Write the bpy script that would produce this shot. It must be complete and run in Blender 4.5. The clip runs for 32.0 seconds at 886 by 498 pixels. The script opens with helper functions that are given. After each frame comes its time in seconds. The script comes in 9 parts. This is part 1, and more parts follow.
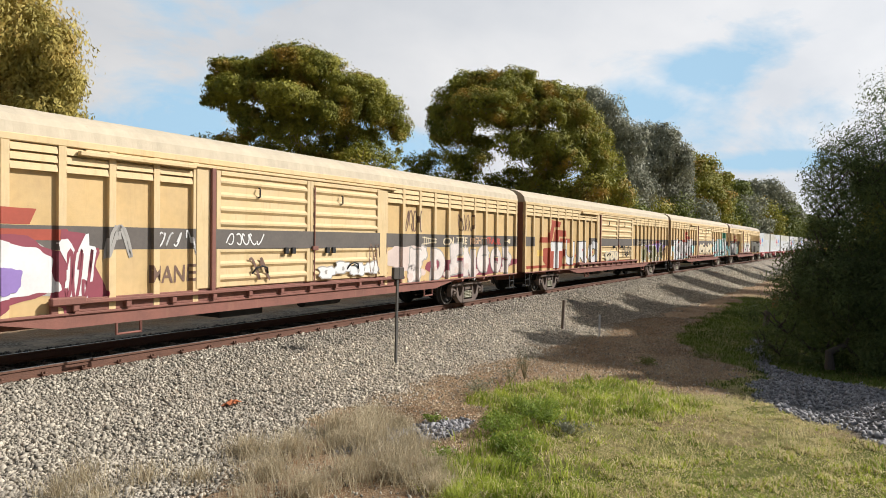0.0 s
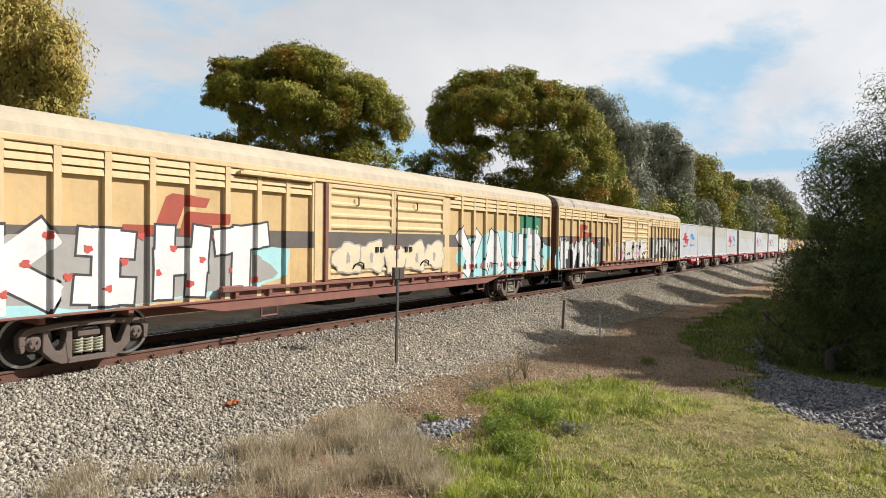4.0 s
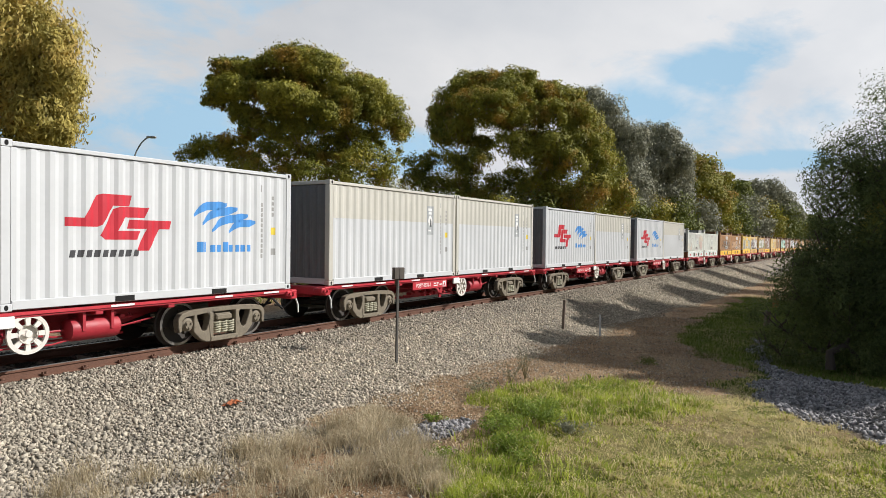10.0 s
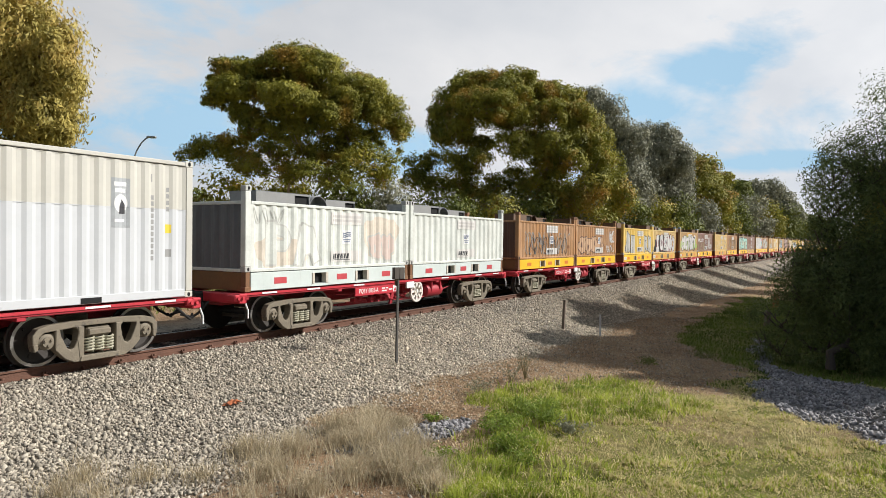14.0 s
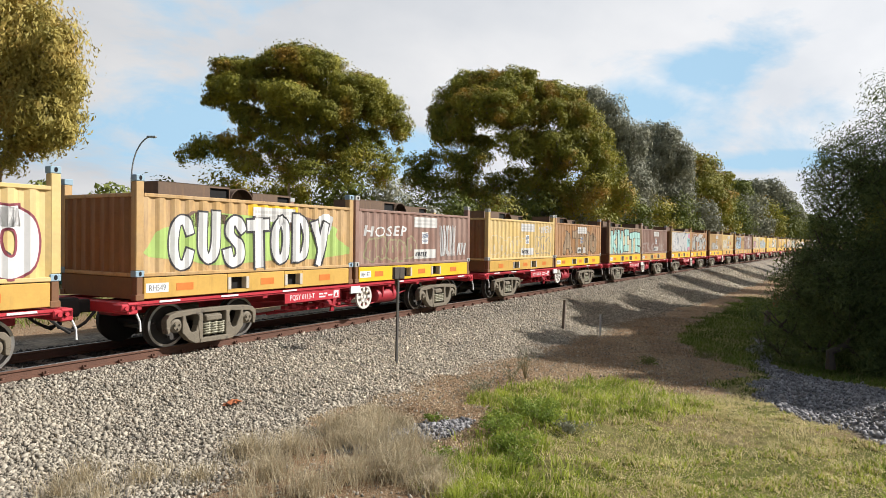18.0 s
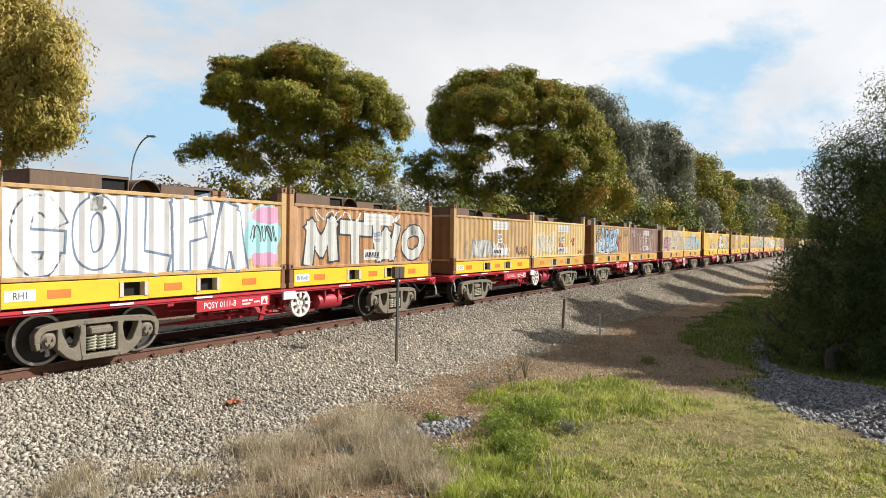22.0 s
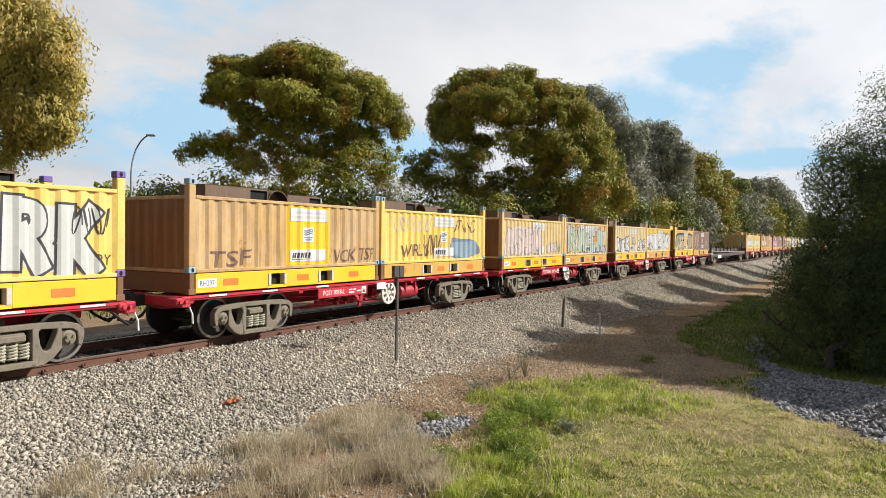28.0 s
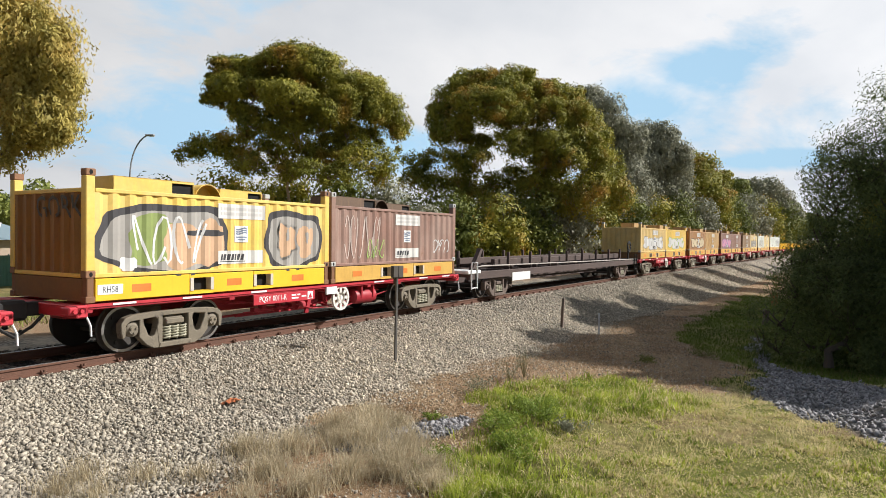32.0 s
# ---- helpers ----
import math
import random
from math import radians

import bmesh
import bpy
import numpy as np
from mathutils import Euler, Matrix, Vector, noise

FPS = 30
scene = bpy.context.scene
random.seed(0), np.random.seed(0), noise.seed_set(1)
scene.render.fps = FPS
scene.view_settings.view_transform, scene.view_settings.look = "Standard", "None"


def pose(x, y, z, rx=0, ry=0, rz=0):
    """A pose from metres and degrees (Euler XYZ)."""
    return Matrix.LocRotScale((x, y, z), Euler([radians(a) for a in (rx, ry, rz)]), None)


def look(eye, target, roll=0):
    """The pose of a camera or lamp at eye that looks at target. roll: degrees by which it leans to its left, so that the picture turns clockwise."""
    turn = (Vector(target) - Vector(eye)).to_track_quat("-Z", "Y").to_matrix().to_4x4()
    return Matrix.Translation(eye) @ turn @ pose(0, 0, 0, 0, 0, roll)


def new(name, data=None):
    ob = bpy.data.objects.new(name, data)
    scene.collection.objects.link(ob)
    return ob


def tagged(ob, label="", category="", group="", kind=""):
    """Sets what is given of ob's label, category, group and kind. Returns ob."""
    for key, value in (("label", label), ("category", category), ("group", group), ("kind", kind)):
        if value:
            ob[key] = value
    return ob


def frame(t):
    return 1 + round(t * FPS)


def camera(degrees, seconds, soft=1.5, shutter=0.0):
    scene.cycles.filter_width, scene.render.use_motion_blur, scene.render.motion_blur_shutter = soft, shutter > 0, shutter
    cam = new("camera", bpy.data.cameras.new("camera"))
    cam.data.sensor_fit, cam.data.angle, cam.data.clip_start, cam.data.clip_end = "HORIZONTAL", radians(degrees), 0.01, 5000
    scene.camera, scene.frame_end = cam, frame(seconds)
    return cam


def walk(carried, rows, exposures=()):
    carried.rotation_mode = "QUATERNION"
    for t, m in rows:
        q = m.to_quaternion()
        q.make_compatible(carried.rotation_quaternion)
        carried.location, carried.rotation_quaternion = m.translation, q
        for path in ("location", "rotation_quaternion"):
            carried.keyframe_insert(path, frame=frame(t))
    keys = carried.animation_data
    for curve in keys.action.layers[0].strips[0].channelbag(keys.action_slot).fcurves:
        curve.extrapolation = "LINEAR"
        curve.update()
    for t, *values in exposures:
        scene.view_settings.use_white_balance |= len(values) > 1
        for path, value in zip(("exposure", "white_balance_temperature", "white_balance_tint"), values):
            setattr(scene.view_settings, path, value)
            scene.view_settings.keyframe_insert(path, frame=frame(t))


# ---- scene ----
# Camera: held almost still beside the line; the rail head at the nearest point is z = 0.
EYE = Vector((0.0, -10.636, 2.136))
AHEAD = Vector((0.86006, 0.50987, -0.01829))
ASIDE = Vector((0.51008, -0.86008, 0.00949))
ABOVE = Vector((0.01089, 0.01749, 0.99979))


def aim(dx, dy):
    """The camera's pose, turned by a few thousandths to its right (dx) and downwards (dy)."""
    return look(EYE, EYE + (AHEAD + ASIDE * dx - ABOVE * dy) * 50, 0.544)


cam = camera(67.69, 32.0, soft=0.6)
walk(cam, [(0.0, aim(0.0009, 0.0)), (5.0, aim(0.0002, 0.0)), (12.0, aim(0.0, 0.0)), (17.0, aim(-0.0002, 0.0003)),
           (22.0, aim(0.0, 0.0013)), (27.0, aim(0.0003, 0.0025)), (32.0, aim(0.0017, 0.0025))],
     exposures=[(0.0, 0.25), (6.0, 0.23), (9.0, 0.14), (12.0, 0.18), (18.0, 0.31), (21.0, 0.38), (32.0, 0.33)])

# ---- world and sun ----
SUN_WAY = Vector((0.50, -0.65, 0.585)).normalized()
world = bpy.data.worlds.new("sky")
scene.world = world
world.use_nodes = True
wn, wl = world.node_tree.nodes, world.node_tree.links
wn.clear()
w_out = wn.new("ShaderNodeOutputWorld")
w_bg = wn.new("ShaderNodeBackground")
w_sky = wn.new("ShaderNodeTexSky")
w_sky.sky_type = "NISHITA"
w_sky.sun_disc = False
w_sky.sun_elevation = math.asin(SUN_WAY.z)
w_sky.sun_rotation = math.atan2(SUN_WAY.x, SUN_WAY.y)
w_sky.air_density = 1.0
w_sky.dust_density = 0.6
w_tc = wn.new("ShaderNodeTexCoord")
w_sep = wn.new("ShaderNodeSeparateXYZ")
wl.new(w_tc.outputs["Generated"], w_sep.inputs[0])


def wmath(op, a, b=None):
    n = wn.new("ShaderNodeMath")
    n.operation = op
    for i, v in enumerate((a, b)):
        if v is None:
            continue
        if isinstance(v, (int, float)):
            n.inputs[i].default_value = v
        else:
            wl.new(v, n.inputs[i])
    return n.outputs[0]


# a layer of broken cloud: the direction is laid out on a flat sheet overhead
w_h = wmath("ADD", wmath("ABSOLUTE", w_sep.outputs["Z"]), 0.30)
w_u = wmath("DIVIDE", w_sep.outputs["X"], w_h)
w_v = wmath("DIVIDE", w_sep.outputs["Y"], w_h)
w_com = wn.new("ShaderNodeCombineXYZ")
wl.new(w_u, w_com.inputs["X"])
wl.new(w_v, w_com.inputs["Y"])
w_map = wn.new("ShaderNodeMapping")
w_map.inputs["Location"].default_value = (3.1, 1.7, 0)
w_map.inputs["Rotation"].default_value = (0, 0, 0.9)
w_map.inputs["Scale"].default_value = (0.6, 0.75, 1.0)
wl.new(w_com.outputs[0], w_map.inputs["Vector"])
w_noise = wn.new("ShaderNodeTexNoise")
w_noise.inputs["Scale"].default_value = 2.3
w_noise.inputs["Detail"].default_value = 8
w_noise.inputs["Roughness"].default_value = 0.62
w_noise.inputs["Distortion"].default_value = 0.35
wl.new(w_map.outputs[0], w_noise.inputs["Vector"])
w_ramp = wn.new("ShaderNodeValToRGB")
w_ramp.color_ramp.elements[0].position = 0.29
w_ramp.color_ramp.elements[1].position = 0.54
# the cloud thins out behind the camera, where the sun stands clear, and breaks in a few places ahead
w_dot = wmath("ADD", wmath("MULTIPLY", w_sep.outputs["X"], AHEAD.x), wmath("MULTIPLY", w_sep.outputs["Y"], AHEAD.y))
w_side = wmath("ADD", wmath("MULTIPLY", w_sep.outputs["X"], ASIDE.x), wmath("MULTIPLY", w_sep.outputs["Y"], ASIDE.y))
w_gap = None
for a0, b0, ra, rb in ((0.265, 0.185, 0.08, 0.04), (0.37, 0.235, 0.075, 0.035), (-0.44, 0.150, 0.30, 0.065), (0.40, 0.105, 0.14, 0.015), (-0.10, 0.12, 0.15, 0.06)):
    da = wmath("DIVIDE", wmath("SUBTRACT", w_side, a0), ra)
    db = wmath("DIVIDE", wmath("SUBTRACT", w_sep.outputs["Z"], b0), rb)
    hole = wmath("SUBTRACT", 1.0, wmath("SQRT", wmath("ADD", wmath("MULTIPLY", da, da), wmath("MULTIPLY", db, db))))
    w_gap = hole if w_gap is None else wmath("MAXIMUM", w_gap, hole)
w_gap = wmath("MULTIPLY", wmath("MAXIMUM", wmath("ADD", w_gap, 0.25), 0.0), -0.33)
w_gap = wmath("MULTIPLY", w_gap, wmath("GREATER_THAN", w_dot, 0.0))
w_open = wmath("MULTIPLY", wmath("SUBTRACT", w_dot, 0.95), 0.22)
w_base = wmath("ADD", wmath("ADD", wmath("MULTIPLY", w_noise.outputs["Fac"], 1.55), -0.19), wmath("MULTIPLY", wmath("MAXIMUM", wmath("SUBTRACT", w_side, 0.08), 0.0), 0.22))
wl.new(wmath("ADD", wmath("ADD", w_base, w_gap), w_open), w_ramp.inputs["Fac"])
w_shade = wn.new("ShaderNodeTexNoise")
w_shade.inputs["Scale"].default_value = 2.2
w_shade.inputs["Detail"].default_value = 6
wl.new(w_map.outputs[0], w_shade.inputs["Vector"])
w_tone = wn.new("ShaderNodeValToRGB")
w_tone.color_ramp.elements[0].color = (10.8, 11.3, 12.1, 1)
w_tone.color_ramp.elements[1].color = (14.4, 14.4, 14.6, 1)
w_tone.color_ramp.elements[0].position = 0.35
w_tone.color_ramp.elements[1].position = 0.65
wl.new(w_shade.outputs["Fac"], w_tone.inputs["Fac"])
w_mix = wn.new("ShaderNodeMix")
w_mix.data_type = "RGBA"
wl.new(w_ramp.outputs["Color"], w_mix.inputs[0])
# bright thin haze under the broken cloud ahead
w_blue = wn.new("ShaderNodeMix")
w_blue.data_type = "RGBA"
wl.new(wmath("MULTIPLY", wmath("MAXIMUM", w_dot, 0.0), 0.95), w_blue.inputs[0])
wl.new(w_sky.outputs["Color"], w_blue.inputs[6])
w_blue.inputs[7].default_value = (7.8, 12.0, 15.6, 1)
wl.new(w_blue.outputs[2], w_mix.inputs[6])
# the cloud is brighter towards the sun's side
w_lit = wn.new("ShaderNodeVectorMath")
w_lit.operation = "SCALE"
wl.new(w_tone.outputs["Color"], w_lit.inputs[0])
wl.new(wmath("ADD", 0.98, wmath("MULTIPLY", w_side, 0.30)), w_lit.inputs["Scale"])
wl.new(w_lit.outputs[0], w_mix.inputs[7])
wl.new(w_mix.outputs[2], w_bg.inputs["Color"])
w_bg.inputs["Strength"].default_value = 0.05
wl.new(w_bg.outputs[0], w_out.inputs["Surface"])

sun_data = bpy.data.lights.new("sun", "SUN")
sun_data.energy = 5.0
sun_data.angle = radians(0.6)
sun_data.color = (1.0, 0.965, 0.925)
sun = new("sun", sun_data)
sun.matrix_basis = look(SUN_WAY * 60, (0, 0, 0))

# ---- the line's course: nearly straight, bending to the camera's side far off ----
STEPS = np.linspace(-380.0, 520.0, 1801)
CURVE = (0.0008 * np.clip((STEPS + 30) / 30, 0, 1) - 0.00113 * np.clip((STEPS - 20) / 60, 0, 1)
         + 0.00178 * np.clip((STEPS - 80) / 60, 0, 1))
TURN = -np.concatenate([[0], np.cumsum((CURVE[1:] + CURVE[:-1]) / 2 * np.diff(STEPS))])
TURN -= np.interp(0, STEPS, TURN)
LINE_X = np.concatenate([[0], np.cumsum((np.cos(TURN[1:]) + np.cos(TURN[:-1])) / 2 * np.diff(STEPS))])
LINE_Y = np.concatenate([[0], np.cumsum((np.sin(TURN[1:]) + np.sin(TURN[:-1])) / 2 * np.diff(STEPS))])
LINE_X -= np.interp(0, STEPS, LINE_X)
LINE_Y -= np.interp(0, STEPS, LINE_Y)


def level(s):
    """The rail head's height at s metres along the line."""
    s = np.clip(s, -60, 300)
    return -0.00398 * s - 0.00001 * s * s


def on_line(s, out=0.0, z=0.0):
    """A place s metres along the line, out metres beyond the near loading side, z over the rail head."""
    x, y, a = np.interp(s, STEPS, LINE_X), np.interp(s, STEPS, LINE_Y), np.interp(s, STEPS, TURN)
    return Vector((x - math.sin(a) * out, y + math.cos(a) * out, z + level(s)))


MIDDLE = 1.219      # the track's centre line, out from the loading side


def gone(t):
    """How far the train has run since t = 13 s."""
    return 10.77 * (t - 13) - 0.0045 * (t - 13) ** 2


def rolling(u, t, half):
    """The pose of a wagon whose middle is at train metre u, with bogies half metres before and behind."""
    s = u - gone(t)
    a, b = on_line(s - half, MIDDLE), on_line(s + half, MIDDLE)
    way = b - a
    return Matrix.Translation((a + b) / 2) @ Matrix.Rotation(math.atan2(way.y, way.x), 4, "Z") @ Matrix.Rotation(
        -math.atan2(way.z, way.xy.length), 4, "Y")


# ---- materials ----
MATS = {}


def nodes_of(m):
    m.use_nodes = True
    return m.node_tree.nodes, m.node_tree.links, m.node_tree.nodes["Principled BSDF"]


def noise_node(n, l, vec, scale, detail=5.0, rough=0.6, stretch=None):
    t = n.new("ShaderNodeTexNoise")
    t.inputs["Scale"].default_value = scale
    t.inputs["Detail"].default_value = detail
    t.inputs["Roughness"].default_value = rough
    if stretch:
        mp = n.new("ShaderNodeMapping")
        mp.inputs["Scale"].default_value = stretch
        l.new(vec, mp.inputs["Vector"])
        vec = mp.outputs[0]
    l.new(vec, t.inputs["Vector"])
    return t.outputs["Fac"]


def ramp_node(n, l, fac, lo, hi, c0=(0, 0, 0, 1), c1=(1, 1, 1, 1)):
    r = n.new("ShaderNodeValToRGB")
    e = r.color_ramp.elements
    e[0].position, e[1].position, e[0].color, e[1].color = lo, hi, c0, c1
    l.new(fac, r.inputs["Fac"])
    return r.outputs["Color"]


def mix_node(n, l, fac, a, b, mode="MIX"):
    m = n.new("ShaderNodeMix")
    m.data_type, m.blend_type = "RGBA", mode
    for i, v in ((0, fac), (6, a), (7, b)):
        if isinstance(v, (int, float)):
            m.inputs[i].default_value = v
        elif isinstance(v, tuple):
            m.inputs[i].default_value = v if len(v) == 4 else (*v, 1)
        else:
            l.new(v, m.inputs[i])
    return m.outputs[2]


def surface(name, base, rough=0.6, metal=0.0, vary=0.18, scale=6.0, bump=0.15, bump_scale=40.0,
            streak=None, patch=None, each=0.0, island=0.0, spec=0.5, chalk=None):
    """A worn surface: base colour, mottled at two scales; streak: (colour, amount) runs down it;
    patch: (colour, lowest, scale) breaks out in patches; chalk: (colour, amount) sun-bleached film; each / island: change from object to object / piece to piece."""
    if name in MATS:
        return MATS[name]
    m = bpy.data.materials.new(name)
    n, l, p = nodes_of(m)
    tc = n.new("ShaderNodeTexCoord")
    vec = tc.outputs["Object"]
    big = noise_node(n, l, vec, scale, 4.0)
    fine = noise_node(n, l, vec, scale * 9, 3.0)
    dark = tuple(c * (1 - vary) for c in base)
    light = tuple(min(1, c * (1 + vary * 0.8)) for c in base)
    col = mix_node(n, l, ramp_node(n, l, big, 0.3, 0.7), dark, light)
    col = mix_node(n, l, 0.35, col, ramp_node(n, l, fine, 0.25, 0.75, (*dark, 1), (*light, 1)))
    if chalk:
        cc, amount = chalk
        wash = ramp_node(n, l, noise_node(n, l, vec, 0.9, 6.0, 0.68, (1.0, 1.0, 0.55)), 0.40, 0.72, (0.12 * amount,) * 3 + (1,), (amount,) * 3 + (1,))
        col = mix_node(n, l, wash, col, cc)
    if patch:
        pc, low, ps = patch
        pm = ramp_node(n, l, noise_node(n, l, vec, ps, 8.0, 0.7), low, low + 0.09)
        col = mix_node(n, l, pm, col, pc)
    if streak:
        sc, amount = streak
        st = ramp_node(n, l, noise_node(n, l, vec, 3.0, 5.0, 0.65, (2.6, 2.6, 0.28)), 0.62 - amount * 0.3, 0.86 - amount * 0.2)
        mu = n.new("ShaderNodeMath")
        mu.operation = "MULTIPLY"
        l.new(st, mu.inputs[0])
        mu.inputs[1].default_value = min(1.0, amount * 1.6)
        col = mix_node(n, l, mu.outputs[0], col, sc)
    if each or island:
        if island:
            src = n.new("ShaderNodeNewGeometry").outputs["Random Per Island"]
        else:
            src = n.new("ShaderNodeObjectInfo").outputs["Random"]
        hs = n.new("ShaderNodeHueSaturation")
        mr = n.new("ShaderNodeMapRange")
        k = island or each
        mr.inputs["To Min"].default_value = 1 - k
        mr.inputs["To Max"].default_value = 1 + k
        l.new(src, mr.inputs["Value"])
        l.new(mr.outputs[0], hs.inputs["Value"])
        l.new(col, hs.inputs["Color"])
        col = hs.outputs[0]
    l.new(col, p.inputs["Base Color"])
    p.inputs["Roughness"].default_value = rough
    p.inputs["Metallic"].default_value = metal
    p.inputs["Specular IOR Level"].default_value = spec
    rr = ramp_node(n, l, big, 0.2, 0.8, (max(0, rough - 0.1),) * 3 + (1,), (min(1, rough + 0.12),) * 3 + (1,))
    l.new(rr, p.inputs["Roughness"])
    if bump:
        b = n.new("ShaderNodeBump")
        b.inputs["Strength"].default_value = bump
        b.inputs["Distance"].default_value = 0.02
        l.new(noise_node(n, l, vec, bump_scale, 4.0), b.inputs["Height"])
        l.new(b.outputs[0], p.inputs["Normal"])
    MATS[name] = m
    return m


RUST = (0.16, 0.062, 0.028)
GRIME = (0.10, 0.085, 0.07)


def foliage(name, dark, light, through_light=0.25, tint=None, apart=0.32, patch_size=0.5):
    """Leaves: colour from leaf to leaf (apart) and from patch to patch, a little light coming through; tint: colour of some aged patches."""
    if name in MATS:
        return MATS[name]
    m = bpy.data.materials.new(name)
    n, l, p = nodes_of(m)
    geo = n.new("ShaderNodeNewGeometry")
    tc = n.new("ShaderNodeTexCoord")
    a = ramp_node(n, l, geo.outputs["Random Per Island"], 0.0, 1.0, (*dark, 1), (*light, 1))
    b = ramp_node(n, l, noise_node(n, l, tc.outputs["Object"], patch_size, 3.0), 0.35, 0.65, (*dark, 1), (*light, 1))
    col = mix_node(n, l, 1.0 - apart, a, b)
    if tint:
        spot = ramp_node(n, l, noise_node(n, l, tc.outputs["Object"], 0.42, 4.0, 0.6), 0.52, 0.68, (0, 0, 0, 1), (0.7, 0.7, 0.7, 1))
        col = mix_node(n, l, spot, col, tint)
    l.new(col, p.inputs["Base Color"])
    p.inputs["Roughness"].default_value = 0.6
    p.inputs["Specular IOR Level"].default_value = 0.25
    tr = n.new("ShaderNodeBsdfTranslucent")
    l.new(col, tr.inputs["Color"])
    mx = n.new("ShaderNodeMixShader")
    mx.inputs[0].default_value = through_light
    l.new(p.outputs[0], mx.inputs[1])
    l.new(tr.outputs[0], mx.inputs[2])
    l.new(mx.outputs[0], n["Material Output"].inputs["Surface"])
    MATS[name] = m
    return m


STEEL_RUST = surface("rusty_rail_steel", (0.145, 0.07, 0.045), 0.75, 0.2, 0.25, 5, 0.3)
RAIL_TOP = surface("worn_rail_head", (0.30, 0.27, 0.25), 0.35, 0.9, 0.15, 5, 0.05)
TIMBER = surface("weathered_timber", (0.17, 0.13, 0.10), 0.9, 0, 0.3, 7, 0.5)
BOGIE = surface("dusty_cast_steel", (0.19, 0.16, 0.115), 0.75, 0.0, 0.25, 7, 0.3, patch=((0.07, 0.06, 0.05), 0.58, 5.0))
BOGIE_OLD = surface("rusty_cast_steel", (0.14, 0.105, 0.085), 0.85, 0.0, 0.25, 7, 0.3)
# wheel steel darkened: the shade behind the side frames is in its colour
WHEEL = surface("shade_dark_wheel_steel", (0.045, 0.038, 0.032), 0.7, 0.1, 0.25, 9, 0.2)
TREAD = surface("polished_wheel_rim", (0.42, 0.40, 0.38), 0.35, 0.85, 0.12, 9, 0.05)
SPRING = surface("pale_spring_steel", (0.42, 0.40, 0.30), 0.6, 0.1, 0.15, 9, 0.1)
BLACK = surface("sooty_black", (0.022, 0.021, 0.02), 0.8, 0, 0.3, 7, 0.2)
# black laid into openings as their painted shade
HOLE = surface("recess_shade_black", (0.008, 0.008, 0.008), 0.95, 0, 0.1, 7, 0)
RED = surface("wagon_red_paint", (0.37, 0.022, 0.035), 0.5, 0, 0.22, 4, 0.1, streak=(GRIME, 0.16))
RED_BRIGHT = surface("fresh_red_paint", (0.50, 0.035, 0.05), 0.45, 0, 0.15, 5, 0.1)
BRASS = surface("bronze_wheel_paint", (0.70, 0.66, 0.60), 0.5, 0, 0.12, 7, 0.1)
WHITE = surface("white_paint", (0.78, 0.78, 0.76), 0.55, 0, 0.07, 4, 0.08)
TAPE = surface("white_reflective_tape", (0.8, 0.8, 0.78), 0.35, 0, 0.05, 6, 0)
ORANGE_TAPE = surface("orange_reflector", (0.66, 0.20, 0.04), 0.45, 0, 0.15, 6, 0)
RED_TAPE = surface("red_reflector", (0.50, 0.07, 0.08), 0.45, 0, 0.12, 6, 0)
VAN = surface("ochre_van_paint", (0.57, 0.385, 0.165), 0.6, 0, 0.2, 0.9, 0.1, chalk=((0.70, 0.58, 0.40), 0.18), streak=((0.40, 0.24, 0.10), 0.22), patch=((0.30, 0.15, 0.07), 0.68, 3.0))
VAN_LIGHT = surface("faded_ochre_paint", (0.625, 0.455, 0.225), 0.65, 0, 0.16, 1.5, 0.1, chalk=((0.74, 0.63, 0.46), 0.28), streak=((0.36, 0.22, 0.10), 0.3), patch=((0.28, 0.15, 0.08), 0.68, 3.5))
VAN_ROOF = surface("dusty_cream_roof", (0.50, 0.42, 0.30), 0.8, 0, 0.16, 1.0, 0.2, patch=((0.20, 0.11, 0.06), 0.66, 1.6))
VAN_ROOF_OLD = surface("rusting_roof", (0.42, 0.36, 0.29), 0.8, 0, 0.2, 1.0, 0.2, patch=((0.17, 0.085, 0.045), 0.55, 1.3))
VAN_END = surface("brown_van_end", (0.20, 0.085, 0.05), 0.8, 0, 0.25, 1.2, 0.2)
VAN_SILL = surface("red_brown_sill", (0.22, 0.090, 0.066), 0.75, 0, 0.25, 2.0, 0.2, streak=((0.35, 0.2, 0.12), 0.2))
BAND = surface("dark_grey_band", (0.115, 0.098, 0.084), 0.7, 0, 0.25, 2.0, 0.1)
LOGO_RED = surface("logo_red", (0.52, 0.022, 0.04), 0.5, 0, 0.12, 3, 0)
LOGO_OLD = surface("faded_red_brown", (0.35, 0.065, 0.035), 0.6, 0, 0.2, 2, 0)
LOGO_BLUE = surface("logo_blue", (0.06, 0.26, 0.62), 0.5, 0, 0.1, 3, 0)
NAVY = surface("sign_navy", (0.06, 0.09, 0.22), 0.55, 0, 0.1, 3, 0)
INK = surface("dark_lettering", (0.045, 0.045, 0.05), 0.6, 0, 0.15, 3, 0)

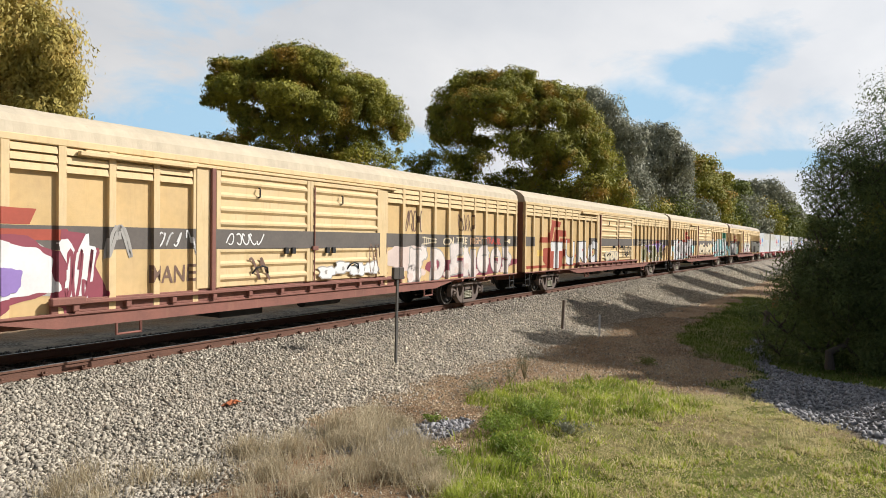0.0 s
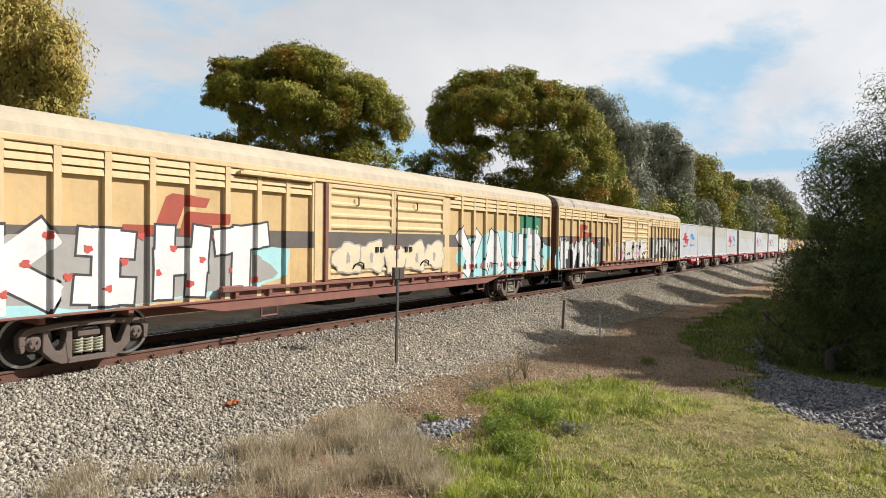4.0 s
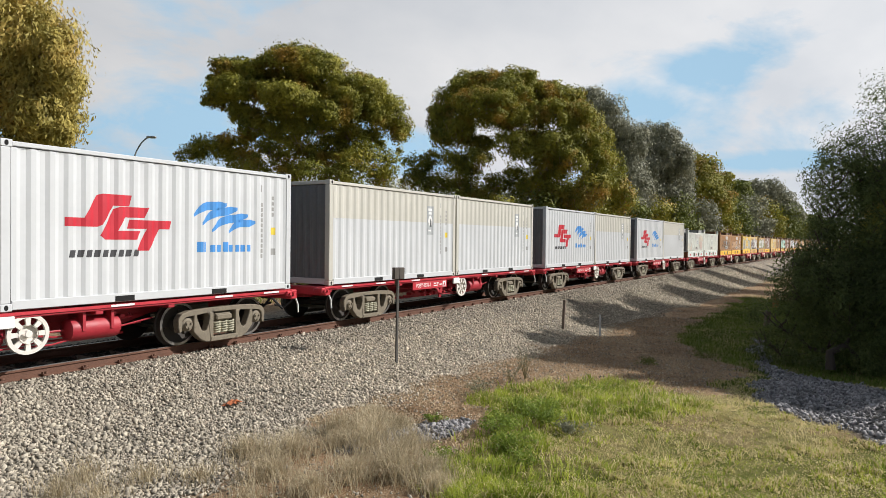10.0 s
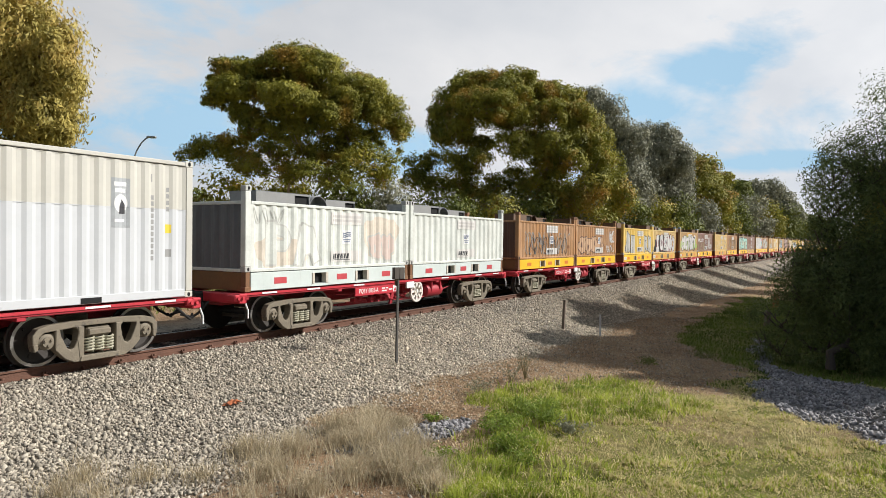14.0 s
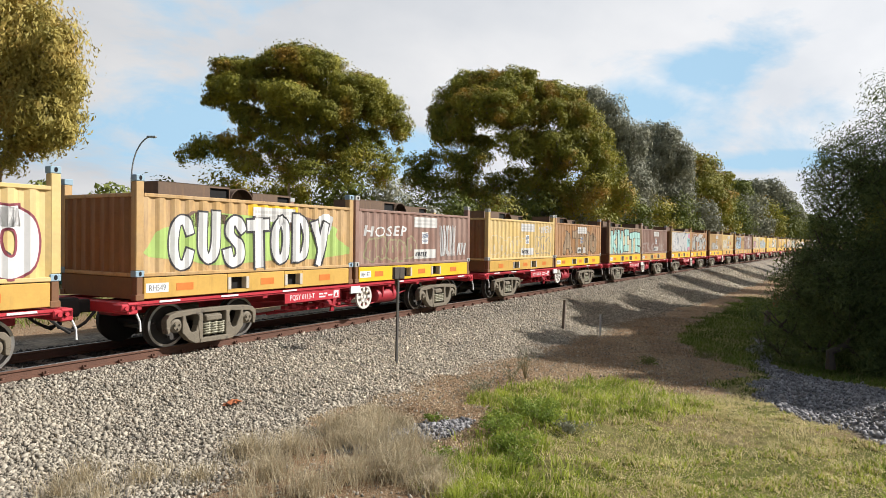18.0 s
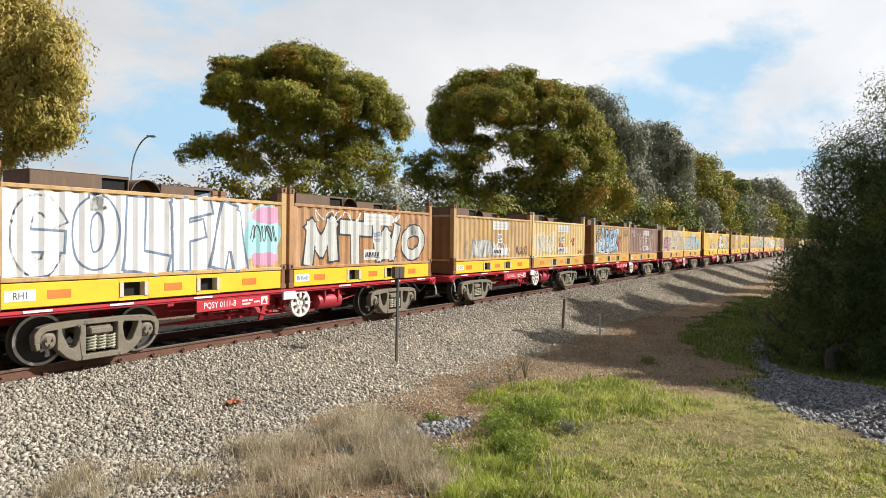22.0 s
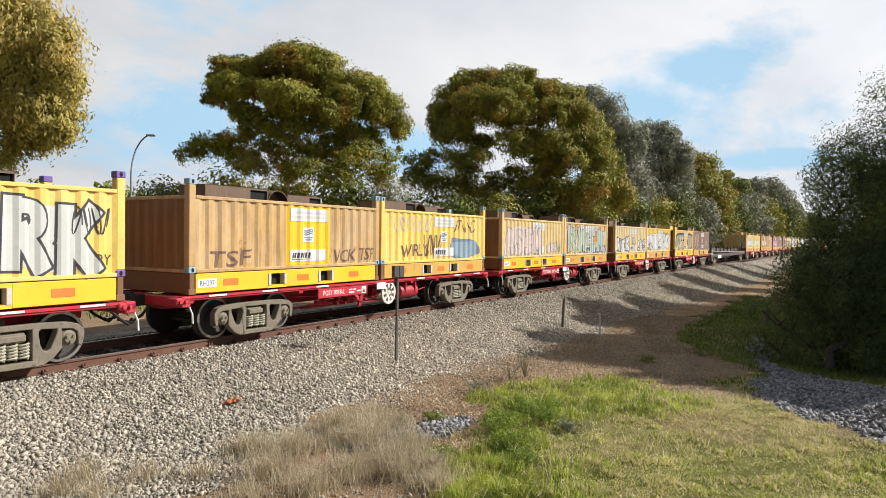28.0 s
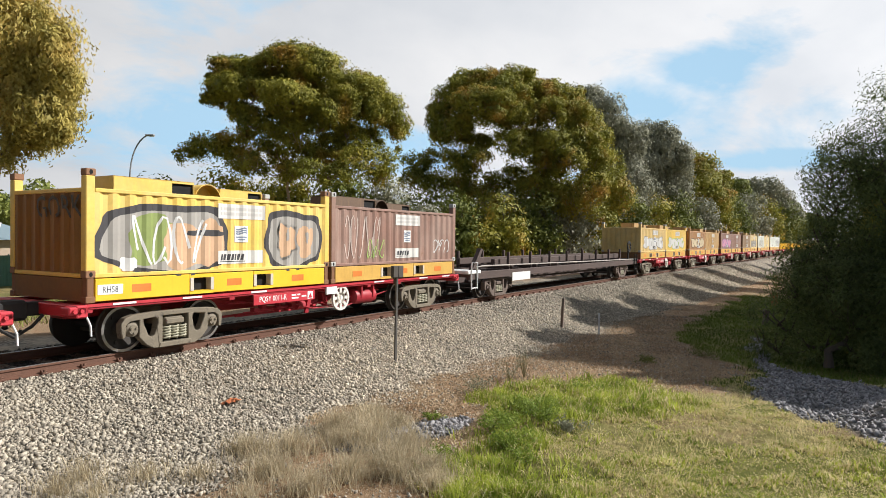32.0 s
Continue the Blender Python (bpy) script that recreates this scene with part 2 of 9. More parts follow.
# ---- building ----
class Build:
    """Gathers vertices and faces for one mesh."""

    def __init__(self):
        self.v, self.f = [], []

    def add(self, verts, faces):
        o = len(self.v)
        self.v += [tuple(p) for p in verts]
        self.f += [tuple(i + o for i in q) for q in faces]
        return self

    def box(self, x0, x1, y0, y1, z0, z1, c=0.0):
        """A box, its edges cut back by c."""
        if c <= 0:
            return self.add([(x, y, z) for z in (z0, z1) for y in (y0, y1) for x in (x0, x1)],
                            [(0, 2, 3, 1), (4, 5, 7, 6), (0, 1, 5, 4), (2, 6, 7, 3), (0, 4, 6, 2), (1, 3, 7, 5)])
        c = min(c, (x1 - x0) / 2.1, (y1 - y0) / 2.1, (z1 - z0) / 2.1)
        b = bmesh.new()
        bmesh.ops.create_cube(b, size=1.0)
        for w in b.verts:
            w.co = Vector(((x0 + x1) / 2 + w.co.x * (x1 - x0), (y0 + y1) / 2 + w.co.y * (y1 - y0), (z0 + z1) / 2 + w.co.z * (z1 - z0)))
        bmesh.ops.bevel(b, geom=b.edges[:], offset=c, segments=1, affect="EDGES")
        b.verts.index_update()
        self.add([w.co for w in b.verts], [[w.index for w in q.verts] for q in b.faces])
        b.free()
        return self

    def prism(self, poly, y0, y1):
        """A flat outline in x and z, drawn out from y0 to y1 (outline runs anticlockwise seen from y0)."""
        n = len(poly)
        v = [(x, y0, z) for x, z in poly] + [(x, y1, z) for x, z in poly]
        f = [tuple(range(n)), tuple(range(2 * n - 1, n - 1, -1))]
        f += [(i, i + n, (i + 1) % n + n, (i + 1) % n) for i in range(n)]
        return self.add(v, f)

    def flat(self, poly):
        """A flat outline in x and z."""
        return self.add([(x, 0.0, z) for x, z in poly], [tuple(range(len(poly)))])

    def rect(self, x0, x1, z0, z1):
        return self.flat([(x0, z0), (x1, z0), (x1, z1), (x0, z1)])

    def tube(self, path, radius, sides=8, ends=True):
        """A round bar along the points; radius a number or one for each point."""
        pts = [Vector(p) for p in path]
        rs = radius if isinstance(radius, (list, tuple)) else [radius] * len(pts)
        o = len(self.v)
        side = None
        for i, p in enumerate(pts):
            d = (pts[min(i + 1, len(pts) - 1)] - pts[max(i - 1, 0)]).normalized()
            if side is None:
                side = d.orthogonal().normalized()
            side = (side - d * side.dot(d)).normalized()
            other = d.cross(side)
            for k in range(sides):
                a = 2 * math.pi * k / sides
                self.v.append(tuple(p + (side * math.cos(a) + other * math.sin(a)) * rs[i]))
        for i in range(len(pts) - 1):
            for k in range(sides):
                a, b = o + i * sides + k, o + i * sides + (k + 1) % sides
                self.f.append((a, b, b + sides, a + sides))
        if ends:
            self.f.append(tuple(o + k for k in range(sides - 1, -1, -1)))
            e = o + (len(pts) - 1) * sides
            self.f.append(tuple(e + k for k in range(sides)))
        return self

    def lathe(self, profile, sides=24, closed=True):
        """A body turned round the y axis; profile: (radius, y)."""
        o, n = len(self.v), len(profile)
        for k in range(sides):
            a = 2 * math.pi * k / sides
            self.v += [(r * math.cos(a), y, r * math.sin(a)) for r, y in profile]
        for k in range(sides):
            for i in range(n if closed else n - 1):
                a, b = o + k * n + i, o + k * n + (i + 1) % n
                c, d = o + ((k + 1) % sides) * n + (i + 1) % n, o + ((k + 1) % sides) * n + i
                self.f.append((a, b, c, d))
        return self

    def mesh(self, name, smooth=False):
        me = bpy.data.meshes.new(name)
        me.from_pydata(self.v, [], self.f)
        b = bmesh.new()
        b.from_mesh(me)
        bmesh.ops.recalc_face_normals(b, faces=b.faces[:])
        b.to_mesh(me)
        b.free()
        if smooth:
            me.shade_smooth()
            me.set_sharp_from_angle(angle=radians(38))
        return me


def part(name, data, material, parent=None, label="", at=None):
    """One mesh object, under a thing or a part; the material sits on the object, so that meshes can be shared."""
    if isinstance(data, Build):
        data = data.mesh(name)
    ob = new(name, data)
    if not data.materials:
        data.materials.append(None)
    ob.material_slots[0].link = "OBJECT"
    ob.material_slots[0].material = material
    if parent is not None:
        ob.parent = parent
    if at is not None:
        ob.matrix_basis = at
    if label:
        tagged(ob, label)
    return ob


STORE = {}


def stored(key, make):
    if key not in STORE:
        STORE[key] = make()
    return STORE[key]


def lettering(text, height, squeeze=1.0, shear=0.0, swell=0.0):
    """A mesh of built-in letters standing in the x-z plane, facing -y, centred."""
    def make():
        cu = bpy.data.curves.new("letters", "FONT")
        cu.body, cu.size, cu.extrude, cu.shear, cu.offset = text, 1.0, 0.0, shear, swell
        cu.resolution_u = 5 if swell > 0.02 else 2
        cu.space_character = 1.0 + swell * 2.2
        ob = bpy.data.objects.new("letters", cu)
        me = bpy.data.meshes.new_from_object(ob)
        bpy.data.objects.remove(ob)
        bpy.data.curves.remove(cu)
        xs = [v.co.x for v in me.vertices]
        ys = [v.co.y for v in me.vertices]
        cx, cy, k = (min(xs) + max(xs)) / 2, (min(ys) + max(ys)) / 2, height / (max(ys) - min(ys))
        for v in me.vertices:
            v.co = ((v.co.x - cx) * k * squeeze, 0.0, (v.co.y - cy) * k)
        return me
    return stored(("text", text, height, squeeze, shear, swell), make)


def pressed_folds(length, waves, deep, y0):
    """Where a pressed sheet folds, and its depth as a function of x."""
    p = length / waves
    xs, ys = [], []
    for i in range(waves):
        x = i * p - length / 2
        xs += [x, x + p * 0.27, x + p * 0.5, x + p * 0.77]
        ys += [y0, y0, y0 + deep, y0 + deep]
    return np.array(xs + [length / 2]), np.array(ys + [y0])


def drape(data, folds, lift):
    """Lays a flat figure (x, z) on a folded wall, like paint: cut at the folds and pressed on, lift metres proud."""
    xs, ys = folds
    bm = bmesh.new()
    if isinstance(data, Build):
        corners = [bm.verts.new(p) for p in data.v]
        for f in data.f:
            bm.faces.new([corners[i] for i in f])
    else:
        bm.from_mesh(data)
    lo, hi = min(v.co.x for v in bm.verts), max(v.co.x for v in bm.verts)
    for x in xs:
        if lo < x < hi:
            bmesh.ops.bisect_plane(bm, geom=bm.verts[:] + bm.edges[:] + bm.faces[:], plane_co=(x, 0, 0), plane_no=(1, 0, 0), dist=1e-5)
    for v in bm.verts:
        v.co.y += float(np.interp(v.co.x, xs, ys)) - lift
    bmesh.ops.recalc_face_normals(bm, faces=bm.faces[:])
    for f in bm.faces:
        if f.normal.y > 0:
            f.normal_flip()
    me = bpy.data.meshes.new("paint")
    bm.to_mesh(me)
    bm.free()
    return me


def things_rows(u, half, shift=Matrix.Identity(4)):
    """Rows of walk() for a thing of the train, from the clip's start to its end."""
    return [(t, rolling(u, t, half) @ shift) for t in range(0, 33)]


RUNS = []       # (thing, train metre, half of the bogie spacing, place on the wagon)
WHEELSETS = []  # (wheelset, train metre, place on its bogie)

# ---- bogies and wheels ----
WHEEL_R = 0.425
AXLES = 0.87


def wheelset_mesh():
    b = Build()
    for side in (-1, 1):
        y = 0.70 * side
        out = 0.135 * side
        b.lathe([(WHEEL_R + 0.027, y - 0.02 * side), (WHEEL_R + 0.027, y + 0.01 * side), (WHEEL_R, y + 0.025 * side), (WHEEL_R - 0.006, y + out),
                 (WHEEL_R - 0.055, y + out), (WHEEL_R - 0.075, y + 0.06 * side), (0.16, y + 0.02 * side), (0.12, y + 0.10 * side), (0.05, y + 0.10 * side), (0.05, y - 0.02 * side)], 28)
        # balance marks and lifting holes that show the turning
        for k in range(3):
            a = k * 2.094
            b.tube([(0.26 * math.cos(a), y + 0.052 * side, 0.26 * math.sin(a)), (0.26 * math.cos(a), y + 0.075 * side, 0.26 * math.sin(a))], 0.035, 6)
    b.tube([(0, -1.0, 0), (0, 1.0, 0)], 0.07, 10)
    me = b.mesh("wheelset", True)
    me.materials.append(None)
    me.materials.append(TREAD)
    for p in me.polygons:
        if abs(p.center.y) > 0.82 and math.hypot(p.center.x, p.center.z) > WHEEL_R - 0.06:
            p.material_index = 1
    return me


def side_frame_mesh():
    """A cast three-piece side frame: a bowed top chord, hooded pedestals, and a deep middle with two rounded triangular windows and a spring window."""
    b = Build()
    w0, w1 = -0.085, 0.075
    b.prism([(-1.10, 0.40), (-1.10, 0.55), (-1.02, 0.645), (-0.86, 0.69), (-0.45, 0.715), (0.45, 0.715), (0.86, 0.69), (1.02, 0.645), (1.10, 0.55), (1.10, 0.40), (1.01, 0.40),
             (1.00, 0.52), (0.92, 0.575), (0.60, 0.60), (0.30, 0.625), (-0.30, 0.625), (-0.60, 0.60), (-0.92, 0.575), (-1.00, 0.52), (-1.01, 0.40)], w0, w1)
    for k in (-1, 1):
        def leg(points, grow=1.0):
            b.prism([(k * x, z) for x, z in points][::-k], w0 * grow, w1 * grow)
        leg([(1.10, 0.41), (1.01, 0.41), (1.01, 0.31), (1.07, 0.28)])                                               # outer pedestal leg
        # solid web from the inner pedestal down to the spring seat, round a triangular window
        leg([(0.75, 0.275), (0.745, 0.61), (0.675, 0.61), (0.672, 0.57), (0.655, 0.50), (0.56, 0.29), (0.50, 0.255), (0.445, 0.285), (0.40, 0.40), (0.36, 0.40), (0.30, 0.04), (0.45, 0.04), (0.60, 0.12)], 1.06)
        leg([(0.385, 0.63), (0.28, 0.63), (0.28, 0.09), (0.36, 0.09), (0.40, 0.42), (0.375, 0.52)], 1.16)                # column beside the springs
        leg([(0.44, 0.635), (0.36, 0.635), (0.365, 0.53), (0.385, 0.575)], 1.02)                                      # fillet
    b.prism([(-0.36, 0.04), (0.36, 0.04), (0.34, 0.135), (-0.34, 0.135)], w0 * 1.3, w1 * 1.3)
    me = b.mesh("side_frame")
    bm = bmesh.new()
    bm.from_mesh(me)
    bmesh.ops.bevel(bm, geom=bm.edges[:], offset=0.012, segments=1, affect="EDGES", clamp_overlap=True)
    bm.to_mesh(me)
    bm.free()
    return me


def spring_mesh():
    b = Build()
    for x in (-0.17, -0.0, 0.17):
        for y in (-0.05,):
            r = 0.072
            pts = [(x + r * math.cos(a), y + r * math.sin(a), 0.18 + 0.24 * a / (2 * math.pi * 5)) for a in np.linspace(0, 2 * math.pi * 5, 41)]
            b.tube(pts, 0.019, 4)
    return b.mesh("spring_nest", True)


def axle_box_mesh():
    b = Build()
    b.lathe([(0.13, -0.06), (0.13, 0.05), (0.085, 0.075), (0.085, 0.10), (0.0, 0.10), (0.0, -0.06)], 14, False)
    for k in range(3):
        a = k * 2.094 + 0.5
        b.tube([(0.055 * math.cos(a), 0.10, 0.055 * math.sin(a)), (0.055 * math.cos(a), 0.125, 0.055 * math.sin(a))], 0.02, 6)
    b.box(-0.16, 0.16, -0.06, 0.03, 0.06, 0.125, 0.015)
    return b.mesh("axle_box", True)


def bogie(parent, x, material, u):
    """Bolster mesh as the bogie, with its frames, springs, axle boxes and wheelsets under it."""
    def bolster():
        b = Build()
        b.box(-0.21, 0.21, -1.08, 1.08, 0.42, 0.60, 0.03)
        b.lathe([(0.2, -0.01), (0.2, 0.01)], 8)
        b.box(-0.30, 0.30, -0.30, 0.30, 0.60, 0.74, 0.03)
        b.tube([(-0.75, -0.7, 0.30), (-0.75, 0.7, 0.30)], 0.05, 6)
        b.tube([(0.75, -0.7, 0.30), (0.75, 0.7, 0.30)], 0.05, 6)
        for k in (-1, 1):
            b.box(-0.20, 0.20, k * 1.06 - 0.07, k * 1.06 + 0.07, 0.45, 0.56, 0.02)
        return b.mesh("bogie")
    bg = part("bogie", stored("bolster", bolster), material, parent, "cast steel three-piece bogie", pose(x, 0, 0))
    for side in (-1, 1):
        part("side_frame", stored("side_frame", side_frame_mesh), material, bg, "", pose(0, side * 1.04, 0))
        part("spring_nest", stored("spring", spring_mesh), SPRING, bg, "pale coil springs", pose(0, side * 1.04, 0, 0, 0, 0 if side < 0 else 180))
        for k in (-1, 1):
            part("axle_box", stored("axle_box", axle_box_mesh), material, bg, "", pose(k * AXLES, side * 1.04, WHEEL_R, 0, 0, 180 if side < 0 else 0))
    for k in (-1, 1):
        ws = part("wheelset", stored("wheelset", wheelset_mesh), WHEEL, bg, "steel wheelset, faces darkened as shade, with bright worn rims", pose(k * AXLES, 0, WHEEL_R))
        WHEELSETS.append((ws, u + x + k * AXLES, k * AXLES))
    return bg


# ---- container wagons ----
HALF = 4.30          # bogie centres from the wagon's middle
DECK = 0.97


def skeletal_wagon(u, number):
    """A red skeletal container wagon on two bogies, its middle at train metre u."""
    wagon = new("container_wagon")
    tagged(wagon, "red skeletal container wagon with grey bogies, rolling on rails", "railway wagon", "container wagons of the train")
    def sill():
        b = Build()
        b.box(-5.9, 5.9, -0.24, 0.24, 0.62, 0.90, 0.02)
        for k in (-1, 1):
            b.box(-6.08, 6.08, k * 1.13 - 0.07, k * 1.13 + 0.07, 0.86, 0.945, 0.01)
        for x in (-6.02, -3.0, -1.6, -0.1, 1.6, 3.0, 6.02):
            b.box(x - 0.07, x + 0.07, -1.19, 1.19, 0.80, 0.93, 0.01)
        b.prism([(-3.3, 0.62), (3.3, 0.62), (2.7, 0.46), (-2.7, 0.46)][::-1], -0.16, 0.16)
        return b.mesh("underframe")
    part("underframe", stored("sk_sill", sill), RED, wagon)
    def strip():
        b = Build()
        b.box(-6.1, 6.1, -1.222, -1.205, 0.905, 0.955)
        return b.mesh("edge_strip")
    part("edge_strip", stored("sk_strip", strip), RED_BRIGHT, wagon)
    def tape():
        b = Build()
        b.box(-0.22, 0.22, -1.228, -1.2225, 0.912, 0.948)
        return b.mesh("reflective_tape")
    for x in (-5.4, -4.0, -2.3, 2.0, 4.2, 5.5):
        part("reflective_tape", stored("sk_tape", tape), TAPE, wagon, "", pose(x, 0, 0))
    def headstock():
        b = Build()
        b.box(-0.10, 0.10, -1.26, 1.26, 0.74, 0.95, 0.02)
        b.box(-0.22, 0.10, -1.26, -0.98, 0.80, 0.93, 0.02)
        b.tube([(-0.14, -1.27, 0.86), (-0.14, -1.30, 0.86)], 0.035, 8)
        b.tube([(-0.02, -1.27, 0.86), (-0.02, -1.30, 0.86)], 0.035, 8)
        return b.mesh("headstock")
    def hook():
        b = Build()
        b.tube([(0, -1.12, 0.80), (0.0, -1.18, 0.79), (0.10, -1.20, 0.76), (0.16, -1.22, 0.60), (0.17, -1.22, 0.42)], 0.02, 6)
        return b.mesh("shunters_step")
    def drawgear():
        b = Build()
        b.box(-0.10, 0.45, -0.12, 0.12, 0.72, 0.95, 0.03)
        b.box(0.35, 0.68, -0.20, 0.20, 0.66, 1.0, 0.05)
        b.prism([(0.60, 0.72), (0.78, 0.75), (0.78, 0.92), (0.60, 0.95)], -0.10, 0.16)
        b.tube([(0.2, -0.35, 0.75), (0.4, -0.40, 0.55), (0.6, -0.35, 0.42), (0.78, -0.2, 0.50)], 0.028, 6)
        b.tube([(0.2, 0.35, 0.75), (0.4, 0.40, 0.58), (0.6, 0.35, 0.45), (0.78, 0.2, 0.52)], 0.028, 6)
        return b.mesh("coupler")
    for k in (-1, 1):
        turn = pose(k * 6.17, 0, 0, 0, 0, 0)
        part("headstock", stored("sk_head", headstock), RED_BRIGHT, wagon, "", turn)
        part("shunters_step", stored("sk_hook", hook), WHITE, wagon, "", turn)
        part("coupler", stored("sk_coupler", drawgear), BLACK, wagon, "black knuckle coupler", pose(k * 6.12, 0, 0, 0, 0, 0 if k > 0 else 180))
    # plate with the wagon's number, tank, hand-brake wheel and gear
    def plate():
        b = Build()
        b.box(-0.95, 0.95, -1.225, -1.19, 0.64, 0.86, 0.006)
        return b.mesh("number_plate")
    pl = part("side_plate", stored("sk_plate", plate), RED_BRIGHT, wagon, "red painted plate with white lettering", pose(-1.50, 0, 0))
    part("plate_lettering", lettering(number, 0.145, 0.84, 0.0, 0.006), TAPE, pl, "", pose(-0.38, -1.2275, 0.75))
    def marks():
        b = Build()
        return b.box(-0.11, 0.11, -1.2285, -1.2255, -0.018, 0.018).mesh("plate_mark")
    for x, z, k in ((0.25, 0.79, 0.65), (0.29, 0.72, 1.0), (0.41, 0.79, 0.45), (0.58, 0.745, 0.7)):
        part("plate_mark", stored("sk_mark", marks), TAPE, pl, "", pose(x, 0, z) @ Matrix.Diagonal((k, 1, 1, 1)))
    def triangle():
        b = Build()
        b.box(0.70, 0.88, -1.2290, -1.2255, 0.67, 0.84)
        return b.mesh("warning_panel")
    part("warning_panel", stored("sk_tri", triangle), TAPE, pl)
    def triangle2():
        return Build().prism([(0.725, 0.69), (0.855, 0.69), (0.79, 0.81)], -1.232, -1.2292).mesh("warning_triangle")
    part("warning_triangle", stored("sk_tri2", triangle2), RED_BRIGHT, pl)
    def white_plate():
        return Build().box(-0.19, 0.19, -1.235, -1.19, 0.72, 0.90, 0.006).mesh("route_plate")
    part("route_plate", stored("sk_wplate", white_plate), WHITE, wagon, "", pose(0.05, 0, 0))
    def wheel_rim():
        return Build().lathe([(0.315, -0.03), (0.315, 0.02), (0.255, 0.02), (0.255, -0.03)], 28).mesh("brake_wheel", True)
    def wheel_hub():
        return Build().lathe([(0.15, -0.035), (0.15, 0.03), (0.05, 0.03), (0.045, 0.045), (0.0, 0.045), (0.0, -0.05), (0.05, -0.05), (0.06, -0.035)], 16, False).mesh("hub", True)
    def spoke():
        return Build().prism([(0.13, -0.030), (0.262, -0.042), (0.262, 0.042), (0.13, 0.030)], -0.025, 0.015).mesh("spoke")
    bw = part("brake_wheel", stored("sk_hw", wheel_rim), BRASS, wagon, "white spoked hand-brake wheel", pose(0.46, -1.16, 0.60))
    part("hub", stored("sk_hub", wheel_hub), BRASS, bw)
    for k in range(8):
        part("spoke", stored("sk_spoke", spoke), BRASS, bw, "", Matrix.Rotation(k * math.pi / 4, 4, "Y"))
    def tank():
        b = Build()
        prof = [(0.0, -0.48), (0.14, -0.46), (0.19, -0.42), (0.20, -0.35), (0.20, 0.35), (0.19, 0.42), (0.14, 0.46), (0.0, 0.48)]
        b.lathe(prof, 18, False)
        b.v = [(y, x, z) for x, y, z in b.v]
        for x in (-0.25, 0.25):
            b.box(x - 0.025, x + 0.025, -0.215, 0.215, -0.02, 0.34)
        b.tube([(-0.48, 0, 0), (-0.7, 0, 0.0), (-0.72, 0.3, 0.05)], 0.02, 6)
        b.tube([(0.48, 0, 0.1), (0.75, 0, 0.12), (0.9, 0.3, 0.15)], 0.018, 6)
        return b.mesh("air_tank", True)
    part("air_tank", stored("sk_tank", tank), RED, wagon, "red brake air tank", pose(1.62, -0.92, 0.56))
    def gear():
        b = Build()
        rng = random.Random(4)
        b.tube([(-0.5, -0.8, 0.52), (-0.15, -0.8, 0.52)], 0.14, 12)
        b.box(-1.9, -0.6, -0.75, -0.6, 0.40, 0.52, 0.02)
        b.box(0.05, 0.22, -0.95, -0.75, 0.45, 0.75, 0.02)
        b.box(-0.95, -0.75, -0.9, -0.65, 0.42, 0.60, 0.02)
        b.tube([(-2.4, -0.85, 0.46), (-1.2, -0.85, 0.44), (-0.3, -0.95, 0.50), (0.3, -0.95, 0.56)], 0.018, 6)
        b.tube([(-2.4, -0.6, 0.36), (2.4, -0.6, 0.36)], 0.022, 6)
        b.tube([(0.3, -1.0, 0.60), (1.0, -0.9, 0.46), (2.6, -0.85, 0.55)], 0.016, 6)
        b.tube([(-2.9, -0.95, 0.70), (-1.4, -1.0, 0.66), (-0.4, -1.0, 0.40), (0.9, -1.0, 0.36), (2.8, -0.9, 0.62)], 0.015, 6)
        b.tube([(-2.6, -0.3, 0.34), (-0.6, -0.55, 0.40)], 0.03, 6)
        b.prism([(-0.62, 0.30), (-0.50, 0.30), (-0.36, 0.72), (-0.48, 0.72)], -0.98, -0.93)
        b.tube([(-0.85, -0.9, 0.50), (-0.60, -0.9, 0.50)], 0.10, 10)
        for i in range(22):
            x, z = rng.uniform(-2.3, 2.4), rng.uniform(0.36, 0.74)
            b.box(x, x + rng.uniform(0.05, 0.14), -1.0, -0.85, z, z + rng.uniform(0.04, 0.10), 0.01)
        b.tube([(-0.05, -1.0, 0.75), (0.0, -1.02, 0.55), (0.15, -1.0, 0.50)], 0.012, 5)
        return b.mesh("brake_gear")
    part("brake_gear", stored("sk_gear", gear), RED, wagon)
    for k in (-1, 1):
        bogie(wagon, k * HALF, BOGIE, u)
    RUNS.append((wagon, u, HALF, Matrix.Identity(4)))
    return wagon


# ---- containers ----
LONG, WIDE = 6.058, 2.438


def corrugated(length, height, waves, deep, lean=0.25):
    """A pressed sheet in the x-z plane, its outer ridges at y = 0 and its troughs at y = deep; both sides."""
    b = Build()
    p = length / waves
    xs = []
    for i in range(waves):
        x = i * p
        xs += [(x, 0.0), (x + p * 0.27, 0.0), (x + p * 0.5, deep), (x + p * 0.77, deep)]
    xs.append((length, 0.0))
    n = len(xs)
    for t in (0.0, 0.008):
        for z in (0, height):
            b.v += [(x - length / 2, y + t, z) for x, y in xs]
    for i in range(n - 1):
        b.f += [(i, i + 1, i + 1 + n, i + n), (2 * n + i, 3 * n + i, 3 * n + i + 1, 2 * n + i + 1)]
    b.f += [tuple([n, 2 * n - 1, 4 * n - 1, 3 * n])]
    return b.mesh("pressed_sheet")


def casting_mesh():
    b = Build()
    b.box(-0.089, 0.089, -0.081, 0.081, 0, 0.118, 0.012)
    return b.mesh("corner_casting")


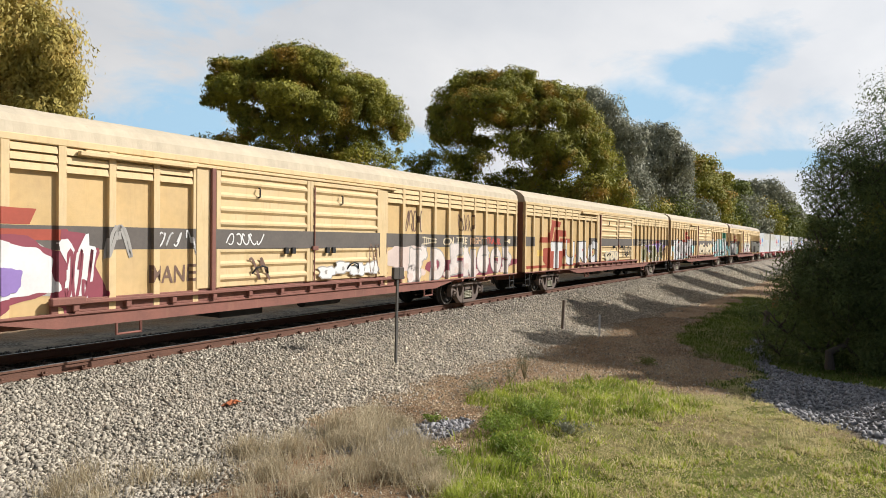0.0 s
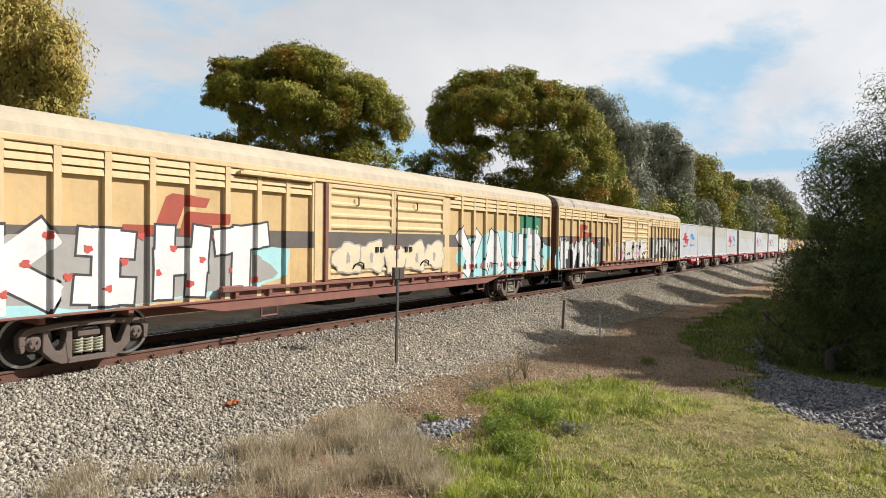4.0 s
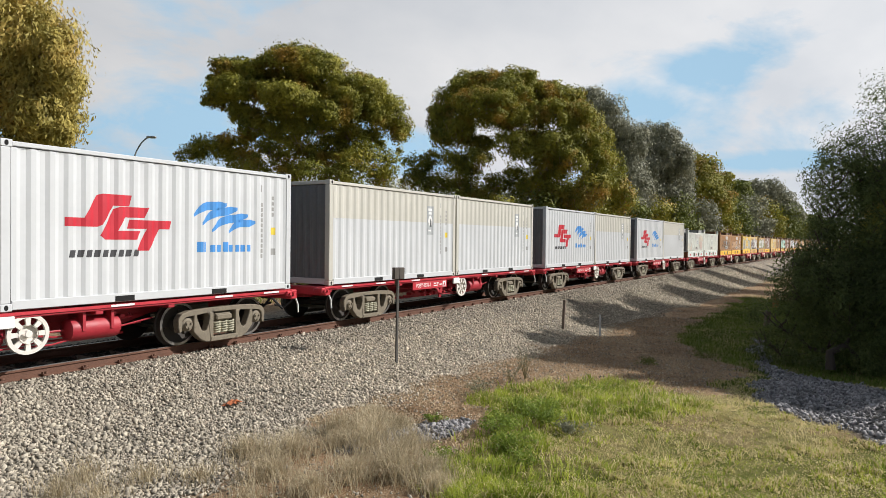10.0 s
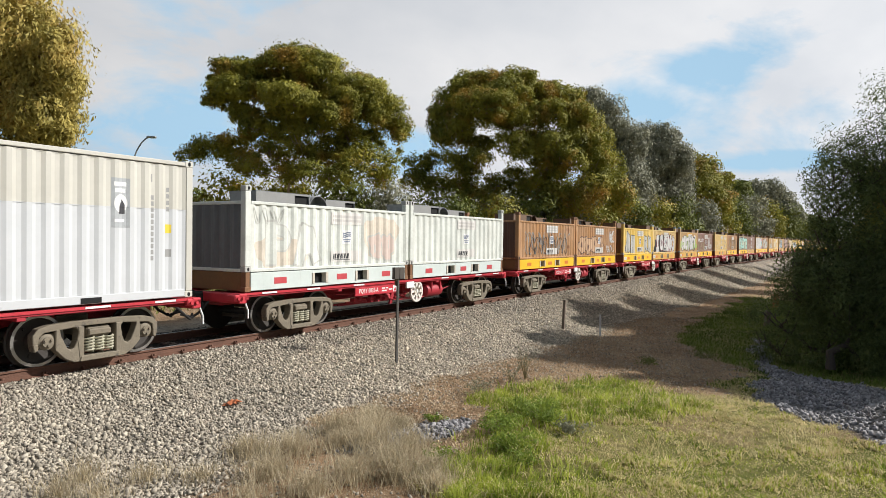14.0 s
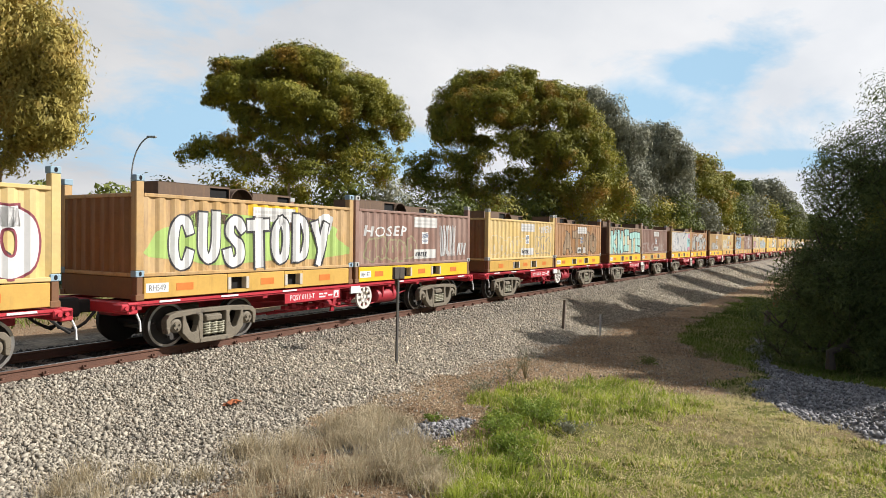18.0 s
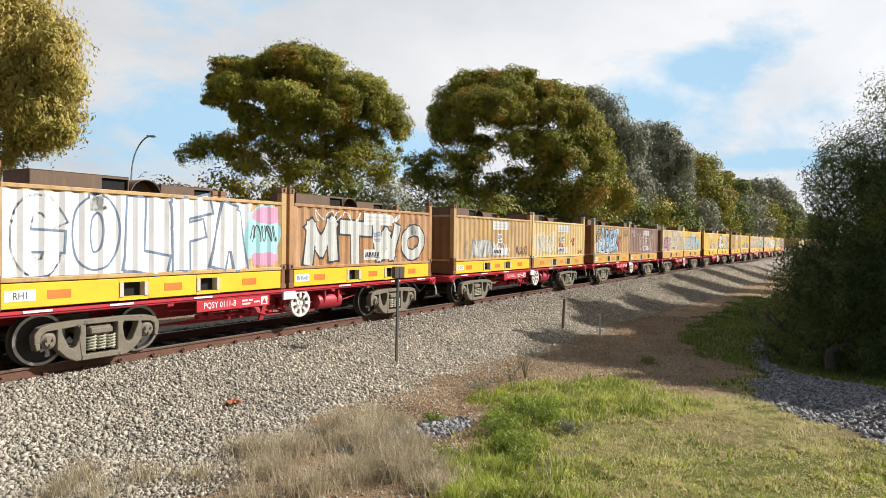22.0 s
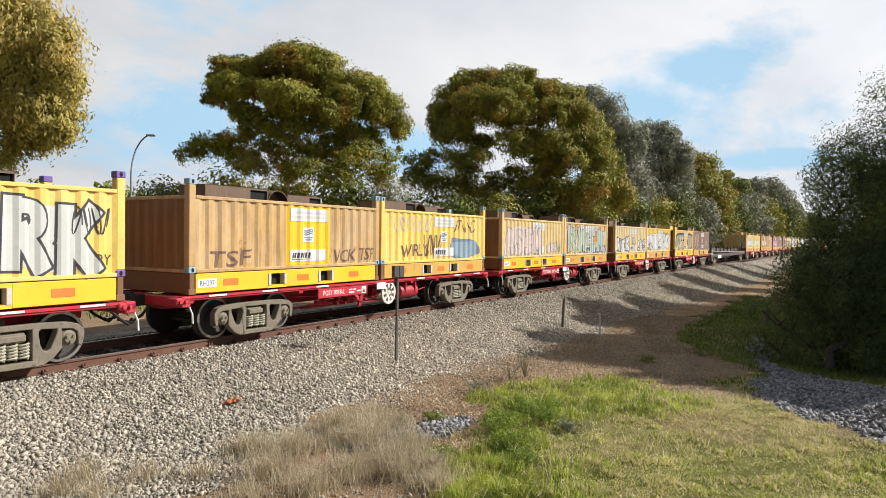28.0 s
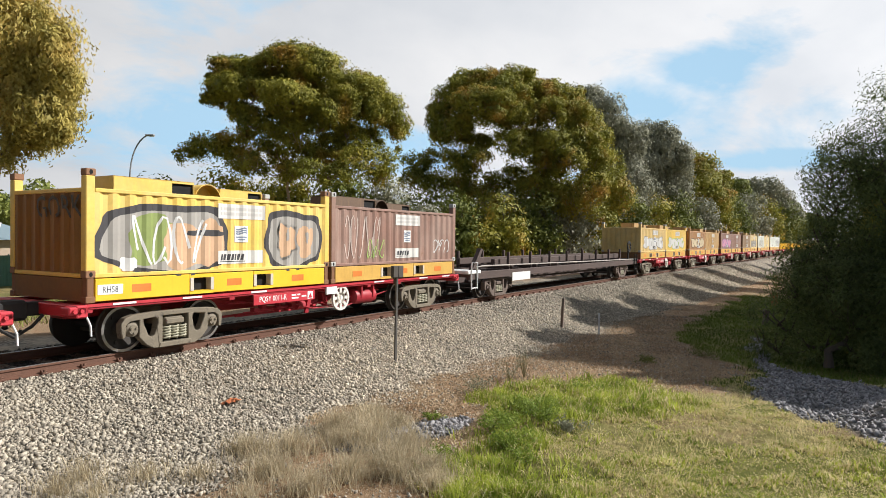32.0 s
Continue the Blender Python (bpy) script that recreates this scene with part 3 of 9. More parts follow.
def casting_hole_mesh():
    b = Build()
    # a solid disc, coloured black as the shade in the hole
    ring = [(0.03 * math.cos(a), 0.06 + 0.042 * math.sin(a)) for a in np.linspace(0, 2 * math.pi, 12, endpoint=False)]
    b.prism(ring, -0.0835, -0.0805)
    return b.mesh("casting_hole")


def castings(parent, z_low, z_high, material, hole=True):
    for z in (z_low, z_high):
        for x in (-1, 1):
            for y in (-1, 1):
                c = part("corner_casting", stored("casting", casting_mesh), material, parent, "", pose(x * (LONG / 2 - 0.089), y * (WIDE / 2 - 0.081), z))
                if y < 0:
                    part("casting_hole", stored("casting_hole", casting_hole_mesh), HOLE, c)


OPEN_FOLDS = pressed_folds(5.74, 18, 0.034, -(WIDE / 2 - 0.010))
BOX_FOLDS = pressed_folds(5.74, 20, 0.024, -(WIDE / 2 - 0.012))


def painted(parent, name, key, make, material, folds, lift=0.002, label=""):
    """A painted or stuck-on figure that follows the wall's folds."""
    return part(name, stored(("paint", key), lambda: drape(make(), folds, lift)), material, parent, label)


# pale containers' end walls: their shade is put into a dark grey, with grime streaks
END_SHADE_GREY = surface("shade_grey_container_end", (0.15, 0.155, 0.16), 0.7, 0, 0.2, 1.2, 0.1, streak=((0.09, 0.08, 0.07), 0.3))


def box_container(u, shift, paint, label, two_tone=None):
    """A closed 20-foot container; two_tone: material of its faded upper part."""
    c = new("shipping_container")
    tagged(c, label, "shipping container", "white containers of the train")
    H = 2.591
    def posts():
        return Build().box(-0.075, 0.075, -0.075, 0.075, 0.118, H - 0.118, 0.012).mesh("corner_post")
    for x in (-1, 1):
        for y in (-1, 1):
            part("corner_post", stored("bc_post", posts), two_tone or paint, c, "", pose(x * (LONG / 2 - 0.078), y * (WIDE / 2 - 0.078), 0))
    castings(c, 0, H - 0.118, two_tone or paint)
    def rail(low):
        b = Build()
        z = 0.02 if low else H - 0.10
        for y in (-1, 1):
            b.box(-2.86, 2.86, y * (WIDE / 2 - 0.05) - 0.045, y * (WIDE / 2 - 0.05) + 0.045, z, z + (0.145 if low else 0.075), 0.01)
        for x in (-1, 1):
            b.box(x * (LONG / 2 - 0.06) - 0.05, x * (LONG / 2 - 0.06) + 0.05, -1.08, 1.08, z, z + (0.145 if low else 0.09), 0.01)
        return b.mesh("bottom_rail" if low else "top_rail")
    part("bottom_rail", stored("bc_rail0", lambda: rail(True)), paint, c)
    part("top_rail", stored("bc_rail1", lambda: rail(False)), two_tone or paint, c)
    hz = H - 0.115 - 0.165
    cut = 1.50
    for y in (-1, 1):
        turn = 0 if y < 0 else 180
        if two_tone:
            part("side_wall", stored("bc_side_low", lambda: corrugated(5.74, cut, 20, 0.024)), paint, c, "lighter repainted lower side", pose(0, y * (WIDE / 2 - 0.012), 0.165, 0, 0, turn))
            part("side_wall", stored("bc_side_up", lambda: corrugated(5.74, hz - cut, 20, 0.024)), two_tone, c, "faded cream upper side", pose(0, y * (WIDE / 2 - 0.012), 0.165 + cut, 0, 0, turn))
        else:
            part("side_wall", stored("bc_side", lambda: corrugated(5.74, hz, 20, 0.024)), paint, c, "", pose(0, y * (WIDE / 2 - 0.012), 0.165, 0, 0, turn))
    for x in (-1, 1):
        part("end_wall", stored("bc_end", lambda: corrugated(2.13, hz, 9, 0.04)), END_SHADE_GREY, c, "end wall with its shade painted dark grey, grime-streaked", pose(x * (LONG / 2 - 0.03), 0, 0.165, 0, 0, -90 if x < 0 else 90))
    part("roof", stored("bc_roof", lambda: Build().box(-2.9, 2.9, -1.1, 1.1, H - 0.06, H - 0.02, 0.01).mesh("roof")), two_tone or paint, c)
    part("floor", stored("bc_floor", lambda: Build().box(-2.9, 2.9, -1.1, 1.1, 0.12, 0.16).mesh("floor")), BLACK, c)
    # flat black plates stand for the shaded pockets
    for x in (-1.02, 1.02):
        part("fork_pocket", stored("bc_pocket", lambda: Build().box(-0.18, 0.18, -1.2185, -1.17, 0.03, 0.125).mesh("fork_pocket")), HOLE, c, "black plate for the shade of a forklift pocket", pose(x, 0, 0))
    def code():
        b = Build()
        for i in range(11):
            b.rect(2.14, 2.20, 0.72 + i * 0.11, 0.80 + i * 0.11)
        for i in range(4):
            b.rect(2.46, 2.52, 1.62 + i * 0.12, 1.70 + i * 0.12)
        return b.rect(2.44, 2.56, 0.78, 0.92).rect(2.14, 2.17, 2.14, 2.28)
    painted(c, "code_marking", "bc_code", code, surface("faded_code_ink", (0.30, 0.30, 0.29), 0.6, 0, 0.1, 3, 0), BOX_FOLDS)
    painted(c, "yellow_notice", "bc_note", lambda: Build().rect(2.44, 2.56, 1.22, 1.38), surface("notice_yellow", (0.72, 0.55, 0.05), 0.5, 0, 0.05, 4, 0), BOX_FOLDS)
    RUNS.append((c, u, HALF, Matrix.Translation((shift, 0, DECK))))
    return c


def red_and_blue_marks(c):
    """The two painted emblems: a red stepped ribbon and a blue banded wave patch, with plain bars for their lettering."""
    def red():
        b = Build()
        b.flat([(0.0, 0.42), (0.28, 0.42), (0.32, 0.46), (0.42, 0.80), (0.57, 0.80), (0.59, 1.0), (0.32, 1.0), (0.27, 0.97), (0.16, 0.57), (0.0, 0.57)])
        b.flat([(0.76, 0.79), (0.48, 0.79), (0.42, 0.74), (0.30, 0.27), (0.34, 0.20), (0.64, 0.20), (0.68, 0.36), (0.46, 0.36), (0.53, 0.60), (0.72, 0.60)])
        b.flat([(0.55, 0.40), (0.74, 0.40), (0.64, 0.0), (0.76, 0.0), (0.87, 0.40), (0.98, 0.40), (1.0, 0.56), (0.57, 0.56)])
        b.v = [(-2.06 + x * 1.98, y, 0.90 + z * 0.97) for x, y, z in b.v]
        return b
    painted(c, "red_emblem", "logo_red", red, LOGO_RED, BOX_FOLDS, 0.002, "red stepped ribbon emblem")
    def bar():
        b = Build()
        for i in range(9):
            x = -2.0 + i * 0.142
            b.flat([(x, 0.80), (x + 0.10, 0.80), (x + 0.125, 0.92), (x + 0.025, 0.92)])
        return b
    painted(c, "emblem_lettering", "logo_bars", bar, INK, BOX_FOLDS, 0.002, "dark slanted bars below the emblem")
    def blue():
        b = Build()
        for (u0, v0), (u1, v1), thick in (((0.0, 0.42), (0.50, 0.76), 0.23), ((0.12, 0.20), (0.68, 0.66), 0.23), ((0.27, 0.02), (0.86, 0.48), 0.23), ((0.55, 0.0), (1.0, 0.30), 0.21)):
            rows = []
            for k in range(13):
                q = k / 12
                w = thick * (0.35 + 0.65 * min(1, 5 * q, 5 * (1 - q)))
                v = v0 + (v1 - v0) * q + 0.05 * math.sin(6.283 * q - 0.4)
                rows.append((0.42 + 1.56 * (u0 + (u1 - u0) * q), 1.25 + 0.72 * v, 0.72 * w))
            for (xa, za, wa), (xb, zb, wb) in zip(rows, rows[1:]):
                b.flat([(xa, za), (xb, zb), (xb, zb + wb), (xa, za + wa)])
        return b
    painted(c, "blue_emblem", "logo_blue", blue, LOGO_BLUE, BOX_FOLDS, 0.002, "blue banded wave emblem")
    def bbar():
        b = Build()
        for i, w in enumerate((0.15, 0.05, 0.12, 0.12, 0.15, 0.11, 0.12, 0.12, 0.12)):
            b.rect(0.50 + i * 0.155, 0.50 + i * 0.155 + w * 0.92, 0.86, 1.06 if i in (0, 1, 4) else 1.00)
        return b
    painted(c, "emblem_lettering", "logo_bbars", bbar, LOGO_BLUE, BOX_FOLDS, 0.002, "blue bars below the emblem")


def picture_sticker(c, faded=True):
    """A tall faded sticker with a pale round patch and bars for its lettering."""
    p = painted(c, "sticker", "st_back", lambda: Build().rect(1.38, 1.72, 1.30, 2.16), surface("sticker_grey", (0.40, 0.42, 0.43), 0.5, 0, 0.2, 5, 0) if faded else surface("sticker_blue", (0.14, 0.21, 0.28), 0.5, 0, 0.2, 5, 0), BOX_FOLDS, 0.002, "tall faded grey sticker with a pale round patch" if faded else "tall blue sticker with a pale round patch")
    painted(p, "pale_patch", "st_moon", lambda: Build().flat([(1.55 + 0.13 * math.cos(a), 1.72 + 0.16 * math.sin(a)) for a in np.linspace(0, 2 * math.pi, 16, endpoint=False)]), WHITE, BOX_FOLDS, 0.004)
    painted(p, "sticker_lettering", "st_bars", lambda: Build().rect(1.42, 1.66, 2.02, 2.09).rect(1.44, 1.64, 1.91, 1.98).rect(1.43, 1.62, 1.40, 1.45), WHITE, BOX_FOLDS, 0.004)
    painted(p, "dark_shape", "st_dark", lambda: Build().flat([(1.51, 1.54), (1.63, 1.54), (1.63, 1.70), (1.57, 1.80), (1.52, 1.68)]), INK, BOX_FOLDS, 0.006)


NOTICE = surface("weathered_white_notice", (0.66, 0.64, 0.60), 0.6, 0, 0.14, 2.5, 0.03, streak=((0.42, 0.33, 0.22), 0.14))
FADED_INK = surface("faded_notice_ink", (0.54, 0.52, 0.49), 0.6, 0, 0.1, 4, 0)
OPEN_TOP = 1.93      # top rail over the deck
POST_TOP = 2.25


def open_container(u, shift, paint, base, lid, tip, label, end=None, signs=True, reflector=None, yellow_field=None, group="open-top containers of the train"):
    """A half-height open-top container on its raised base, with lids lying on top."""
    c = new("open_top_container")
    tagged(c, label, "open container", group)
    z0 = 0.42
    def post():
        return Build().box(-0.08, 0.08, -0.075, 0.075, z0 + 0.118, POST_TOP - 0.118, 0.012).mesh("corner_post")
    for x in (-1, 1):
        for y in (-1, 1):
            part("corner_post", stored("oc_post", post), paint, c, "", pose(x * (LONG / 2 - 0.085), y * (WIDE / 2 - 0.08), 0))
    castings(c, z0 + 0.0, POST_TOP - 0.118, tip)
    def leg():
        return Build().box(-0.06, 0.06, -0.07, 0.07, 0.10, z0 + 0.005, 0.01).box(-0.085, 0.085, -0.08, 0.08, 0, 0.11, 0.01).mesh("base_leg")
    for x in (-1, 1):
        for y in (-1, 1):
            part("base_leg", stored("oc_leg", leg), surface("rusty_base_steel", (0.21, 0.10, 0.045), 0.75, 0, 0.25, 4, 0.2), c, "", pose(x * (LONG / 2 - 0.09), y * 1.135, 0))
    def rail(low):
        b = Build()
        z = z0 if low else OPEN_TOP - 0.07
        for y in (-1, 1):
            b.box(-2.87, 2.87, y * (WIDE / 2 - 0.04) - 0.04, y * (WIDE / 2 - 0.04) + 0.04, z, z + 0.07, 0.01)
        for x in (-1, 1):
            b.box(x * (LONG / 2 - 0.05) - 0.04, x * (LONG / 2 - 0.05) + 0.04, -1.08, 1.08, z, z + 0.07, 0.01)
        return b.mesh("rail")
    part("bottom_rail", stored("oc_rail0", lambda: rail(True)), paint, c)
    part("top_rail", stored("oc_rail1", lambda: rail(False)), paint, c)
    hz = OPEN_TOP - 0.07 - z0 - 0.07
    for y in (-1, 1):
        part("side_wall", stored("oc_side", lambda: corrugated(5.74, hz, 18, 0.034)), paint, c, "", pose(0, y * (WIDE / 2 - 0.010), z0 + 0.07, 0, 0, 0 if y < 0 else 180))
    for x in (-1, 1):
        part("end_wall", stored("oc_end", lambda: corrugated(2.12, hz, 7, 0.05)), end or paint, c, "end wall darkened with rust and painted shade" if end else "", pose(x * (LONG / 2 - 0.02), 0, z0 + 0.07, 0, 0, -90 if x < 0 else 90))
    part("floor", stored("oc_floor", lambda: Build().box(-2.9, 2.9, -1.1, 1.1, z0 - 0.02, z0 + 0.03).mesh("floor")), BLACK, c)
    # base tray with pockets that go in
    def tray():
        b = Build()
        cuts = (-2.86, -0.98, -0.42, 0.62, 1.18, 2.86)
        for y in (-1, 1):
            for i in range(0, 5, 2):
                b.box(cuts[i], cuts[i + 1], y * 1.15 - 0.06, y * 1.15 + 0.06, 0.02, z0 - 0.015, 0.01)
            for i in (1, 3):
                b.box(cuts[i], cuts[i + 1], y * 1.15 - 0.06, y * 1.15 + 0.06, 0.02, 0.085)
                b.box(cuts[i], cuts[i + 1], y * 1.15 - 0.06, y * 1.15 + 0.06, z0 - 0.085, z0 - 0.015)
        b.box(-2.86, 2.86, -1.12, 1.12, 0.04, 0.06)
        return b.mesh("base_tray")
    part("base_tray", stored("oc_tray", tray), base, c, "yellow painted base tray" if reflector is None else "mint painted base tray")
    # tray ends split off so that their shade can be a darker brown paint
    for x in (-1, 1):
        part("tray_end", stored("oc_tray_end", lambda: Build().box(-0.03, 0.03, -1.07, 1.07, 0.02, z0 - 0.01, 0.008).mesh("tray_end")), surface("shade_dark_tray_end", (0.20, 0.10, 0.035), 0.75, 0, 0.25, 2.0, 0.15), c, "tray end beam with its shade painted dark brown", pose(x * 2.98, 0, 0))
    for x in (-0.70, 0.90):
        def pocket():
            b = Build()
            b.box(-0.275, -0.20, -1.225, -1.06, 0.086, z0 - 0.086)
            b.box(0.20, 0.275, -1.225, -1.06, 0.086, z0 - 0.086)
            b.box(-0.2, 0.2, -1.07, -1.05, 0.07, z0 - 0.07)
            return b.mesh("fork_pocket")
        k = part("fork_pocket", stored("oc_pocket", pocket), surface("pale_pocket_lining", (0.55, 0.50, 0.42), 0.7, 0, 0.2, 5, 0), c, "pale-framed forklift pocket", pose(x, 0, 0))
        # black sheet at the pocket's back paints its shade
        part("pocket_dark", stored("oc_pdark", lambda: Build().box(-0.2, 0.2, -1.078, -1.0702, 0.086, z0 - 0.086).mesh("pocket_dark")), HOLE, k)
    for x in (-2.0, 0.10, 1.95):
        part("reflector", stored("oc_refl", lambda: Build().box(-0.19, 0.19, -1.2145, -1.2105, 0.14, 0.28).mesh("reflector")), reflector or ORANGE_TAPE, c, "", pose(x, 0, 0))
    def lid_box(w, openw):
        b = Build()
        h, d = 0.30, 0.85
        t = 0.015
        b.box(-w / 2, w / 2, d - t, d, 0, h)
        b.box(-w / 2, w / 2, 0, d, h - t, h)
        b.box(-w / 2, w / 2 - openw, 0, t, 0, h)
        b.box(-w / 2, -w / 2 + t, 0, d, 0, h)
        b.box(w / 2 - t, w / 2, 0, d, 0, h)
        b.box(w / 2 - openw, w / 2, 0, t, h - 0.05, h)
        return b.mesh("lid")
    part("lid", stored("oc_lid1", lambda: lid_box(1.75, 0.52)), lid, c, "folded steel coil lid", pose(-1.25, -0.55, OPEN_TOP + 0.0))
    part("lid", stored("oc_lid2", lambda: lid_box(1.2, 0.42)), lid, c, "folded steel coil lid", pose(1.05, -0.35, OPEN_TOP - 0.06))
    # black sheets paint the shade inside the open lids
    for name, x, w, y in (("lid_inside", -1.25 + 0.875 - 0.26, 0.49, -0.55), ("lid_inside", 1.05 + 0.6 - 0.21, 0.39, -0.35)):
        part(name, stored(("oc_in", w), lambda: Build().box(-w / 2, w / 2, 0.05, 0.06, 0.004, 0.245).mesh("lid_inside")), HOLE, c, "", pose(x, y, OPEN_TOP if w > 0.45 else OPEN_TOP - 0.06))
    def arch():
        b = Build()
        n = 12
        for r in (0.34, 0.325):
            for y in (0.0, 0.9):
                b.v += [(r * math.cos(a), y, r * math.sin(a)) for a in np.linspace(0, math.pi, n)]
        for i in range(n - 1):
            b.f += [(i, i + 1, n + i + 1, n + i), (2 * n + i, 3 * n + i, 3 * n + i + 1, 2 * n + i + 1), (i, 2 * n + i, 2 * n + i + 1, i + 1)]
        b.add([(0.325 * math.cos(a), 0.3, 0.325 * math.sin(a)) for a in np.linspace(0, math.pi, n)], [tuple(range(n))])
        return b.mesh("arched_lid", True)
    part("arched_lid", stored("oc_arch", arch), lid, c, "half-round steel lid", pose(0.06, -0.45, OPEN_TOP - 0.04))
    if yellow_field:
        painted(c, "painted_field", ("oc_field", signs is True), lambda: Build().rect(-0.42, 1.02, 0.50 if signs is True else 1.36, 1.855), yellow_field, OPEN_FOLDS, 0.002, "bright yellow repainted field")
    if signs:
        x0 = -0.32
        ban = painted(c, "notice_board", "oc_board", lambda: Build().rect(x0, x0 + 1.26, 1.50, 1.80), NOTICE, OPEN_FOLDS, 0.010, "white notice with two faded lines")
        for z in (1.60, 1.70):
            painted(ban, "notice_line", ("oc_nb", z), lambda: Build().rect(x0 + 0.06, x0 + 1.18, z - 0.03, z + 0.03), FADED_INK, OPEN_FOLDS, 0.012)
    if signs is True:
        em = painted(c, "emblem_sign", "oc_em", lambda: Build().rect(0.10, 0.48, 1.02, 1.36), WHITE, OPEN_FOLDS, 0.010, "white sign with a dark banded emblem")
        def waves():
            b = Build()
            for i in range(3):
                z = 1.19 + i * 0.045
                for k in range(6):
                    a, e = 0.15 + k * 0.047, 0.15 + (k + 1) * 0.047
                    b.flat([(a, z + 0.02 * math.sin(a * 22)), (e, z + 0.02 * math.sin(e * 22)), (e, z + 0.033 + 0.02 * math.sin(e * 22)), (a, z + 0.033 + 0.02 * math.sin(a * 22))])
            return b.rect(0.15, 0.43, 1.11, 1.14).rect(0.20, 0.38, 1.06, 1.09)
        painted(em, "banded_emblem", "oc_waves", waves, surface("greyed_navy", (0.20, 0.23, 0.30), 0.55, 0, 0.15, 3, 0), OPEN_FOLDS, 0.012)
        pa = painted(c, "name_board", "oc_name", lambda: Build().rect(x0, x0 + 1.22, 0.58, 0.85), NOTICE, OPEN_FOLDS, 0.010, "white board with a bar of dark lettering")
        def bars():
            b = Build()
            for i in range(7):
                x = x0 + 0.06 + i * 0.088
                b.flat([(x, 0.655), (x + 0.062, 0.655), (x + 0.087, 0.78), (x + 0.025, 0.78)])
            return b.rect(x0 + 0.05, x0 + 0.70, 0.62, 0.635)
        painted(pa, "board_lettering", "oc_pb", bars, INK, OPEN_FOLDS, 0.012)
    RUNS.append((c, u, HALF, Matrix.Translation((shift, 0, DECK))))
    return c


# ---- louvred vans ----
VAN_LONG = 22.68
VAN_OUT = 1.219 + 0.20


def louvred_van(u, roof):
    """A long ochre van with ribbed louvred sides, plug doors in the middle and an arched roof; u: its middle."""
    v = new("louvred_van")
    L = VAN_LONG / 2
    y = -VAN_OUT
    def shell():
        b = Build()
        b.box(-L, L, y + 0.05, -y - 0.05, 0.90, 3.62)
        return b.mesh("body")
    part("body", stored("van_shell", shell), VAN, v)
    def arched():
        b = Build()
        n = 14
        prof = [((VAN_OUT + 0.02) * math.cos(a), 3.62 + 0.58 * math.sin(a) ** 0.8) for a in np.linspace(math.pi, 0, n)]
        xs = np.linspace(-L - 0.05, L + 0.05, 240)
        for i, x in enumerate(xs):
            k = 1.0 + 0.006 * (i % 4 < 2)
            b.v += [(x, p * k, 3.60 + (z - 3.60) * k) for p, z in prof]
        for i in range(len(xs) - 1):
            for j in range(n - 1):
                q = i * n + j
                b.f.append((q, q + 1, q + n + 1, q + n))
        b.f += [tuple(range(n)), tuple(range(len(b.v) - 1, len(b.v) - 1 - n, -1))]
        return b.mesh("roof")
    part("roof", stored("van_roof", arched), roof, v, "dusty arched ribbed roof")
    def eave():
        b = Build()
        for s in (-1, 1):
            b.box(-L, L, s * VAN_OUT - 0.035, s * VAN_OUT + 0.035, 3.52, 3.635, 0.012)
        return b.mesh("eave_rail")
    part("eave_rail", stored("van_eave", eave), VAN_LIGHT, v)
    def door_track():
        b = Build()
        b.box(-5.2, 3.4, y - 0.10, y, 3.44, 3.50, 0.01)
        b.box(-5.3, -3.1, y - 0.13, y - 0.03, 3.40, 3.47, 0.01)
        return b.mesh("door_track")
    part("door_track", stored("van_track", door_track), VAN_LIGHT, v)
    def rib():
        b = Build()
        b.prism([(-0.06, 0), (0.06, 0), (0.06, 2.62), (-0.06, 2.62)], y - 0.035, y + 0.05)
        return b.mesh("rib")
    def slat():
        b = Build()
        b.add([(-0.345, y - 0.030, 0.0), (0.345, y - 0.030, 0.0), (0.345, y - 0.012, 0.105), (-0.345, y - 0.012, 0.105), (-0.345, y + 0.04, 0.125), (0.345, y + 0.04, 0.125), (0.345, y + 0.04, 0.0), (-0.345, y + 0.04, 0.0)],
              [(0, 1, 2, 3), (3, 2, 5, 4), (4, 5, 6, 7), (7, 6, 1, 0), (0, 3, 4, 7), (1, 6, 5, 2)])
        return b.mesh("louvre_slat")
    ribs = [-L + 0.07] + [-L + 0.83 * i for i in range(1, 11)] + [L - 0.83 * i for i in range(10, 0, -1)] + [L - 0.07]
    for x in ribs:
        part("rib", stored("van_rib", rib), VAN_LIGHT, v, "", pose(x, 0, 0.90))
    for half in (-1, 1):
        for i in range(10):
            x = half * (L - 0.83 * (i + 0.5))
            for z in (3.11, 3.25, 3.39):
                part("louvre_slat", stored("van_slat", slat), VAN_LIGHT, v, "", pose(x, 0, z))
    def sill():
        b = Build()
        for s in (-1, 1):
            b.box(-5.7, 3.7, s * VAN_OUT - 0.03, s * VAN_OUT + 0.03, 0.90, 1.12, 0.01)
            b.box(-L, L, s * VAN_OUT - 0.055, s * VAN_OUT + 0.0, 0.86, 0.905, 0.01)
            b.prism([(-7.0, 0.9), (-5.6, 0.66), (5.6, 0.66), (7.0, 0.9)][::-1], s * VAN_OUT - 0.02, s * VAN_OUT + 0.02)
        b.box(-L, L, -0.25, 0.25, 0.55, 0.92)
        for x in np.linspace(-9, 9, 13):
            b.box(x - 0.05, x + 0.05, -1.3, 1.3, 0.74, 0.92)
        return b.mesh("sill")
    part("sill", stored("van_sill", sill), VAN_SILL, v, "rust-red sill with a bottom door rail")
    def lower_rail():
        b = Build()
        b.box(-5.6, 3.8, y - 0.14, y - 0.03, 1.04, 1.10, 0.01)
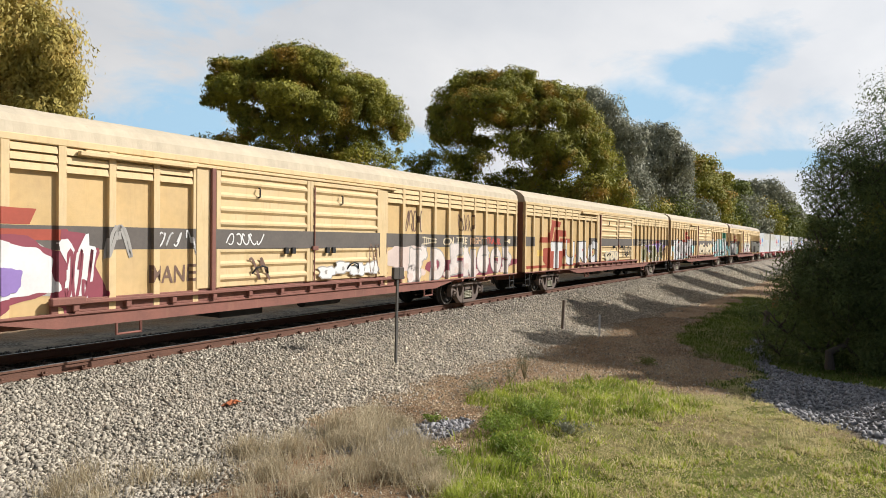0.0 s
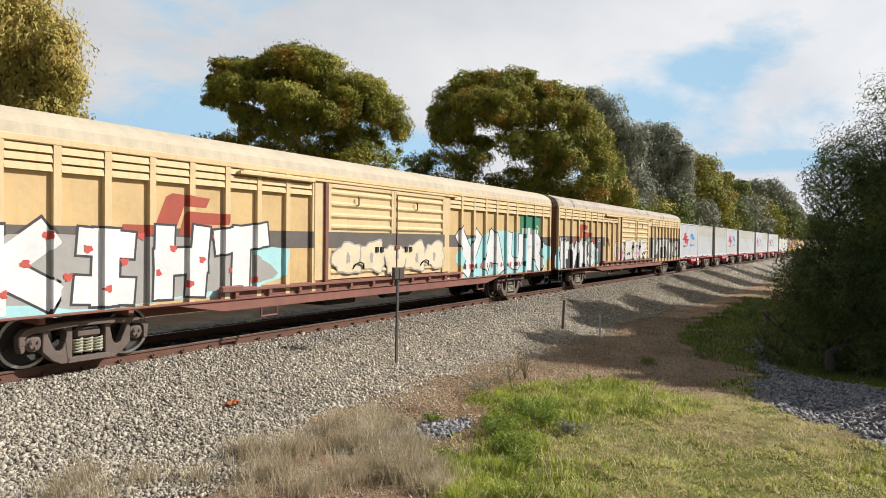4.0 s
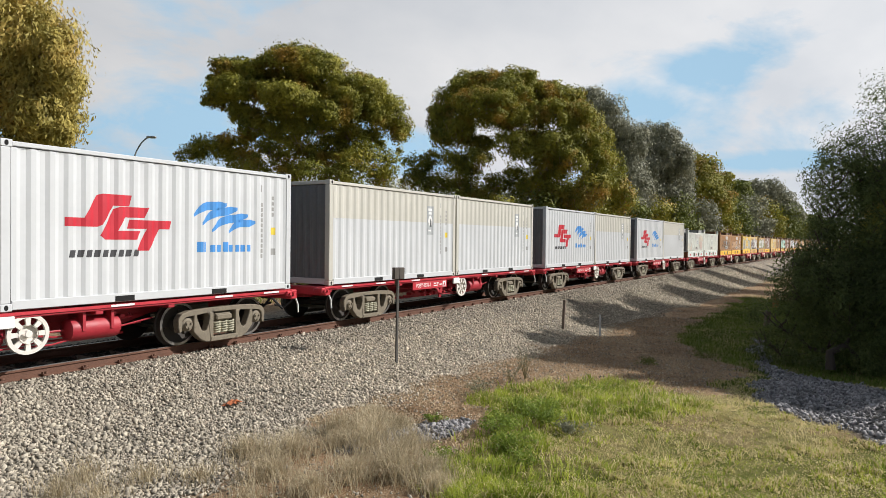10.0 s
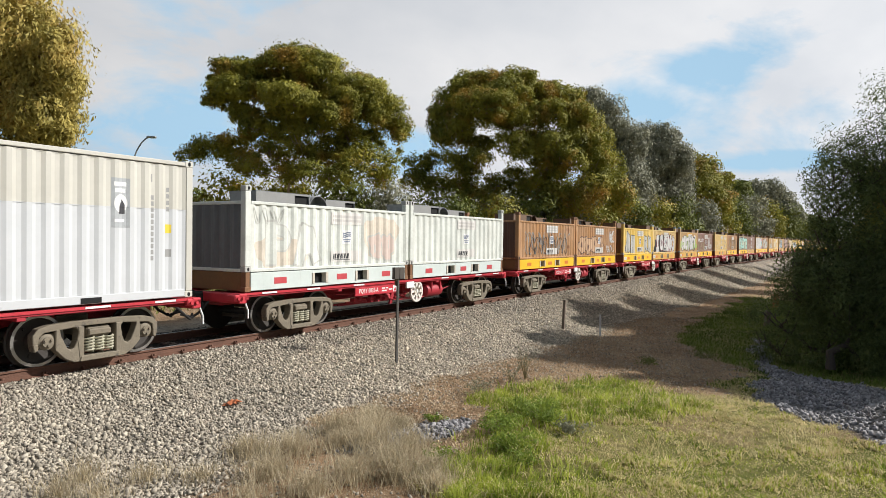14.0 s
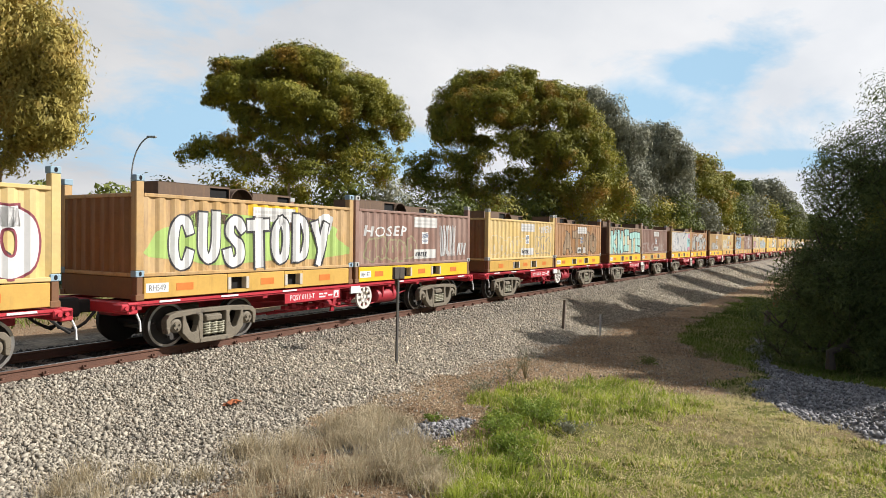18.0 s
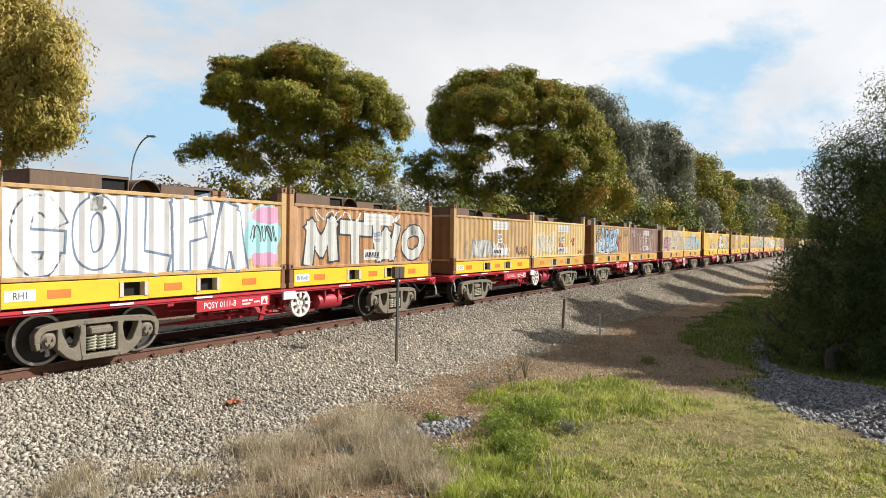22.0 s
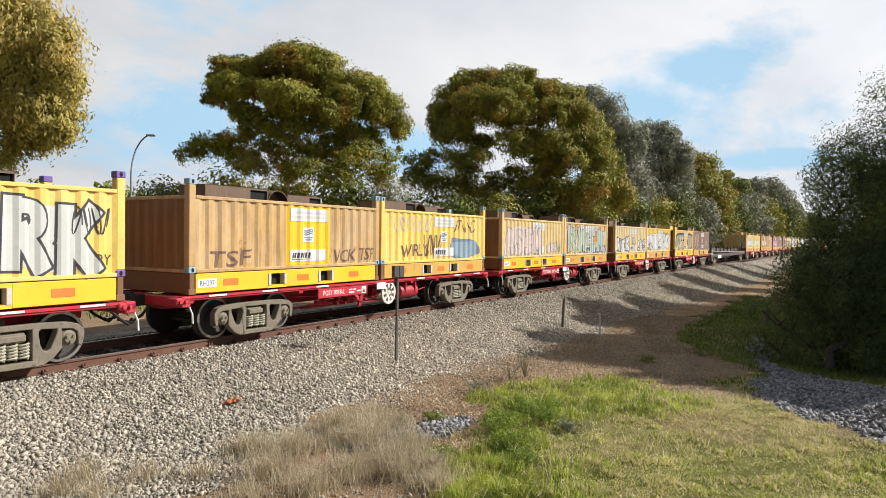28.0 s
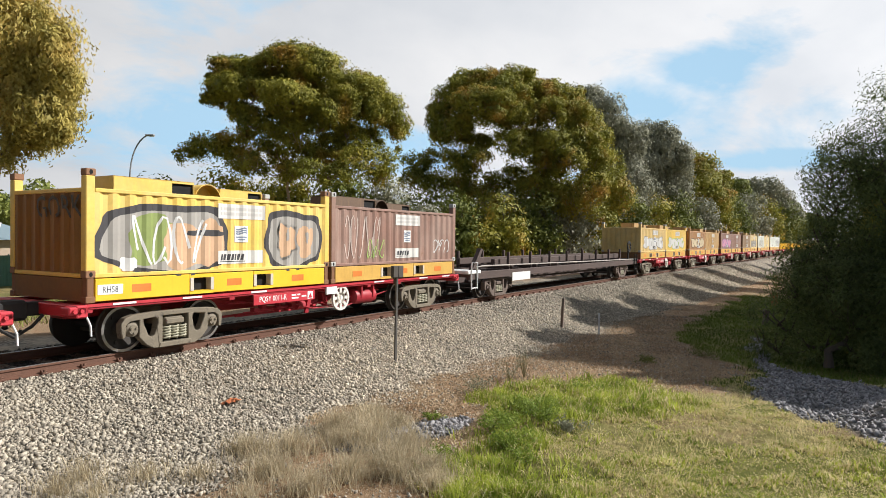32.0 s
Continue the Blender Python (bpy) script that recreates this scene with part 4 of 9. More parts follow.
        for x in np.arange(-5.4, 3.8, 0.9):
            b.box(x, x + 0.10, y - 0.12, y - 0.02, 0.93, 1.05, 0.01)
        b.box(-5.75, -5.2, y - 0.15, y - 0.03, 1.03, 1.16, 0.02)
        return b.mesh("door_rail")
    part("door_rail", stored("van_lrail", lower_rail), VAN_SILL, v)
    def end_wall():
        b = Build()
        b.box(-0.03, 0.03, y + 0.07, -y - 0.07, 0.9, 3.6)
        return b.mesh("end_wall")
    for s in (-1, 1):
        ew = part("end_wall", stored("van_end", end_wall), VAN_END, v, "brown ribbed end wall", pose(s * (L + 0.01), 0, 0))
        for k in np.linspace(-1.1, 1.1, 5):
            part("end_rib", stored("van_end_rib", lambda: Build().box(-0.07, 0.07, -0.05, 0.05, 0.9, 3.6).mesh("end_rib")), VAN_END, ew, "", pose(0, k, 0))
        part("end_beam", stored("van_end_beam", lambda: Build().box(-0.075, 0.075, y + 0.07, -y - 0.07, 3.1, 3.2).mesh("end_beam")), VAN_END, ew)
    # plug doors
    def door(w):
        b = Build()
        b.box(-w / 2, w / 2, y - 0.055, y + 0.02, 1.14, 3.42, 0.015)
        return b.mesh("door")
    def door_rib(w):
        b = Build()
        b.prism([(-w / 2 + 0.07, 0.0), (w / 2 - 0.07, 0.0), (w / 2 - 0.07, 0.14), (-w / 2 + 0.07, 0.14)], y - 0.060, y - 0.050)
        b.add([(-w / 2 + 0.07, y - 0.060, 0.0), (w / 2 - 0.07, y - 0.060, 0.0), (w / 2 - 0.07, y - 0.10, 0.05), (-w / 2 + 0.07, y - 0.10, 0.05),
               (w / 2 - 0.07, y - 0.10, 0.09), (-w / 2 + 0.07, y - 0.10, 0.09), (w / 2 - 0.07, y - 0.060, 0.14), (-w / 2 + 0.07, y - 0.060, 0.14)],
              [(0, 1, 2, 3), (3, 2, 4, 5), (5, 4, 6, 7)])
        return b.mesh("door_rib")
    for x, w in ((-1.30, 2.60), (1.34, 2.60)):
        d = part("door", stored("van_door", lambda: door(2.60)), VAN_LIGHT, v, "ribbed ochre plug door", pose(x, 0, 0))
        for o in (-1.265, 1.265):
            part("door_stile", stored("van_stile", lambda: Build().box(-0.055, 0.055, y - 0.10, y - 0.05, 1.14, 3.42, 0.01).mesh("door_stile")), VAN_LIGHT, d, "", pose(o, 0, 0))
        part("door_head", stored("van_dhead", lambda: Build().box(-1.21, 1.21, y - 0.095, y - 0.05, 3.33, 3.42, 0.01).mesh("door_head")), VAN_LIGHT, d)
        for i in range(8):
            part("door_rib", stored("van_door_rib", lambda: door_rib(2.60)), VAN_LIGHT, d, "", pose(0, 0, 1.25 + i * 0.27))
        k = 1 if x < 0 else -1
        for o in (-0.10, 0.11):
            part("handle", stored("van_handle", lambda: Build().box(-0.06, 0.06, y - 0.15, y - 0.09, 1.78, 1.92, 0.01).mesh("handle")), BLACK, d, "", pose(k * 0.65 + o, 0, 0))
        part("grab_bar", stored("van_grab", lambda: Build().tube([(0, y - 0.11, 2.95), (0, y - 0.15, 2.97), (0, y - 0.15, 3.13), (0, y - 0.11, 3.15)], 0.018, 6).mesh("grab_bar")), BLACK, d, "", pose(-0.25, 0, 0))
        part("grab_bar", stored("van_grab2", lambda: Build().tube([(-0.22, y - 0.11, 1.38), (-0.15, y - 0.16, 1.50), (0, y - 0.17, 1.54), (0.15, y - 0.16, 1.50), (0.22, y - 0.11, 1.38)], 0.02, 6).mesh("grab_bar")), BLACK, d, "", pose(-k * 0.2, 0, 0))
    part("door_post", stored("van_dpost", lambda: Build().box(-0.05, 0.05, y - 0.11, y - 0.04, 1.10, 3.45, 0.01).mesh("door_post")), VAN_SILL, v, "", pose(-2.68, 0, 0))
    part("lock_bar", stored("van_lock", lambda: Build().tube([(0.14, y - 0.12, 1.15), (0.14, y - 0.12, 3.3)], 0.02, 6).box(0.05, 0.24, y - 0.16, y - 0.1, 1.85, 1.95, 0.01).mesh("lock_bar")), VAN_SILL, v)
    for x in (-2.87, 2.86):
        part("side_plate", stored("van_plate", lambda: Build().box(-0.17, 0.17, y - 0.05, y + 0.05, 1.14, 3.44, 0.01).mesh("side_plate")), VAN_LIGHT, v, "plain rust-streaked plate", pose(x, 0, 0))
    def gear():
        b = Build()
        b.box(-2.0, -0.8, -0.9, 0.9, 0.45, 0.75, 0.03)
        return b.mesh("brake_box")
    part("brake_box", stored("van_gear", gear), BLACK, v)
    part("air_tank", stored("van_tank", lambda: Build().tube([(0.6, -0.7, 0.62), (1.9, -0.7, 0.62)], 0.17, 12).mesh("air_tank")), BLACK, v)
    def step_iron():
        return Build().tube([(0, y + 0.01, 0.92), (0, y + 0.01, 0.47), (0.45, y + 0.01, 0.47), (0.45, y + 0.01, 0.92)], 0.03, 6).mesh("step_iron")
    for x in (-4.6, 5.0):
        part("step_iron", stored("van_step", step_iron), VAN_SILL, v, "", pose(x, 0, 0))
    def steps():
        b = Build()
        for x in (-0.18, 0.18):
            b.tube([(x, y + 0.02, 0.9), (x, y + 0.02, 0.38)], 0.018, 6)
        for z in (0.38, 0.62):
            b.tube([(-0.18, y + 0.02, z), (0.18, y + 0.02, z)], 0.018, 6)
        return b.mesh("end_steps")
    for s in (-1, 1):
        part("end_steps", stored("van_steps", steps), BLACK, v, "", pose(s * (L - 0.35), 0, 0))
        part("coupler", stored("van_coup", lambda: Build().box(-0.2, 0.36, -0.14, 0.14, 0.7, 0.98, 0.04).tube([(0.0, -0.4, 0.8), (0.15, -0.5, 0.5), (0.35, -0.3, 0.45)], 0.03, 6).mesh("coupler")), BLACK, v, "", pose(s * L, 0, 0, 0, 0, 0 if s > 0 else 180))
    for k in (-1, 1):
        bogie(v, k * 8.15, BOGIE_OLD, u)
    RUNS.append((v, u, 8.15, Matrix.Identity(4)))
    return v

# ---- ground: one sheet out to the horizon ----
def line_y(x):
    return np.interp(x, LINE_X, LINE_Y)


def smooth(v, a, b):
    k = np.clip((np.asarray(v, float) - a) / (b - a), 0, 1)
    return k * k * (3 - 2 * k)


def rough_at(x, y, size, seed=0):
    """Cheap smooth noise from crossed sines, about -1 to 1."""
    x, y = x / size + seed * 1.7, y / size - seed * 2.3
    return (np.sin(x * 1.7 + 1.3 * np.sin(y * 1.1 + seed)) + np.sin(y * 1.9 + 1.1 * np.sin(x * 1.4)) + np.sin((x + y) * 0.83 + seed)) / 3


def land(x, y):
    """The ground's height, and how far out of the loading side a place lies."""
    x, y = np.asarray(x, float), np.asarray(y, float)
    out = y - line_y(x)
    top = level(x) - 0.19
    drop = 0.46 + 0.45 * smooth(x, 6, 24) + 0.25 * smooth(x, 24, 40)
    toe = -3.3 + 0.5 * smooth(x, 14, 26) - 0.7 * smooth(x, 26, 45)
    near = np.clip((-0.15 - out) / (-0.15 - toe), 0, 1)
    near = near * 0.75 + smooth(near, 0, 1) * 0.25
    far = smooth(out, 9.0, 16.0)
    z = top - drop * near - 0.10 * smooth(out, 2.8, 4.0) - 0.5 * far
    z = z - 0.15 * smooth(-out, 3, 9) * smooth(x, 10, 20)
    bumps = 0.05 * rough_at(x, y, 1.3) + 0.025 * rough_at(x, y, 0.45, 3)
    z = z + bumps * smooth(np.abs(out - 1.2), 1.8, 4.0)
    heap = np.exp(-(((x - 12.9) / 1.3) ** 2 + ((y + 12.0) / 0.8) ** 2))
    z = z + 0.55 * heap
    z = z + 0.12 * np.exp(-(((x - 45) / 16) ** 2 + ((out + 5.0) / 2.0) ** 2))
    return z, out


def masks(x, y):
    """Shares of ballast, green and dry grass, and blue-grey gravel at a place; the rest is bare dirt."""
    z, out = land(x, y)
    edge = 0.45 * rough_at(x, y, 0.9, 5) + 0.28 * rough_at(x, y, 0.3, 2)
    toe = -3.5 + 0.4 * smooth(x, 14, 26) - 0.5 * smooth(x, 26, 48) - 1.1 * smooth(8.6 - x, 0, 2.2)
    ballast = smooth(out + edge, toe - 0.55, toe + 0.5) * smooth(-out + edge, -5.6, -4.6)
    # lit grass in front, and a green tongue along the shaded track further on
    g1 = smooth(np.interp(x, [5.5, 6.2, 10.5, 14], [-8.0, -7.0, -5.2, -4.9]) - y + edge, -0.2, 0.5) * smooth(14.9 - x + edge * 1.5 - 0.35 * (y + 9), 0, 1.6)
    bare = smooth(rough_at(x, y, 0.8, 12) + 0.5 * rough_at(x, y, 0.3, 13), 0.25, 0.75)
    g1 = g1 * (1 - 0.55 * bare)
    g2 = smooth(np.interp(x, [14, 19, 22, 26], [-8.5, -8.1, -6.3, -5.4]) - y + 1.2 * edge, 0, 0.7) * smooth(x, 14.0, 15.2) * smooth(50 - x, 0, 8)
    g3 = smooth(np.abs(out - 1.2), 6.5, 9) * (y > 0)
    grass = np.clip(np.maximum(np.maximum(g1, g2), g3 * 0.8), 0, 1)
    far = smooth(np.hypot(x, y), 60, 90)
    grass = np.maximum(grass, far * 0.7)
    g_edge = np.interp(x, [9.2, 10.7, 12.0, 13.4, 15.0, 19.3, 23.5, 30.0], [-12.9, -11.35, -10.25, -9.5, -9.25, -8.85, -8.1, -7.6]) + edge * 0.5
    inner = np.maximum(smooth(19.8 + 0.8 * (y + 9.5) - x, 0, 0.8), smooth(y - g_edge + 0.8, 0, 0.3) * smooth(26 - x, 0, 2))
    gravel = smooth(g_edge - y + 0.15 * edge, 0, 0.35) * inner
    strip = np.exp(-(((x - 7.9) / 1.6) ** 2 + ((y + 5.5 + 0.3 * (x - 7.9)) / 0.5) ** 2))
    gravel = np.maximum(gravel, smooth(strip + 0.3 * edge, 0.35, 0.7))
    grass = grass * (1 - gravel)
    return np.clip(ballast, 0, 1), np.clip(grass, 0, 1), np.clip(gravel, 0, 1)


def spaced(*runs):
    out = []
    for a, b, n in runs:
        out += list(np.linspace(a, b, n, endpoint=False))
    return np.array(out + [runs[-1][1]])


def build_ground():
    gx = spaced((-900, -120, 12), (-120, -15, 30), (-15, 2, 40), (2, 30, 160), (30, 70, 90), (70, 260, 80), (260, 900, 24), (900, 3000, 8))
    gy = spaced((-2000, -200, 12), (-200, -40, 26), (-40, -14, 60), (-14, 4, 120), (4, 40, 50), (40, 200, 32), (200, 2000, 14))
    X, Y = np.meshgrid(gx, gy, indexing="ij")
    Z, out = land(X, Y)
    n, m = X.shape
    me = bpy.data.meshes.new("ground")
    verts = np.stack([X, Y, Z], -1).reshape(-1, 3)
    i = np.arange(n * m).reshape(n, m)
    quads = np.stack([i[:-1, :-1], i[1:, :-1], i[1:, 1:], i[:-1, 1:]], -1).reshape(-1, 4)
    me.vertices.add(len(verts))
    me.vertices.foreach_set("co", verts.ravel())
    me.loops.add(quads.size)
    me.loops.foreach_set("vertex_index", quads.ravel().astype(np.int32))
    me.polygons.add(len(quads))
    me.polygons.foreach_set("loop_start", np.arange(0, quads.size, 4, dtype=np.int32))
    me.polygons.foreach_set("loop_total", np.full(len(quads), 4, dtype=np.int32))
    me.update()
    me.shade_smooth()
    b, g, v = masks(X, Y)
    under_shade = smooth(out, 0.15, 0.7) * smooth(out, 4.4, 2.6)      # shade under the train, and oil, put into the ground colour
    att = me.attributes.new("cover", "FLOAT_COLOR", "POINT")
    att.data.foreach_set("color", np.stack([b, g, v, under_shade], -1).ravel().astype(np.float32))
    return me


def ground_material():
    m = bpy.data.materials.new("open_ground")
    n, l, p = nodes_of(m)
    tc = n.new("ShaderNodeTexCoord")
    vec = tc.outputs["Object"]
    at = n.new("ShaderNodeAttribute")
    at.attribute_name = "cover"
    sep = n.new("ShaderNodeSeparateColor")
    l.new(at.outputs["Color"], sep.inputs[0])
    big = noise_node(n, l, vec, 0.7, 6.0)
    mid = noise_node(n, l, vec, 5.0, 5.0)
    fine = noise_node(n, l, vec, 45.0, 4.0)
    dirt = mix_node(n, l, ramp_node(n, l, big, 0.35, 0.65), (0.20, 0.120, 0.062), (0.37, 0.25, 0.145))
    dirt = mix_node(n, l, ramp_node(n, l, mid, 0.52, 0.66), dirt, (0.34, 0.19, 0.10))
    dirt = mix_node(n, l, ramp_node(n, l, fine, 0.52, 0.64), dirt, (0.42, 0.33, 0.23))
    dirt = mix_node(n, l, ramp_node(n, l, noise_node(n, l, vec, 19.0, 6.0, 0.7), 0.54, 0.66), dirt, (0.13, 0.08, 0.05))
    turf = mix_node(n, l, ramp_node(n, l, mid, 0.35, 0.62), (0.13, 0.11, 0.04), (0.36, 0.30, 0.125))
    turf = mix_node(n, l, ramp_node(n, l, big, 0.4, 0.6), turf, (0.13, 0.14, 0.03))
    vor = n.new("ShaderNodeTexVoronoi")
    vor.inputs["Scale"].default_value = 17.0
    l.new(vec, vor.inputs["Vector"])
    stone = ramp_node(n, l, vor.outputs["Distance"], 0.08, 0.62, (0.38, 0.345, 0.285, 1), (0.10, 0.088, 0.072, 1))
    tint = n.new("ShaderNodeHueSaturation")
    sv = n.new("ShaderNodeSeparateColor")
    l.new(vor.outputs["Color"], sv.inputs[0])
    mr = n.new("ShaderNodeMapRange")
    mr.inputs["To Min"].default_value, mr.inputs["To Max"].default_value = 0.65, 1.3
    l.new(sv.outputs[0], mr.inputs["Value"])
    l.new(mr.outputs[0], tint.inputs["Value"])
    l.new(stone, tint.inputs["Color"])
    worn = mix_node(n, l, ramp_node(n, l, noise_node(n, l, vec, 1.6, 5.0, 0.65), 0.42, 0.66), tint.outputs[0], (0.34, 0.285, 0.215))
    blue = mix_node(n, l, 0.75, tint.outputs[0], (0.15, 0.145, 0.145), "MIX")
    col = mix_node(n, l, sep.outputs[1], dirt, turf)
    col = mix_node(n, l, sep.outputs[2], col, blue)
    col = mix_node(n, l, sep.outputs[0], col, worn)
    # near-black where the train's underside shade and oil are painted in
    col = mix_node(n, l, at.outputs["Alpha"], col, (0.040, 0.035, 0.030))
    l.new(col, p.inputs["Base Color"])
    p.inputs["Roughness"].default_value = 0.95
    p.inputs["Specular IOR Level"].default_value = 0.15
    bp = n.new("ShaderNodeBump")
    bp.inputs["Strength"].default_value = 1.0
    bp.inputs["Distance"].default_value = 0.05
    l.new(mix_node(n, l, sep.outputs[0], fine, stone), bp.inputs["Height"])
    l.new(bp.outputs[0], p.inputs["Normal"])
    return m


ground = part("ground", build_ground(), ground_material())
tagged(ground, "open ground of dirt, patchy grass and track ballast", "ground", kind="structure")


# ---- track ----
def rail_mesh(out, head):
    b = Build()
    outline = [(-0.07, -0.17), (0.07, -0.17), (0.07, -0.158), (0.014, -0.14), (0.012, -0.05), (0.035, -0.038), (0.035, -0.004), (-0.035, -0.004), (-0.035, -0.038), (-0.012, -0.05), (-0.014, -0.14), (-0.07, -0.158)]
    if head:
        outline = [(-0.032, -0.0042), (0.032, -0.0042), (0.028, 0.0), (-0.028, 0.0)]
    n = len(outline)
    ss = np.concatenate([np.arange(-40, 60, 1.5), np.arange(60, 330, 5.0)])
    for s in ss:
        for o, z in outline:
            b.v.append(tuple(on_line(float(s), out + o, z)))
    for i in range(len(ss) - 1):
        for k in range(n):
            a, c = i * n + k, i * n + (k + 1) % n
            b.f.append((a, c, c + n, a + n))
    return b.mesh("rail")


track = new("track")
tagged(track, "rusty standard-gauge railway track on ballast", "railway track", kind="structure")
for side in (-1, 1):
    r = part("rail", rail_mesh(MIDDLE + side * 0.7525, False), STEEL_RUST, track, "rust-brown rail")
    part("running_surface", rail_mesh(MIDDLE + side * 0.7525, True), RAIL_TOP, r, "worn shiny rail head")


def sleeper_mesh():
    return Build().box(-0.12, 0.12, -1.25, 1.25, -0.30, -0.172, 0.01).mesh("sleeper")


def clip_mesh():
    b = Build()
    b.box(-0.05, 0.05, -0.12, -0.02, -0.170, -0.125, 0.012)
    b.tube([(-0.045, -0.07, -0.115), (0.045, -0.07, -0.115)], 0.026, 8)
    b.tube([(0, -0.10, -0.16), (0, -0.10, -0.085)], 0.018, 6)
    return b.mesh("rail_clip")


def track_pose(s, out):
    a = np.interp(s, STEPS, TURN)
    return Matrix.Translation(on_line(s, out)) @ Matrix.Rotation(float(a), 4, "Z")


for i in range(150):
    s = -2.0 + i * 0.66
    part("sleeper", stored("sleeper", sleeper_mesh), TIMBER, track, "", track_pose(s, MIDDLE))
    part("rail_clip", stored("rail_clip", clip_mesh), STEEL_RUST, track, "", track_pose(s, MIDDLE - 0.7525))


# ---- scatter: stones and blades in joined sheets ----
def joined(name, verts, faces, material, smoothed=False):
    me = bpy.data.meshes.new(name)
    verts = np.asarray(verts, np.float32).reshape(-1, 3)
    faces = np.asarray(faces, np.int32)
    k = faces.shape[1]
    me.vertices.add(len(verts))
    me.vertices.foreach_set("co", verts.ravel())
    me.loops.add(faces.size)
    me.loops.foreach_set("vertex_index", faces.ravel())
    me.polygons.add(len(faces))
    me.polygons.foreach_set("loop_start", np.arange(0, faces.size, k, dtype=np.int32))
    me.polygons.foreach_set("loop_total", np.full(len(faces), k, dtype=np.int32))
    me.update(calc_edges=True)
    if smoothed:
        me.shade_smooth()
    ob = part(name, me, material)
    return ob


CHIP_V = np.array([(1, 0, 0), (-1, 0, 0), (0, 1, 0), (0, -1, 0), (0, 0, 1), (0, 0, -1)], float) * 1.0
CHIP_F = np.array([(0, 2, 4), (2, 1, 4), (1, 3, 4), (3, 0, 4), (2, 0, 5), (1, 2, 5), (3, 1, 5), (0, 3, 5)])


def turns(rng, n):
    """Random turning matrices."""
    q = rng.normal(size=(n, 4))
    q /= np.linalg.norm(q, axis=1)[:, None]
    w, x, y, z = q.T
    return np.stack([1 - 2 * (y * y + z * z), 2 * (x * y - z * w), 2 * (x * z + y * w), 2 * (x * y + z * w), 1 - 2 * (x * x + z * z), 2 * (y * z - x * w),
                     2 * (x * z - y * w), 2 * (y * z + x * w), 1 - 2 * (x * x + y * y)], -1).reshape(n, 3, 3)


def stones(name, x, y, size, material, seed, sink=0.35):
    rng = np.random.default_rng(seed)
    n = len(x)
    z, _ = land(x, y)
    shape = (CHIP_V[None] + rng.uniform(-0.32, 0.32, (n, 6, 3))) * rng.uniform(0.6, 1.25, (n, 1, 3))
    v = np.einsum("nij,nkj->nki", turns(rng, n), shape) * size[:, None, None]
    v += np.stack([x, y, z + size * sink], -1)[:, None]
    f = (CHIP_F[None] + (np.arange(n) * 6)[:, None, None]).reshape(-1, 3)
    return joined(name, v, f, material)


rng = np.random.default_rng(11)
STONE = surface("ballast_stone", (0.345, 0.305, 0.242), 0.9, 0, 0.2, 9, 0.3, 60, island=0.52, spec=0.25)
# stones below the train: its shade and oil in one dark colour
SHADE_STONE = surface("oil_and_shade_stone", (0.05, 0.043, 0.036), 0.85, 0, 0.25, 9, 0.3, 60, island=0.4)
GRAVEL = surface("blue_grey_gravel", (0.26, 0.25, 0.25), 0.85, 0, 0.2, 9, 0.3, 60, island=0.4, spec=0.3)
n = 175000
bx = 3.2 + 76 * rng.random(n) ** 2.35
bo = rng.uniform(-5.9, 0.42, n)
by = bo + line_y(bx)
keep = masks(bx, by)[0] > rng.random(n) * 0.9 + 0.05
bx, by = bx[keep], by[keep]
bs = np.clip(0.0205 * np.exp(rng.normal(0, 0.36, len(bx))), 0.009, 0.048) * (1 + 0.9 * smooth(bx, 14, 70))
dusty = smooth(bx, 7.5, 11.0) * smooth(line_y(bx) - by, 0.4, 1.6) > rng.random(len(bx))
tagged(stones("ballast_stones", bx[~dusty], by[~dusty], bs[~dusty], STONE, 1), "loose grey-tan crushed stone ballast beside the rail", "ballast", kind="stuff")
tagged(stones("dusty_ballast_stones", bx[dusty], by[dusty], bs[dusty], surface("dusty_stone", (0.44, 0.385, 0.30), 0.95, 0, 0.2, 9, 0.3, 60, island=0.52, spec=0.15), 7), "pale dust-covered ballast stones low on the bank", "ballast", kind="stuff")
n = 9000
sx, so = rng.uniform(3, 40, n), rng.uniform(0.6, 3.6, n)
tagged(stones("ballast_between_rails", sx, so + line_y(sx), rng.uniform(0.025, 0.045, n), SHADE_STONE, 5), "ballast stones between and beyond the rails", "ballast", kind="stuff")
n = 42000
qx, qy = rng.uniform(5.5, 26, n), rng.uniform(-15, -4.6, n)
keep = masks(qx, qy)[2] > rng.random(n) * 0.8 + 0.1
qx, qy = qx[keep], qy[keep]
tagged(stones("loose_gravel", qx, qy, rng.uniform(0.018, 0.055, len(qx)), GRAVEL, 2), "blue-grey loose gravel at the grass edge", "gravel", kind="stuff")
n = 12000
qx, qy = rng.uniform(5.8, 10.0, n), rng.uniform(-7.0, -4.2, n)
keep = masks(qx, qy)[2] > 0.25 + 0.5 * rng.random(n)
qx, qy = qx[keep], qy[keep]
tagged(stones("gravel_strip", qx, qy, rng.uniform(0.010, 0.030, len(qx)), GRAVEL, 6), "strip of pale loose gravel between dirt and grass", "gravel", kind="stuff")
n = 14000
qx, qy = rng.uniform(4, 30, n), rng.uniform(-9, -2.6, n)
keep = masks(qx, qy)[1] < 0.35 * rng.random(n)
qx, qy = qx[keep], qy[keep]
n = len(qx)
tagged(stones("scattered_pebbles", qx, qy, rng.uniform(0.008, 0.03, n), STONE, 3), "scattered small pebbles on the dirt", "pebbles", kind="stuff")


